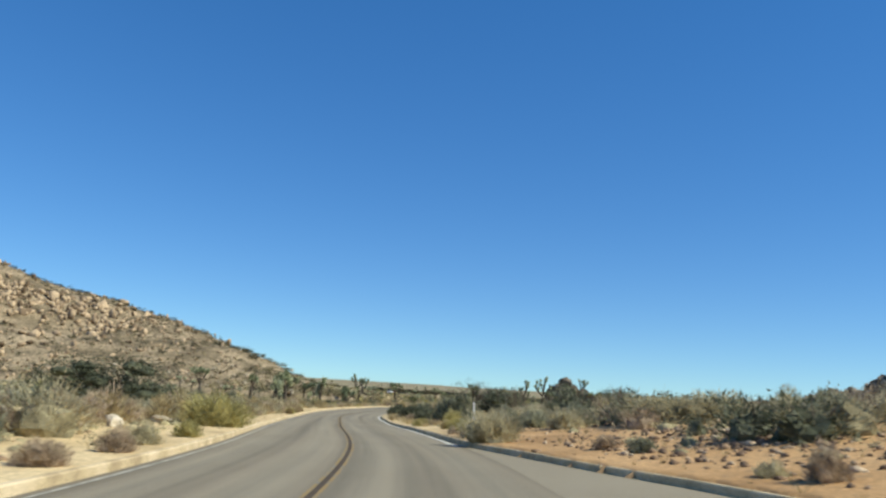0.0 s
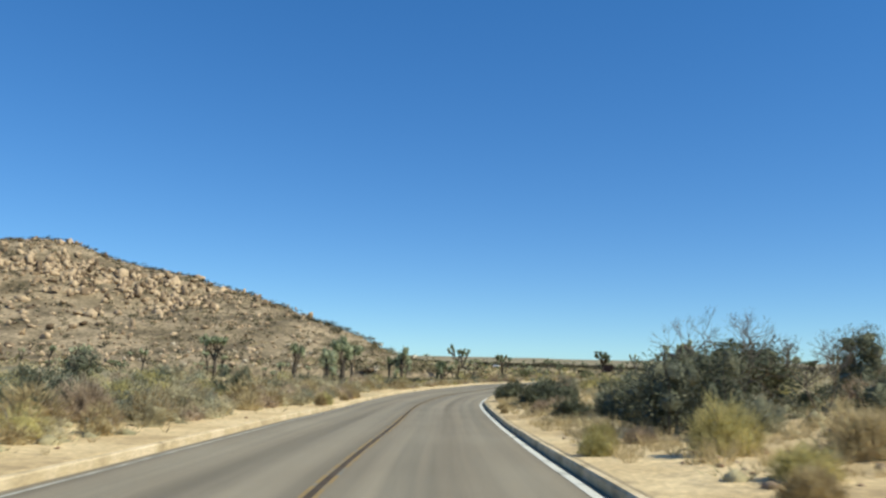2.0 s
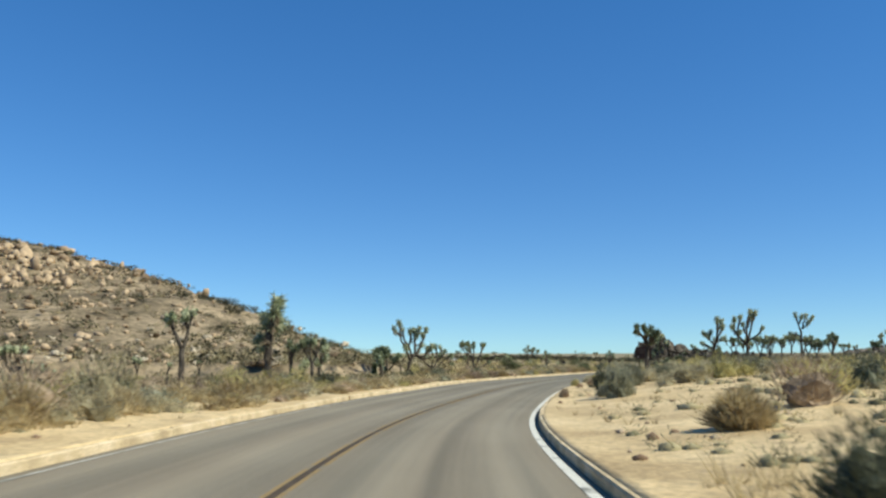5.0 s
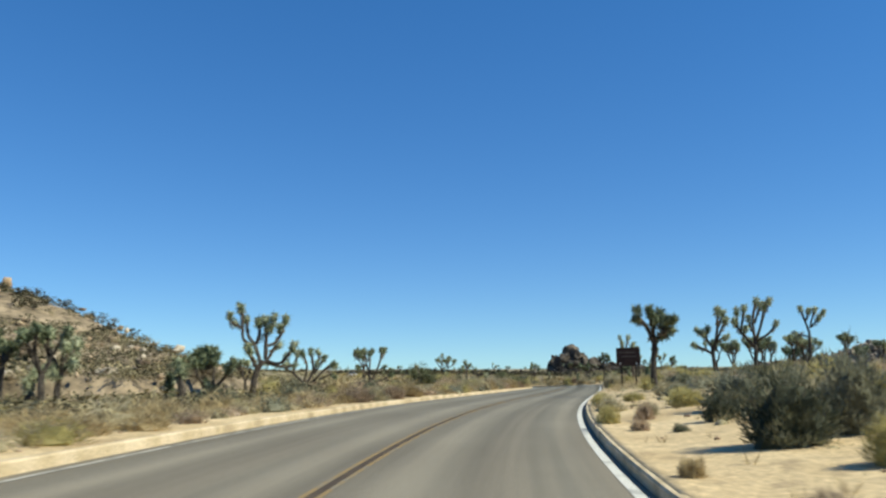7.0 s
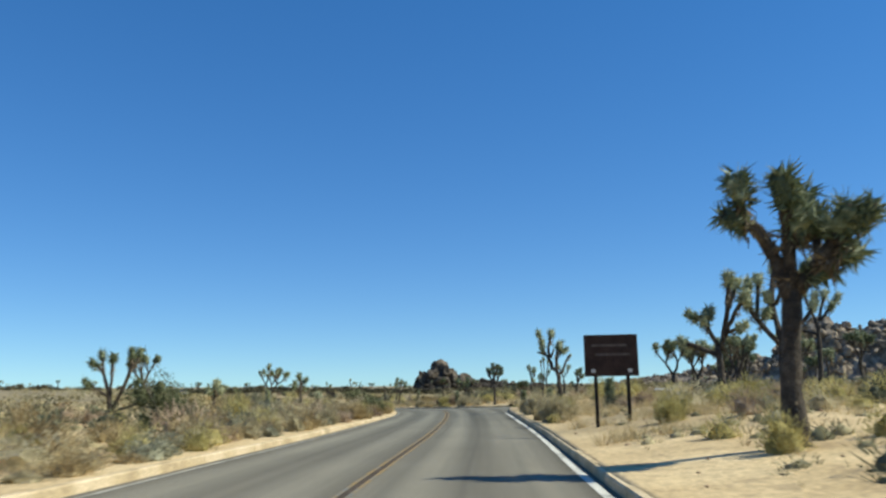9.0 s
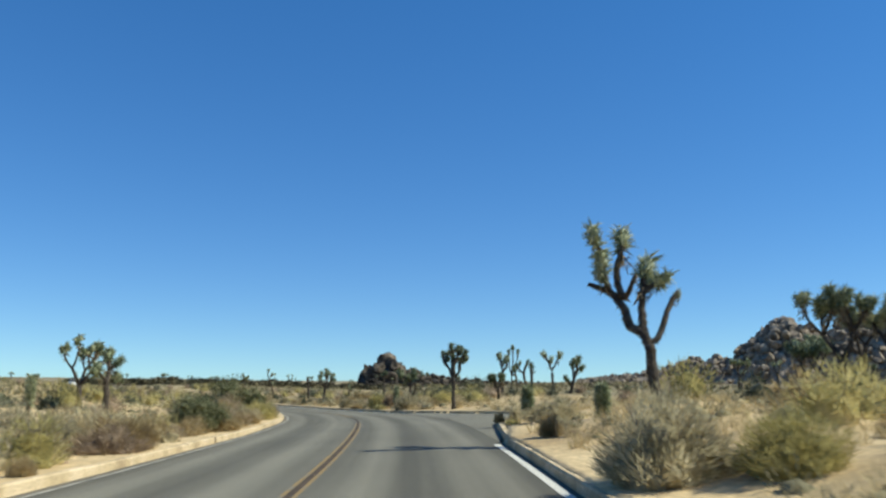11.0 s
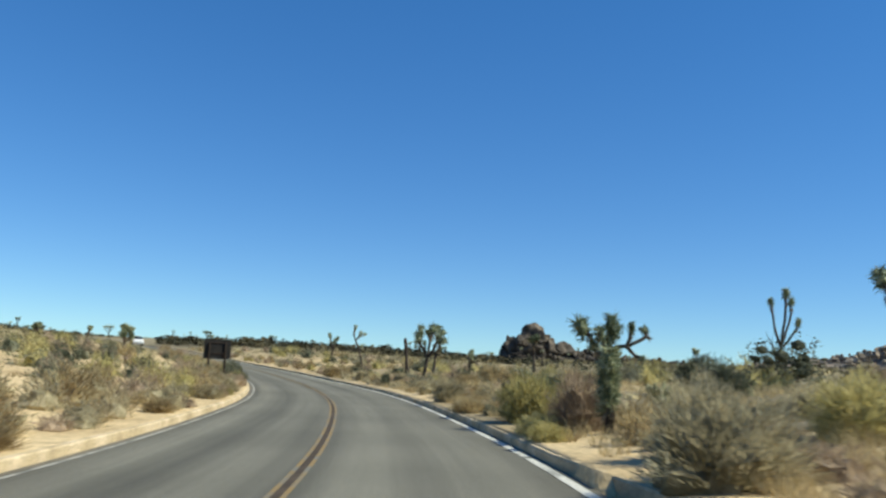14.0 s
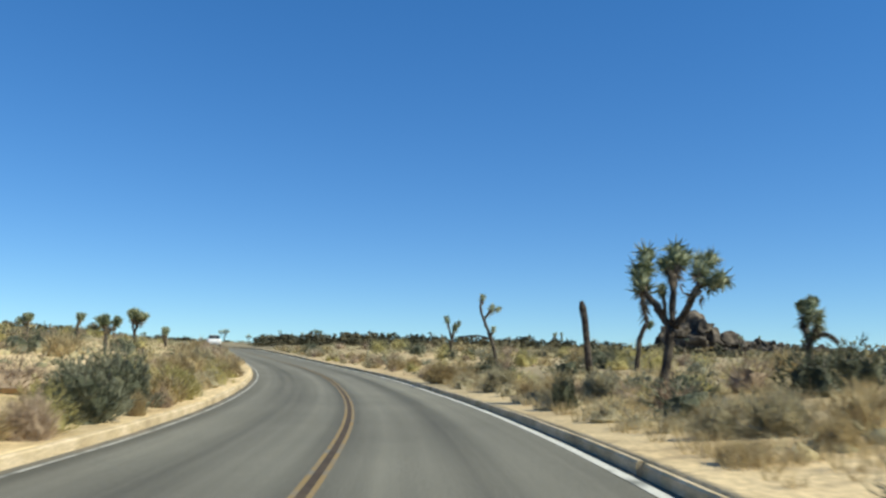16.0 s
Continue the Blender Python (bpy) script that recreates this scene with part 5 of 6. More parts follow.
    shaped_joshua("bent dark Joshua tree with several ragged heads", -21.2, 138.2, 22.2, [
        (0.14, 0, (0.00, -0.05), (0.03, 0.93), (0.17, 1.81)), (0.1, 0.9, (0.13, 1.57), (-0.39, 2.45), (-0.72, 3.15)), (0.1, 0.9, (0.17, 1.81), (0.25, 2.92)),
        (0.08, 0.9, (0.22, 1.69), (0.67, 2.15)), (0.08, 0.9, (0.11, 1.19), (-0.30, 1.81)), (0.07, 0.9, (0.28, 1.95), (0.76, 2.98))
    ])
    shaped_joshua("single-stemmed shaggy Joshua tree beside the road", -16.1, 138.41, 15.5, [
        (0.16, 0, (0, -0.05), (-0.06, 0.71), (-0.17, 1.53)), (0.15, 1.2, (-0.14, 1.41), (-0.2, 1.88))
    ])
    shaped_joshua("three-armed Joshua tree with upright heads", -17.08, 147.93, 13.6, [
        (0.13, 0, (0, -0.05), (-0.05, 0.92)), (0.09, 0.8, (-0.03, 0.39), (-0.81, 1.28), (-1.06, 2.24)), (0.09, 0.8, (-0.05, 0.86), (-0.03, 1.88), (-0.06, 2.87)),
        (0.09, 0.85, (0.02, 0.69), (0.63, 1.43), (0.99, 2.18)), (0.07, 0.8, (0.72, 1.52), (0.5, 1.88)), (0.07, 0.9, (-0.1, 0.69), (-0.52, 1.05))
    ])
    shaped_joshua("bent single-headed Joshua tree in the scrub", 0.2, 180.8, 20, [
        (0.09, 0, (0, -0.05), (0.2, 0.83), (0.28, 1.08)), (0.09, 0.7, (0.2, 0.83), (0.34, 1.37))
    ])
    shaped_joshua("round-headed Joshua tree at the edge of the scrub", -6.19, 195.14, 12.7, [
        (0.14, 0, (0, -0.05), (0.02, 1.1)), (0.1, 0.95, (-0.01, 0.9), (-0.54, 1.67)), (0.1, 0.95, (0.02, 1.1), (0.08, 2.07)), (0.09, 0.95, (0.03, 1.03), (0.64, 1.68)),
        (0.08, 0.9, (0.09, 1.42), (0.28, 2.2))
    ])
    shaped_joshua("tall slim dark Joshua trunk with one ragged head", 22.58, 207.69, -31.7, [
        (0.09, 0, (0, -0.05), (0.01, 1.17), (0.01, 2.1)), (0.09, 0.5, (0.01, 2.08), (-0.01, 2.44), (-0.04, 2.67))
    ])
    # spreading trees: x, y, top, forks, spread
    def spreading(x, y, top, n, sp, lab):
        h = top - gz(x, y)
        o = joshua_tree(lab + " Joshua tree with green leaf heads on sand", h, sp, n, round(abs(x) * 13 + y), 1.3 if lab == "shaggy" else 0.8, 110 if n < 3 else 85 if n < 4 else 52, fork_at=0.4 if n < 4 else 0.22)
        o.matrix_basis = pose(x, y, gz(x, y), 0, 0, 0)

    for x, y, top, n, sp, lab in ((-11.37, 293.23, 5.12, 3, 0.7, "crooked"), (-8.67, 283.95, 4.19, 2, 0.5, "small"), (-14.51, 291.71, 4.68, 1, 0.3, "narrow"), (-21.98, 298.34, 5.05, 2, 0.7, "small"), (-13.52, 303.15, 4.29, 2, 0.4, "narrow"), (28.63, 284.09, 5.71, 3, 0.4, "slender"), (-17.68, 148.24, 3.25, 3, 0.5, "shaggy"), (22.96, 214.75, 3.45, 2, 0.7, "crooked")):
        spreading(x, y, top, n, sp, lab)
    # the grove beside the side road
    rng = random.Random(77)
    for i, (x, y, h) in enumerate(((23.9, 184.4, 4.6), (25.2, 183.4, 4.4), (25.99, 180.03, 4.6), (27.96, 182.46, 4.6), (30.1, 181, 4.9), (32.68, 183.78, 4.6), (26.35, 186.13, 4.0), (35.16, 180.61, 4.9), (29.3, 186.6, 4.6), (31.5, 189.0, 4.5), (34.0, 186.0, 4.8))):
        o = joshua_tree("dense dark Joshua tree in a grove on sand", 0.85 * h, 0.6, 3, 500 + i, 0.85, 60, fork_at=0.35)
        o.matrix_basis = pose(x, y, gz(x, y), 0, 0, 0)
    for i, (x, y, h) in enumerate(((44.33, 211.35, 4.6), (48.17, 215, 5.0), (53.54, 211.09, 4.4), (60.32, 217.63, 5.2))):
        o = joshua_tree("distant Joshua tree beyond the side road", h, 0.6, 3, 520 + i, 1.2, 60, fork_at=0.4)
        o.matrix_basis = pose(x, y, gz(x, y), 0, 0, 0)
    # single-stemmed yuccas
    for x, y, h in ((14.2, 181.3, 0.95), (13.9, 185.6, 1.15), (17.8, 223.2, 1.75), (11.5, 165.8, 1.25), (24.2, 207.6, 0.85), (30.6, 211.8, 0.9), (30.2, 210.6, 1.2), (-2.52, 200.91, 1.9), (-16.8, 138.86, 1.6)):
        o = joshua_tree("young single-stemmed Joshua tree with a shaggy head", h, 0.3, 0, round(x * 3 + y), 1.15, 80, fork_at=0.72)
        o.matrix_basis = pose(x, y, gz(x, y), 0, 0, 0)
    # far ones, copies of a few
    kinds = [joshua_tree("distant Joshua tree on the desert plain", 4.0, 1.2 * s, n, 900 + i, 0.85, 30, fork_at=f) for i, (s, n, f) in enumerate(((0.5, 3, 0.4), (0.7, 2, 0.45), (0.4, 2, 0.5), (0.6, 3, 0.3), (0.3, 1, 0.55)))]
    spots = []
    while len(spots) < 105:
        y = rng.uniform(20, 520)
        side = 1 if rng.random() < 0.55 else -1
        x = float(centre(min(y, 420))) + side * (14 + 150 * rng.random() ** 1.6)
        if y < 140 and side > 0 and (x - float(centre(y)) < 30 or rng.random() < 0.5):
            continue
        if 186 < y < 210 and side > 0 or (float(hills(np.array(x), np.array(y))) > 4) or min(math.hypot(x - a, y - b) for a, b in spots + [(0, 0)]) < 6:
            continue
        if y > 225 and (side < 0 and y < 330 or x - float(centre(min(y, 420))) < 48 and y < 380):
            continue
        if y > 300 and abs(x - float(centre(min(y, 420)))) < 16:
            continue
        spots.append((x, y))
    for i in range(30):            # the belt of trees at the foot of the hill
        spots.append((-24 - 45 * rng.random(), 92 + 50 * rng.random()))
    for i, (x, y) in enumerate(spots):
        o = kinds[i] if i < len(kinds) else copy_thing(kinds[i % len(kinds)], Matrix())
        s = rng.uniform(0.6, 1.15) if i < len(spots) - 30 else rng.uniform(0.4, 0.7)
        o.matrix_basis = plant(o, x, y, rng.uniform(0, 360), s)


build_joshuas()


def build_snags():
    rng = random.Random(4)

    def snag(name, label, x, y, h, r, lean):
        g = Geo()
        pts = [(lean * h * t + rng.gauss(0, 0.02), rng.gauss(0, 0.02), h * t - 0.08) for t in (0, 0.25, 0.5, 0.75, 0.92, 1.0)]
        g.tube(pts, [r * 1.15, r, r * 0.92, r * 0.95, r * 1.05, r * 0.5], 8)
        o = tagged(part(name, g, BARK if name == "stump" else DEADWOOD, None, "", True), label, "dead trunk")
        o.matrix_basis = pose(x, y, gz(x, y))

    snag("snag", "leaning bare dead Joshua trunk with a broken top", 16.34, 272.49, 4.25 - gz(16.34, 272.49), 0.14, -0.11)
    snag("stump", "short dark weathered tree stump on sand", 18.0, 235.5, 0.8, 0.2, 0.04)
    # a fallen log
    g = Geo()
    g.tube([(0, 0, 0.12), (0.7, 0.2, 0.2), (1.4, 0.25, 0.14)], [0.13, 0.12, 0.07], 7)
    o = tagged(part("fallen_log", g, WOODGREY, None, "", True), "pale weathered fallen log among brush", "log")
    o.matrix_basis = pose(10.61, 147.34, gz(10.61, 147.34))


build_snags()


def build_rosette(x, y):
    rng, g = random.Random(12), Geo()
    for _ in range(110):
        a, lean = rng.uniform(0, 6.28), math.acos(1 - 0.95 * rng.random())
        way = Vector((math.cos(a) * math.sin(lean), math.sin(a) * math.sin(lean), math.cos(lean)))
        g.blade(Vector((0, 0, 0.06)) + 0.05 * way, way, rng.uniform(0.38, 0.66), 0.032, rng)
    o = tagged(part("yucca", g, YUCCA), "low spiky green yucca rosette beside a stump", "yucca")
    o.matrix_basis = pose(x, y, gz(x, y) - 0.04)


build_rosette(18.9, 236.2)


def bare_tree(x, y, height, seed):
    """A thin leafless tree of forking grey twigs."""
    rng = random.Random(seed)
    g = Geo()

    def grow(p, d, length, r, depth):
        q = Vector(p)
        pts, v = [tuple(q)], Vector(d)
        for _ in range(3):
            v = (v + Vector((rng.gauss(0, 0.22), rng.gauss(0, 0.22), rng.gauss(0.02, 0.14)))).normalized()
            q = q + v * length / 3
            pts.append(tuple(q))
        g.tube(pts, [r, r * 0.9, r * 0.8, r * 0.65], 4, False)
        for _ in range(0 if depth == 0 else 3):
            grow(tuple(q), v + Vector((rng.gauss(0, 0.6), rng.gauss(0, 0.6), rng.gauss(0.1, 0.3))), length * 0.68, r * 0.6, depth - 1)

    for i in range(3):
        grow((0, 0, -0.05), (rng.gauss(0, 0.28), rng.gauss(0, 0.28), 1), height * 0.4, 0.024, 4)
    ob = tagged(part("bare_shrub", g, TWIG), "tall leafless grey shrub with fine forking twigs", "shrub")
    ob.matrix_basis = pose(x, y, gz(x, y))


bare_tree(3.11, 44.79, 2.7, 1)
bare_tree(5.67, 46.61, 2.2, 2)
bare_tree(9.14, 47.86, 2.4, 3)


def build_verge_rocks():
    """Pale weathered boulders beside the road at the start, each its own."""
    rng = random.Random(15)
    for x, y, w, d, h in ((-7.9, 15.4, 1.1, 0.8, 0.5), (-8.6, 14.6, 0.9, 0.7, 0.45), (-7.2, 16.6, 0.6, 0.5, 0.35), (-9.4, 16.2, 1.3, 0.9, 0.6), (-7.0, 18.4, 0.7, 0.5, 0.4), (-7.5, 24.0, 0.9, 0.6, 0.35), (-6.9, 24.7, 0.5, 0.4, 0.25),
                          (9.6, 13.0, 0.4, 0.3, 0.22), (11.0, 18.5, 0.4, 0.35, 0.25), (17.6, 226.6, 0.5, 0.35, 0.2), (20.4, 221.3, 0.6, 0.45, 0.25)):
        g = Geo()
        g.from_bm(boulder(rng, 3, 9, 0.25), Matrix.Diagonal((w * 0.62, d * 0.62, h * 0.62, 1)))
        o = tagged(part("boulder", g, PALEROCK, None, "", False), "pale weathered granite boulder half sunk in sand", "boulder", "roadside boulders")
        o.matrix_basis = pose(x, y, gz(x, y) + 0.18 * h, 0, 0, rng.uniform(0, 360))


build_verge_rocks()


def cholla(x, y, height, seed):
    """A cholla cactus: a dark stem under crowded pale fuzzy joints."""
    rng = random.Random(seed)
    root = thing("cholla_cactus", "pale yellow fuzzy cholla cactus over a dark stem", "cactus", "cholla cacti")
    root.matrix_basis = pose(x, y, gz(x, y))
    stem, joints = Geo(), Geo()
    stem.tube([(0, 0, -0.05), (0.02, 0, height * 0.3), (0, 0.02, height * 0.55)], [0.07, 0.06, 0.05], 7)
    for _ in range(34):
        w, r = rng.uniform(0, 6.28), 0.42 * height * math.sqrt(rng.random())
        p = Vector((r * math.cos(w), r * math.sin(w), height * rng.uniform(0.3, 0.75)))
        d = Vector((math.cos(w) * rng.uniform(0.1, 0.9), math.sin(w) * rng.uniform(0.1, 0.9), 1)).normalized()
        n = rng.uniform(0.14, 0.24)
        joints.tube([tuple(p), tuple(p + d * n * 0.5), tuple(p + d * n)], [0.035, 0.045, 0.02], 6)
        for _ in range(26):
            q = p + d * n * rng.random()
            out = Vector((rng.gauss(0, 1), rng.gauss(0, 1), rng.gauss(0, 1))).normalized()
            joints.blade(q + out * 0.035, out, 0.035, 0.012, rng)
    part("stem", stem, DEADWOOD, root, "dark woody stem", True)
    part("joints", joints, CHOLLA, root, "crowded pale spiny joints")


cholla(19.7, 225.7, 0.7, 1)


# ---- signs, posts, rail, car ----
def road_sign(name, label, a, b, low, high, face, back):
    """A board on two posts between the feet a and b; its lettered side looks where face says."""
    a, b = Vector(a), Vector(b)
    w = (b - a).length
    root = thing(name, label, "road sign")
    foot = min(gz(*a), gz(*b))
    root.matrix_basis = pose(a.x, a.y, foot, 0, 0, math.degrees(math.atan2((b - a).y, (b - a).x)))
    lo, hi = low - foot, high - foot
    g = Geo()
    g.box((0, -0.03, lo), (w, 0.03, hi), 0.008)
    board = part("board", g, SIGNBACK if back else SIGNBROWN, root, "dark unlettered back of the board" if back else "dark brown painted board")
    for x in (w * 0.2, w * 0.8):
        p = Geo()
        y = -0.08 if back else 0.08
        p.box((x - 0.05, y - 0.045, -0.3), (x + 0.05, y + 0.045, hi - 0.12 if back else hi - 0.06), 0.008)
        part("post", p, RUST, root, "rust-brown square post")
    if back:
        for z in (hi - 0.16, lo + (hi - lo) * 0.28):
            g = Geo()
            g.box((w * 0.16, -0.075, z - 0.03), (w * 0.84, -0.033, z + 0.03), 0.005)
            part("batten", g, RUST, root)
    else:
        for i, (x0, x1, z) in enumerate(((0.14, 0.8, 0.74), (0.2, 0.86, 0.52))):
            g = Geo()
            g.box((w * x0, -0.036, lo + (hi - lo) * z - 0.035), (w * x1, -0.032, lo + (hi - lo) * z + 0.035))
            part("lettering_bar", g, OLDLETTER, board, "faded line of unreadable lettering")
        for x in (0.16, 0.84):
            g = Geo()
            g.box((w * x - 0.06, -0.036, lo + 0.1), (w * x + 0.06, -0.032, lo + 0.2))
            part("symbol", g, LETTER, board, "small pale symbol")


road_sign("brown_sign", "brown park sign board on two posts beside the road", (6.7, 156.15), (8.13, 155.7), 1.94, 3.11, -1, False)
road_sign("sign_back", "dark back of a sign board on two posts", (5.03, 250.73), (6.3, 251.11), 1.86, 2.83, 1, True)


def build_post():
    x, y = 2.87, 25.67
    root = thing("marker_post", "slim white plastic roadside marker post, slightly leaning", "post")
    root.matrix_basis = pose(x, y, gz(x, y), 0, -2.5, 10)
    h = 1.47 - gz(x, y)
    g = Geo()
    g.box((-0.03, -0.012, -0.2), (0.03, 0.012, h), 0.006)
    part("blade", g, POSTWHITE, root)
    g = Geo()
    g.box((-0.024, -0.017, h - 0.16), (0.024, -0.0125, h - 0.05))
    part("reflector", g, LETTER, root, "pale reflector strip")


build_post()


def build_rail():
    root = thing("log_rail", "low sun-bleached wooden rail before a grove", "fence")
    base = Vector((22.0, 183.4, gz(22.0, 183.4)))
    root.location = base
    way = Vector((0.966, -0.258, 0))
    for i in range(4):
        p = way * 1.9 * i
        z = gz(base.x + p.x, base.y + p.y) - base.z
        g = Geo()
        g.tube([(p.x, p.y, z - 0.2), (p.x, p.y, 0.42)], [0.07, 0.065], 8)
        part("post", g, WOODGREY, root)
        if i < 3:
            q = way * (1.9 * i + 1.86)
            g = Geo()
            g.tube([(p.x - 0.02, p.y - 0.09, 0.40), (q.x, q.y - 0.09, 0.39)], [0.05, 0.045], 8)
            part("rail", g, POSTWHITE, root, "pale bleached rail")


build_rail()


def build_car():
    x, y = float(centre(342)) - 1.9, 342.0
    root = thing("car", "small white car far along the road", "car")
    root.matrix_basis = pose(x, y, float(road_z(x, y)), 0, 0, 21)
    def loft(rows):
        """Cross sections of half width, bottom, top at stations along y."""
        g = Geo()
        n = 8
        for yy, w, lo, hi in rows:
            r = min(0.12, (hi - lo) / 3)
            g.v += [(-w, yy, lo + r), (-w, yy, hi - r), (-w + r, yy, hi), (w - r, yy, hi), (w, yy, hi - r), (w, yy, lo + r), (w - r, yy, lo), (-w + r, yy, lo)]
        for i in range(len(rows) - 1):
            for s in range(n):
                q = (s + 1) % n
                g.f.append((i * n + s, i * n + q, (i + 1) * n + q, (i + 1) * n + s))
        g.f.append(tuple(range(n - 1, -1, -1)))
        g.f.append(tuple((len(rows) - 1) * n + s for s in range(n)))
        return g
    body = part("body", loft([(-2.15, 0.7, 0.35, 0.8), (-2.05, 0.84, 0.28, 0.95), (-1.2, 0.88, 0.25, 0.98), (0.9, 0.88, 0.25, 1.0), (1.9, 0.85, 0.27, 1.02), (2.15, 0.72, 0.4, 0.95)]), CARWHITE, root, "white painted body", True)
    part("cabin", loft([(-1.15, 0.7, 0.95, 1.0), (-0.45, 0.66, 0.95, 1.44), (0.9, 0.66, 0.95, 1.46), (1.75, 0.7, 0.95, 1.02)]), CARGLASS, root, "dark glazed cabin", True)
    part("roof", loft([(-0.45, 0.62, 1.42, 1.47), (0.2, 0.63, 1.43, 1.49), (0.95, 0.62, 1.42, 1.475)]), CARWHITE, root)
    for sx in (-1, 1):
        for yy in (-1.35, 1.35):
            g = Geo()
            g.tube([(sx * 0.68, yy, 0.32), (sx * 0.7, yy, 0.32), (sx * 0.86, yy, 0.32), (sx * 0.89, yy, 0.32)], [0.28, 0.32, 0.32, 0.27], 18)
            wheel = part("wheel", g, RUBBER, root, "", True)
            g = Geo()
            g.tube([(sx * 0.86, yy, 0.32), (sx * 0.9, yy, 0.32)], [0.19, 0.17], 14)
            part("rim", g, POSTWHITE, wheel)
        g = Geo()
        g.box((sx * 0.62 - 0.12, -2.14, 0.66), (sx * 0.62 + 0.12, -2.06, 0.8), 0.02)
        part("tail_lamp", g, TAILRED, root)


build_car()


# ---- brush ----
def clear(x, y, r):
    c = float(centre(y))
    k = float(stretch(y))
    if abs(x - c) < (4.1 + r) * k and y < 420 or (y < 34 and 0 < x - c < float(curve_at(FLARE, y)) + 0.5 + r):
        return False
    return not (x > c and 178 < y < 221 and (x < float(extent(y)) + 0.7 + r or 194.1 - r < y < 207.1 + r))


def build_brush():
    stock = {k: [shrub(k, 60 + 10 * i + s) for s in range(4)] for i, k in enumerate(("grey", "dark", "gold", "straw", "brown", "tall", "sage"))}
    rich = {k: [shrub(k, 400 + 10 * i + s, True) for s in range(2)] for i, k in enumerate(list(stock) + ["creosote"])}
    used = {k: 0 for k in stock}
    rng = random.Random(2024)

    def put(kind, x, y, w, h):
        i = used[kind]
        o = copy_thing(stock[kind][i % 4], Matrix()) if i >= 4 else stock[kind][i]
        used[kind] = i + 1
        o["group"] = kind + " plants beside the road"
        o.matrix_basis = plant(o, x, y, rng.uniform(0, 360), w, w * rng.uniform(0.85, 1.15), h)

    shown = {k: 0 for k in rich}

    def stand(kind, x, y, w, h):
        i = shown[kind]
        o = copy_thing(rich[kind][i % 2], Matrix()) if i >= 2 else rich[kind][i]
        shown[kind] = i + 1
        o["group"] = kind + " plants beside the road"
        o.matrix_basis = plant(o, x, y, rng.uniform(0, 360), w, w * rng.uniform(0.85, 1.15), h)

    # those that stand out: kind, x, y, width, height
    placed = []
    placed += [("tall", -14.8, 37, 6.2, 2.6), ("gold", -5.9, 24.2, 2.25, 1.3), ("grey", -4.6, 14.1, 0.9, 0.6), ("gold", -4.7, 17.4, 0.85, 0.5), ("brown", -4.1, 8.7, 0.95, 0.48),
               ("brown", -4.2, 11.7, 0.74, 0.64), ("grey", 3.3, 22.4, 2.18, 1.16), ("sage", 6.6, 16.1, 0.82, 0.48), ("brown", 6, 17.5, 0.71, 0.43), ("grey", 7.7, 11, 0.68, 0.35),
               ("brown", 8.2, 10, 0.81, 0.77), ("grey", 10.1, 25.3, 4.66, 1.02), ("dark", 17.2, 60.8, 3.87, 1.72), ("grey", 30.4, 66.5, 4.2, 3.36), ("sage", 13, 20, 2.04, 1.02),
               ("tall", 2, 44.3, 2.03, 1.81), ("tall", 2.7, 42.7, 1.34, 1.96), ("sage", 3.5, 43.2, 1.06, 0.96), ("dark", -3, 74, 1.88, 1.21)]
    placed += [("tall", 15.1, 62, 3, 2.4), ("grey", 12.2, 28.2, 3.4, 1.3),
               ("grey", 13.2, 23.6, 3, 1.1), ("dark", 11.4, 26.5, 1.8, 0.9), ("sage", 9.4, 29.4, 2.2, 0.9)]
    placed += [("dark", -1, 62.9, 1.71, 1.33), ("dark", 0.1, 53.5, 1.57, 0.82), ("dark", 1.4, 53.3, 1.36, 0.74), ("gold", 0.5, 42.8, 0.76, 0.51), ("tall", 1.9, 46.5, 1.96, 1.43),
               ("brown", 1.2, 42.7, 0.79, 0.37), ("dark", -1.3, 62.7, 1.78, 1.14), ("dark", 0.1, 62.4, 1.04, 0.96), ("brown", -0.2, 61.8, 1.28, 0.57),
               ("gold", -0.8, 63.8, 0.5, 0.27), ("dark", -2.9, 73.3, 2.01, 1.16), ("grey", -1.9, 69.5, 0.91, 0.59), ("straw", -2.6, 62.5, 0.92, 0.38),
               ("straw", -2.4, 58.8, 0.41, 0.3), ("brown", -1, 58, 0.82, 0.59), ("straw", -11, 62.9, 0.62, 0.62), ("gold", -11.2, 64.2, 0.88, 0.72), ("straw", -11.8, 70, 0.57, 0.5)]
    placed += [("grey", -12.8, 70, 1.01, 0.65), ("dark", -18, 70.8, 1.47, 1.47), ("straw", -12.2, 72.9, 0.9, 0.68), ("grey", -12, 63.2, 0.98, 0.59),
               ("grey", -11.7, 61.6, 0.78, 0.61), ("dark", -2.7, 73.3, 0.98, 1.14), ("dark", -3.3, 75.7, 0.95, 0.91), ("dark", -3.9, 78.7, 0.93, 0.88),
               ("grey", -2.1, 70.9, 0.93, 0.55), ("straw", -1.9, 73.5, 0.64, 0.48), ("straw", -12.2, 73.5, 0.96, 0.61), ("brown", -12, 71.6, 0.75, 0.6),
               ("dark", -1.2, 115.2, 1.35, 1.25), ("gold", -1.2, 112.6, 0.85, 0.6), ("gold", -1.9, 109, 0.8, 0.72), ("sage", -2.2, 107.4, 0.7, 0.65),
               ("sage", -1.8, 105.9, 1.5, 1.5), ("brown", -3.7, 109.3, 0.45, 0.45), ("sage", 0.2, 116, 1.2, 1.5)]
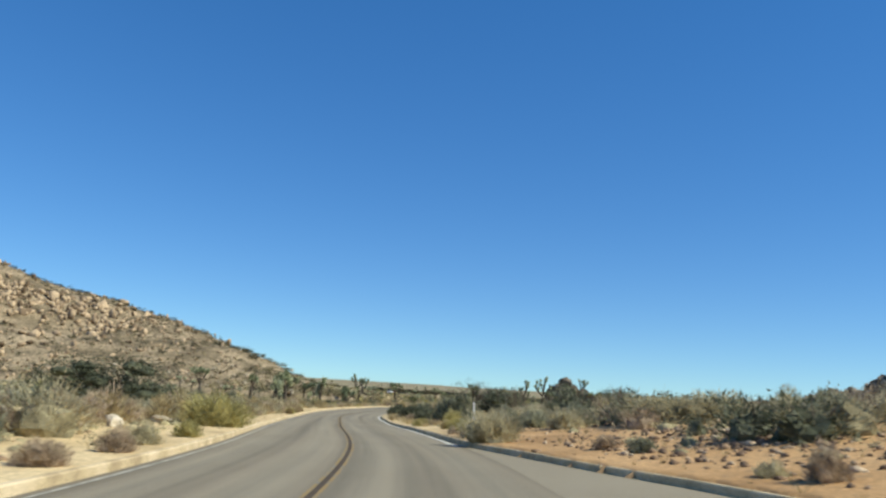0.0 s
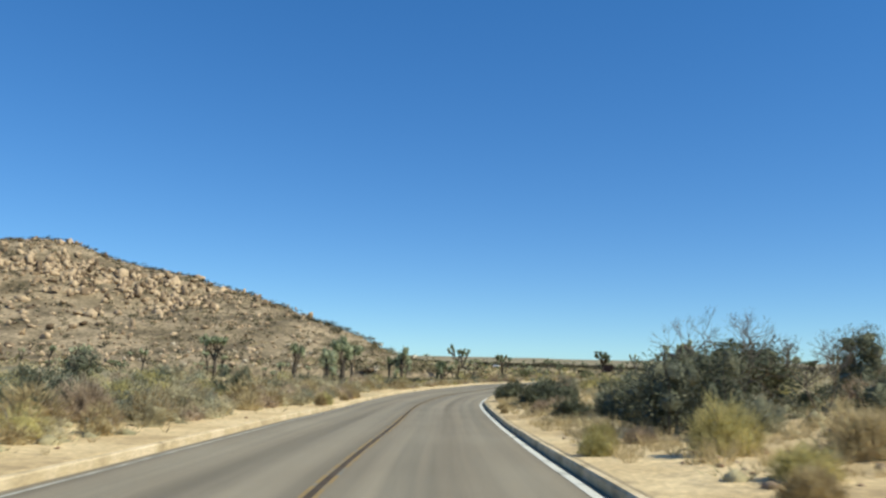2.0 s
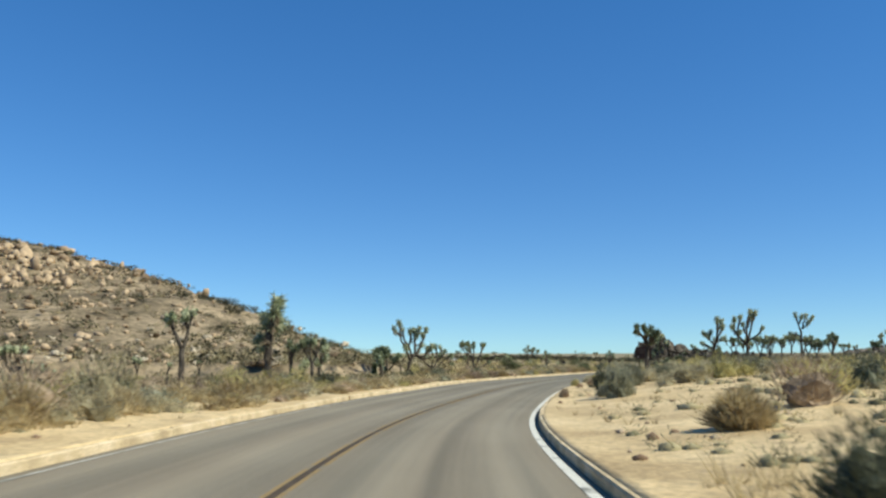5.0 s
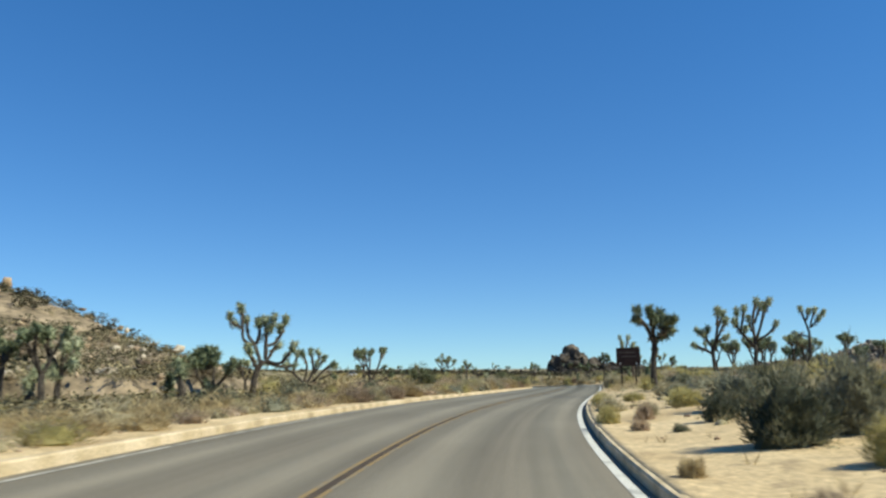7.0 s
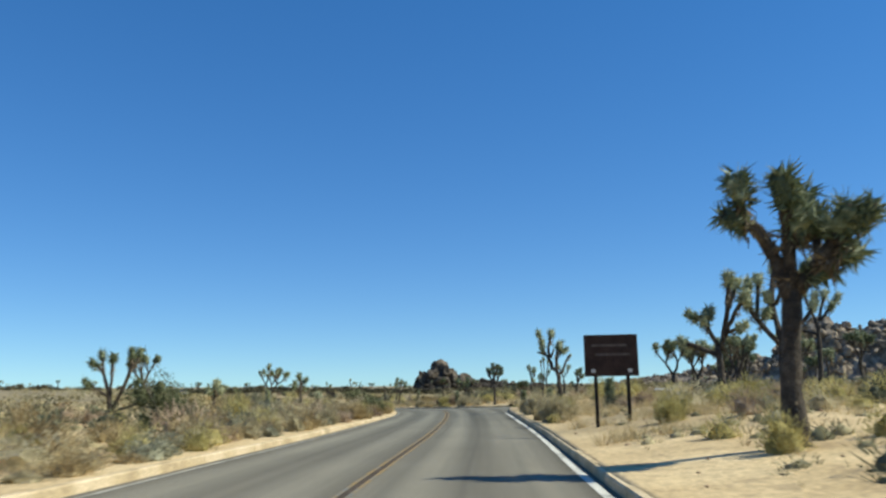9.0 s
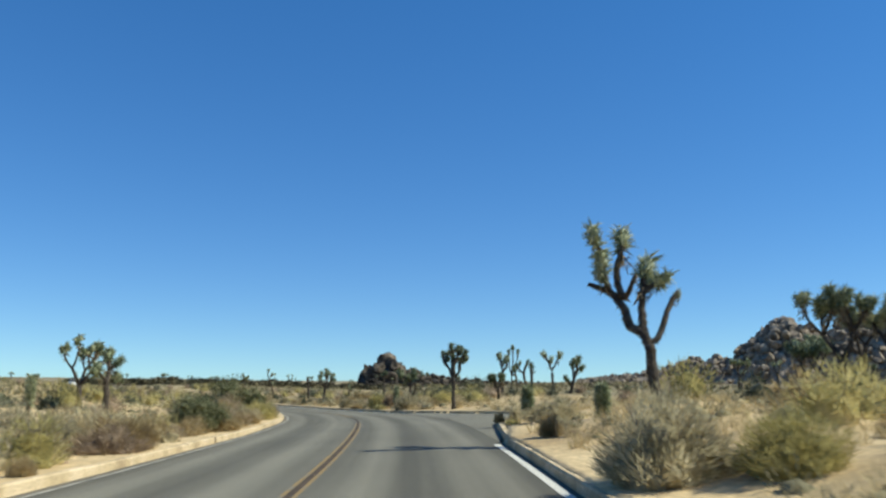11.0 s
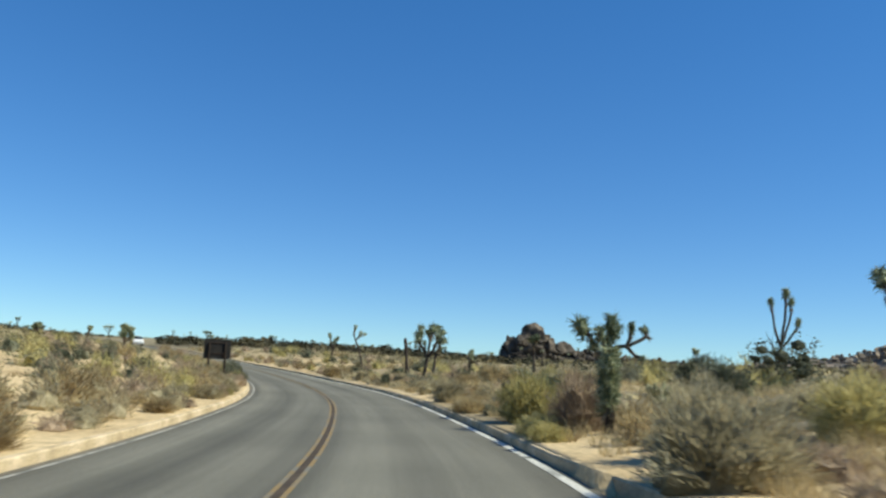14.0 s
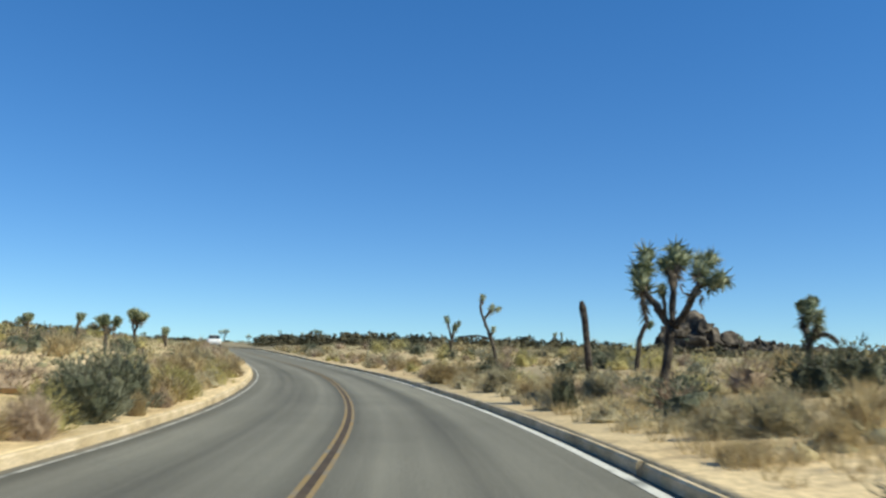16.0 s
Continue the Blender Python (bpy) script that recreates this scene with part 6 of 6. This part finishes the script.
    placed += [("sage", 1.2, 122.8, 1.9, 1.1), ("dark", -0.4, 120, 0.8, 0.65),
               ("gold", -2.2, 121.8, 0.6, 0.5), ("brown", -1.2, 122.4, 0.55, 0.55), ("brown", -2.1, 119.6, 0.42, 0.3), ("dark", -1.6, 118.7, 0.38, 0.2),
               ("grey", 1.6, 119.5, 1.9, 0.9), ("sage", 3.2, 117.5, 2.0, 1.0), ("grey", 2.6, 113.5, 1.8, 0.9), ("sage", 3.8, 126, 1.7, 0.85), ("grey", 5.2, 122, 2.0, 0.9)]
    placed += [("straw", -3.4, 112.9, 0.35, 0.29), ("gold", 1.1, 126.3, 1.03, 0.6), ("sage", 2.9, 132.5, 1.09, 0.66),
               ("grey", -0.7, 123.7, 0.51, 0.38), ("gold", 0.1, 132.2, 0.86, 0.5), ("gold", 1.5, 133, 0.67, 0.36), ("gold", -0.2, 131, 0.66, 0.43),
               ("gold", 1.3, 132.8, 0.72, 0.36), ("grey", -0.9, 127, 0.99, 0.56), ("gold", 2.2, 130, 0.92, 0.52), ("grey", 3, 133.8, 1.24, 0.62), ("dark", 6.2, 142, 1.45, 0.81),
               ("brown", -8.5, 132.9, 1.3, 0.69), ("grey", -7.9, 134.8, 1.01, 0.69), ("brown", -7.3, 136.8, 1.04, 0.67), ("straw", -6.6, 140.7, 1.28, 0.64)]
    placed += [("brown", -9.2, 132.8, 0.78, 0.52), ("creosote", -5.6, 163.7, 2.14, 2.2), ("grey", 8.1, 162.7, 1.63, 1.09), ("gold", 7.7, 161.8, 0.58, 0.38),
               ("grey", 10.3, 171.6, 1.83, 1.17), ("straw", 8.1, 164.8, 0.51, 0.43), ("grey", 0.1, 167.1, 1.1, 0.8), ("straw", 1.9, 174, 1.46, 0.96),
               ("brown", 0.8, 168.7, 1.06, 0.58), ("straw", 3.4, 180.9, 1.45, 0.82), ("grey", 10, 171.3, 1.35, 1.09), ("gold", 11.1, 170.5, 1.21, 0.78),
               ("dark", 4.6, 190.7, 1.77, 1.27), ("straw", 2.7, 175.6, 0.46, 0.35), ("grey", 1.9, 181, 1.42, 0.87), ("brown", 3.2, 180.1, 1.59, 0.69),
               ("straw", 11.8, 178.8, 0.68, 0.57), ("grey", 13.9, 183.5, 1.89, 0.73)]
    placed += [("creosote", 4.6, 190, 1.9, 1.3), ("straw", 5.4, 190.4, 1.15, 0.57), ("grey", 6, 197.4, 1.56, 0.78), ("gold", 6.9, 202.2, 1.66, 1.04),
               ("straw", 13.1, 185.8, 0.41, 0.35), ("grey", 13.3, 185.1, 0.49, 0.54), ("gold", 12.9, 184.1, 0.47, 0.18), ("gold", 7.1, 202.6, 1.44, 0.88),
               ("straw", 6.3, 196, 1.14, 0.57), ("creosote", 6.2, 214.6, 3.3, 2.4), ("grey", 17.1, 216.8, 1.7, 1.12), ("gold", 16.6, 222.6, 0.95, 0.4), ("gold", 20.4, 219.6, 1.9, 1.1),
               ("dark", 26.3, 239.8, 2.45, 1.41), ("grey", 8.3, 216.4, 1.11, 0.56), ("brown", 8.2, 213.1, 0.87, 0.47), ("straw", 8.4, 220, 1.13, 0.5),
               ("grey", 17.8, 218.9, 1.3, 1.2), ("dark", 23.4, 231.2, 2.1, 1.3)]
    placed += [("brown", 17.6, 224.7, 0.6, 0.74), ("dark", 26.4, 238.9, 1.9, 1.06), ("grey", 21, 222.2, 1.22, 0.85), ("gold", 16.8, 224.1, 1.25, 0.47),
               ("gold", 17.3, 227.6, 1.9, 1.35), ("brown", 17.6, 224.2, 1.35, 1.25), ("straw", 16.4, 232.4, 1.3, 0.53), ("dark", 16.85, 230.8, 0.7, 0.36), ("straw", 7.7, 237.7, 1.66, 0.55),
               ("straw", 8.4, 229.2, 0.98, 0.45), ("brown", 8.3, 231.8, 0.9, 0.45), ("grey", 16.5, 239.7, 1.55, 1.08), ("gold", 7.8, 241.2, 0.94, 0.37),
               ("grey", 7.5, 244.3, 1.05, 0.81), ("dark", 5.5, 256.7, 1.93, 1.42), ("brown", 8, 238.8, 0.89, 0.54), ("grey", 8, 237.4, 1.16, 0.56),
               ("straw", 16.6, 235.5, 0.79, 0.5), ("grey", 17.9, 240.3, 1.14, 0.62)]
    placed += [("gold", 17.3, 231.6, 0.59, 0.16), ("dark", 6.1, 254.1, 1.39, 1.15), ("gold", 4.9, 260.6, 1.61, 0.97), ("straw", 6.3, 255.8, 0.41, 0.54),
               ("brown", 5.8, 258, 0.53, 0.53), ("brown", 6.8, 251.5, 0.76, 0.69), ("dark", 14.4, 259.3, 0.73, 0.92), ("grey", 15.4, 261.6, 1.1, 0.82),
               ("grey", 15.9, 252.1, 0.79, 0.59), ("grey", 16.6, 251.9, 0.91, 0.7), ("straw", 15.6, 249.8, 0.63, 0.31), ("grey", 12.9, 268.4, 1.66, 0.92),
               ("straw", 10.4, 275.8, 1.66, 1.06), ("straw", 16.7, 250.3, 0.72, 0.42), ("grey", 16.9, 239.9, 0.41, 0.83), ("straw", 16.3, 240.8, 0.36, 0.31)]
    placed += [("gold", 2.4, 31.8, 1.3, 0.65), ("gold", 0.3, 40.4, 0.7, 0.45), ("grey", 3.2, 43.8, 1.2, 0.86), ("brown", 2.1, 28.5, 0.45, 0.4), ("brown", 3.0, 28.9, 0.42, 0.36), ("grey", 4.0, 30.5, 1.1, 0.85),
               ("sage", 4.2, 27.8, 1.3, 1.15), ("grey", 4.0, 34.2, 1.35, 0.9), ("dark", -0.6, 66, 3.4, 1.1), ("dark", 1.9, 51.2, 2.3, 1.4), ("tall", 5.6, 53, 4.4, 2.3), ("tall", 10.3, 57, 2.8, 2.7),
               ("sage", 5.6, 31.6, 1.6, 0.95), ("grey", 6.2, 35.5, 1.8, 1.0), ("grey", 5.4, 38.2, 1.6, 0.9), ("sage", 7.6, 33.0, 1.8, 1.0), ("grey", 6.4, 28.4, 1.5, 0.9), ("dark", 7.6, 40.5, 2.0, 1.2),
               ("gold", 2.4, 36.4, 0.8, 0.5), ("straw", 1.9, 34.4, 0.7, 0.5)]
    for kind, x, y, w, h in placed:
        stand(kind, x, y, w, h)
    # closer stands of rounded shrubs: span of y, side, nearest and farthest from the kerb, number, kinds
    for lo, hi, side, near, far, count, kinds in ((112, 142, 1, 4.5, 15, 46, ("sage", "grey", "grey", "gold", "sage")), (22, 76, -1, 4.5, 15, 60, ("sage", "dark", "grey", "dark", "sage")),
                                                  (242, 330, 1, 1.5, 15, 90, ("grey", "gold", "grey", "dark", "sage", "straw")), (36, 72, 1, 4, 16, 34, ("dark", "sage", "grey", "dark")),
                                                  (152, 190, -1, 1.2, 12, 40, ("straw", "grey", "sage", "gold")), (152, 178, 1, 4, 14, 34, ("grey", "straw", "sage", "gold"))):
        for _ in range(count):
            y = rng.uniform(lo, hi)
            x = float(centre(y)) + side * (EDGE + rng.uniform(near, far)) * float(stretch(y))
            w = rng.uniform(0.8, 1.8)
            if clear(x, y, 0.4 * w) and not any(math.hypot(x - p[1], y - p[2]) < 0.4 * (p[3] + w) for p in placed):
                put(rng.choice(kinds), x, y, w, w * rng.uniform(0.45, 0.7))
    # a close belt of brush behind the kerb
    for row, step, near, far, size in ((0, 0.9, 1.7, 2.6, 0.9), (1, 1.5, 3.0, 4.6, 1.35)):
        y = 36.0 if row == 0 else 8.0
        while y < 300:
            y += step * rng.uniform(0.6, 1.4)
            x = float(centre(y)) - (EDGE + rng.uniform(near, far) - (1.0 if y > 92 else 0.2)) * float(stretch(y))
            w = size * rng.uniform(0.7, 1.4)
            if any(math.hypot(x - p[1], y - p[2]) < 0.4 * (p[3] + w) for p in placed):
                continue
            put(rng.choices(("grey", "gold", "straw", "brown", "sage"), (0.34, 0.06, 0.25, 0.13, 0.22) if y < 95 else (0.36, 0.06, 0.40, 0.13, 0.05))[0], x, y, w, w * rng.uniform(0.5, 0.75) * (0.65 if 92 < y < 150 else 1))
    y = 210.0
    while y < 335:
        y += rng.uniform(0.4, 1.0)
        x = float(centre(y)) + (EDGE + rng.uniform(0.7, 3.2)) * float(stretch(y))
        w = rng.uniform(0.6, 1.3)
        if not clear(x, y, 0.3 * w) or math.hypot(x - 17.7, y - 234.6) < 1.4 or any(math.hypot(x - p[1], y - p[2]) < 0.4 * (p[3] + w) for p in placed):
            continue
        put(rng.choices(("grey", "gold", "straw", "brown"), (0.4, 0.12, 0.33, 0.15))[0], x, y, w, w * rng.uniform(0.45, 0.75))
    for _ in range(46):            # on top of the cut bank
        y = rng.uniform(9, 42)
        x = float(centre(y)) + float(curve_at(FLARE, y)) + rng.uniform(5.0, 14)
        w = rng.uniform(1.4, 2.6)
        put(rng.choice(("grey", "grey", "brown", "grey", "dark")), x, y, w, w * rng.uniform(0.45, 0.6))
    mixes = {"left": (0.40, 0.12, 0.10, 0.28, 0.10), "right": (0.38, 0.12, 0.13, 0.26, 0.11)}
    names = list(stock)[:5]
    for k, y0, wide in (("tall", 0, 3.0), ("sage", 9, 1.4)):
        for s, o in enumerate(stock[k]):
            put(k, (-30, 28, 33, -27)[s], (60, 236, 150, 70)[s] + y0, wide, wide * 0.65)
    tries = 0
    while tries < 2000:
        tries += 1
        y = rng.uniform(2, 330)
        side = -1 if rng.random() < 0.48 else 1
        d = 1.1 + 15 * rng.random() ** 1.1
        x = float(centre(y)) + side * (EDGE + d) * float(stretch(y))
        kind = rng.choices(names, mixes["left" if side < 0 else "right"])[0]
        if kind in ("dark",) and d < 3:
            continue
        if used[kind] >= 255:
            continue
        w = {"grey": 1.0, "dark": 1.35, "gold": 1.1, "straw": 1.0, "brown": 0.9}[kind] * rng.uniform(0.7, 1.8)
        if d < 3:
            w *= 0.7
        bare = 0.5 + 0.5 * noise.noise(Vector((x * 0.13, y * 0.07, 1.0)))
        if not clear(x, y, w * 0.45) or (side > 0 and d < 7 and bare < 0.5) or (side > 0 and 98 < y < 136 and d < 5.5) or (side > 0 and y < 34 and (d < 5 or kind in ("gold", "straw"))):
            continue
        if 16 < x < 21 and 203 < y < 213 or 15.5 < x < 21 and 240 < y < 256:
            kind, w = "straw", 0.75 * w
        if kind == "dark":
            w = min(w, 1.6)
        if math.hypot(x - 17.7, y - 234.6) < 1.8 + w * 0.4 or any(math.hypot(x - p[1], y - p[2]) < 0.5 * (p[3] + w) for p in placed):
            continue
        if d < 5 and shown[kind] >= (14 if kind == "dark" else 34):
            w = min(w, 0.9)
        close = d < 5 and shown[kind] < (14 if kind == "dark" else 34)
        (stand if close else put)(kind, x, y, w, w * rng.uniform(0.55, 0.8))


build_brush()


def build_scrub():
    rng = random.Random(31)
    puffs = [puff_arrays(random.Random(70 + i), 24, 0.75, 0.08, 0.155) for i in range(6)]
    far = []
    while len(far) < 6600:
        y = rng.uniform(-10, 560)
        d = 19 + 225 * rng.random() ** 2.0
        side = -1 if rng.random() < 0.5 else 1
        x = float(centre(min(y, 420))) + side * d
        if float(hills(np.array(x), np.array(y))) > 2.0 or (x > float(centre(min(y, 420))) and 193.4 < y < 207.6 and x < 86):
            continue
        s = rng.uniform(0.6, 1.5) * (1 + d / 160)
        far.append((x, y, 0.0, s * 1.25, s * 1.25, s * rng.uniform(0.6, 0.95), rng.uniform(0, 6.28), rng.randrange(6)))
    z = ground_z(np.array([p[0] for p in far]), np.array([p[1] for p in far]))
    far = [(p[0], p[1], zz - 0.05, *p[3:]) for p, zz in zip(far, z)]
    scatter("desert_scrub", "olive and straw desert scrub covering the plain", "scrub", SCRUB, puffs, far)
    belt = []
    thick = [puff_arrays(random.Random(270 + i), 75, 0.8, 0.1, 0.2) for i in range(6)]
    while len(belt) < 1200:
        y = rng.uniform(330, 500)
        x = rng.uniform(-170, 150)
        if abs(x - float(centre(min(y, 420)))) < 14 or float(hills(np.array(x), np.array(y))) > 2.0 or noise.noise(Vector((x * 0.03, y * 0.03, 2.0))) < -0.25:
            continue
        s = rng.uniform(1.0, 2.4) if x < 20 else rng.uniform(0.7, 1.5)
        belt.append((x, y, gz(x, y) - 0.1, s * 1.3, s * 1.3, s * rng.uniform(0.7, 1.0), rng.uniform(0, 6.28), rng.randrange(6)))
    while len(belt) < 1480:
        y = rng.uniform(338, 385)
        x = float(centre(y)) + 7 + 62 * rng.random()
        s = rng.uniform(1.2, 2.8)
        belt.append((x, y, gz(x, y) - 0.1, s * 1.3, s * 1.3, s * rng.uniform(0.7, 1.0), rng.uniform(0, 6.28), rng.randrange(6)))
    scatter("far_shrubs", "dark olive shrubs in a belt along the horizon", "shrubs", HILLBUSH, thick, belt)
    near = []
    fine = [tuft_arrays(random.Random(170 + i), 46) for i in range(6)]
    while len(near) < 6600:
        y = rng.uniform(-5, 340)
        d = 1.3 + 28 * rng.random() ** 1.3
        side = -1 if rng.random() < 0.5 else 1
        x = float(centre(y)) + side * (EDGE + d) * float(stretch(y))
        thin = 0.5 + 0.5 * noise.noise(Vector((x * 0.11, y * 0.06, 9.0)))
        if not clear(x, y, 0.4) or float(hills(np.array(x), np.array(y))) > 1.5 or rng.random() > thin * (3.4 if y > 150 else 2.6 if side < 0 else 1.9) - (0.2 if side > 0 and d < 6 and y < 150 else 0) or (side > 0 and 98 < y < 136 and d < 6 and rng.random() < 0.8) or (side > 0 and y < 34 and d < 4):
            continue
        s = rng.uniform(0.55, 1.25) * (0.7 if d < 3 or side < 0 and 95 < y < 150 else 1)
        near.append((x, y, 0.0, s * 1.25, s * 1.25, s * rng.uniform(0.5, 0.8), rng.uniform(0, 6.28), rng.randrange(6)))
    z = ground_z(np.array([p[0] for p in near]), np.array([p[1] for p in near]))
    near = [(p[0], p[1], zz - 0.04, *p[3:]) for p, zz in zip(near, z)]
    scatter("low_brush", "low straw and olive brush filling the ground between shrubs", "scrub", LOWBRUSH, fine, near)
    # dry tufts and seedlings between the shrubs
    tufts = []
    for i in range(4):
        r2, g = random.Random(90 + i), Geo()
        for _ in range(18):
            a = r2.uniform(0, 6.28)
            g.blade((0.1 * math.cos(a), 0.1 * math.sin(a), 0), (math.cos(a) * r2.uniform(0.2, 0.9), math.sin(a) * r2.uniform(0.2, 0.9), 1), r2.uniform(0.5, 1.0), 0.028, r2)
        tufts.append((np.array(g.v), np.array(g.f)))
    small = []
    while len(small) < 4200:
        y = rng.uniform(0, 330)
        side = -1 if rng.random() < 0.5 else 1
        d = 0.5 + 14 * rng.random() ** 1.2
        x = float(centre(y)) + side * (EDGE + d) * float(stretch(y))
        thin = 0.5 + 0.5 * noise.noise(Vector((x * 0.2, y * 0.1, 5.0)))
        if not clear(x, y, 0.0) or rng.random() > thin * 1.2 or (d < 2.0 and rng.random() < 0.75):
            continue
        s = rng.uniform(0.12, 0.38)
        small.append((x, y, 0.0, s, s, s, rng.uniform(0, 6.28), rng.randrange(4)))
    z = ground_z(np.array([p[0] for p in small]), np.array([p[1] for p in small]))
    small = [(p[0], p[1], zz - 0.01, *p[3:]) for p, zz in zip(small, z)]
    scatter("grass_tufts", "thin straw-coloured grass tufts on the sand", "grass", STRAW, tufts, small)
    # fine dry grass behind the far kerb
    blades = []
    for i in range(4):
        r2, g = random.Random(190 + i), Geo()
        for _ in range(34):
            a, r = r2.uniform(0, 6.28), 0.25 * math.sqrt(r2.random())
            g.blade((r * math.cos(a), r * math.sin(a), 0), (math.cos(a) * r2.uniform(0.0, 0.6), math.sin(a) * r2.uniform(0.0, 0.6), 1), r2.uniform(0.5, 1.0), 0.022, r2)
        blades.append((np.array(g.v), np.array(g.f)))
    grass = []
    while len(grass) < 4600:
        lo, hi, side = rng.choice(((206, 275, 1), (206, 275, 1), (150, 191, 1), (52, 100, -1), (36, 82, 1), (118, 150, -1)))
        y = rng.uniform(lo, hi)
        d = 0.7 + 10 * rng.random() ** 1.2
        x = (max(float(extent(y)), float(centre(y)) + EDGE) + d) if side > 0 else float(centre(y)) - EDGE - 0.8 - d
        if not clear(x, y, 0.0) or noise.noise(Vector((x * 0.35, y * 0.25, 3.0))) < -0.15:
            continue
        s = rng.uniform(0.22, 0.5)
        grass.append((x, y, gz(x, y) - 0.01, s * 1.3, s * 1.3, s, rng.uniform(0, 6.28), rng.randrange(4)))
    scatter("dry_meadow", "fine pale straw grass growing over the sandy verge", "grass", STRAW, blades, grass)
    # stones on the cut bank and along the verges
    kinds = [boulder_arrays(random.Random(50 + i), 1, 6, 0.25) for i in range(6)]
    stones = []
    while len(stones) < 2600:
        if rng.random() < 0.35:
            y = rng.choice((rng.uniform(4, 40), rng.gauss(15, 4)))
            x = float(centre(y)) + float(curve_at(FLARE, y)) + 1.4 + 7 * rng.random()
            s = 0.045 * rng.paretovariate(1.9)
        else:
            y = rng.uniform(0, 320)
            side = -1 if rng.random() < 0.5 else 1
            x = float(centre(y)) + side * (EDGE + 0.5 + 12 * rng.random()) * float(stretch(y))
            s = 0.03 * rng.paretovariate(1.8)
        if not clear(x, y, 0.0):
            continue
        s = min(s, 0.13)
        stones.append((x, y, 0.0, s * rng.uniform(0.8, 1.5), s, s * rng.uniform(0.5, 0.9), rng.uniform(0, 6.28), rng.randrange(6)))
    for x, y, n in ((8.8, 20.0, 60), (9.4, 15.8, 90), (10.6, 17.6, 60), (6.6, 18.6, 24), (3.4, 28.2, 40)):          # heaps of rubble
        for _ in range(n):
            s = 0.05 + 0.11 * rng.random() ** 2
            stones.append((x + rng.gauss(0, 0.8), y + rng.gauss(0, 0.9), 0.0, s * rng.uniform(0.8, 1.7), s, s * rng.uniform(0.5, 0.9), rng.uniform(0, 6.28), rng.randrange(6)))
    z = ground_z(np.array([p[0] for p in stones]), np.array([p[1] for p in stones]))
    stones = [(p[0], p[1], zz + 0.1 * p[5], *p[3:]) for p, zz in zip(stones, z)]
    scatter("loose_stones", "reddish and tan stones lying on the sandy bank", "stones", STONE, kinds, stones)


build_scrub()


# ---- kerbs, piece by piece ----
def build_kerbs():
    L = 3.0
    g = Geo()
    h, w = 0.15, 0.16
    sec = [(0, -0.25), (0.012, h - 0.025), (0.035, h), (w - 0.02, h), (w, h - 0.02), (w, -0.25)]     # from the road's side outwards
    n = len(sec)
    for y in (0.004, L - 0.004):
        g.v += [(x, y, z) for x, z in sec]
    g.f += [(s, (s + 1) % n, n + (s + 1) % n, n + s) for s in range(n)]
    g.f += [tuple(range(n - 1, -1, -1)), tuple(range(n, 2 * n))]
    me = g.mesh("kerb_stone", CONCRETE)
    rng = random.Random(6)
    for name, line, flip in (("kerb_left", KERB_LEFT, True), ("kerb_right_near", KERB_NEAR, False), ("kerb_right_far", KERB_FAR, False)):
        root = tagged(new(name), "weathered tan concrete kerb along the asphalt", "kerb", kind="structure")
        q = fine_line(line, L)
        q = q[(q[:, 1] > -8) & (q[:, 1] < 345) & (q[:, 0] < 60)]
        for a, b in zip(q[:-1], q[1:]):
            d = b - a
            if np.hypot(*d) > L + 0.1 or np.hypot(*d) < 2.0:
                continue
            za, zb = float(road_z(*a)), float(road_z(*b))
            o = new("kerb_stone", me)
            o.parent = root
            turn = math.atan2(-d[0], d[1])
            m = Matrix.LocRotScale((a[0], a[1], za), Euler((math.atan2(zb - za, L), 0, turn)), None)
            s = np.hypot(*d) / L * (0.93 if rng.random() < 0.06 else 1.0)      # here and there a gap
            o.matrix_basis = m @ Matrix.Diagonal((-1 if flip else 1, s, 1 + rng.uniform(-0.05, 0.05), 1))


build_kerbs()
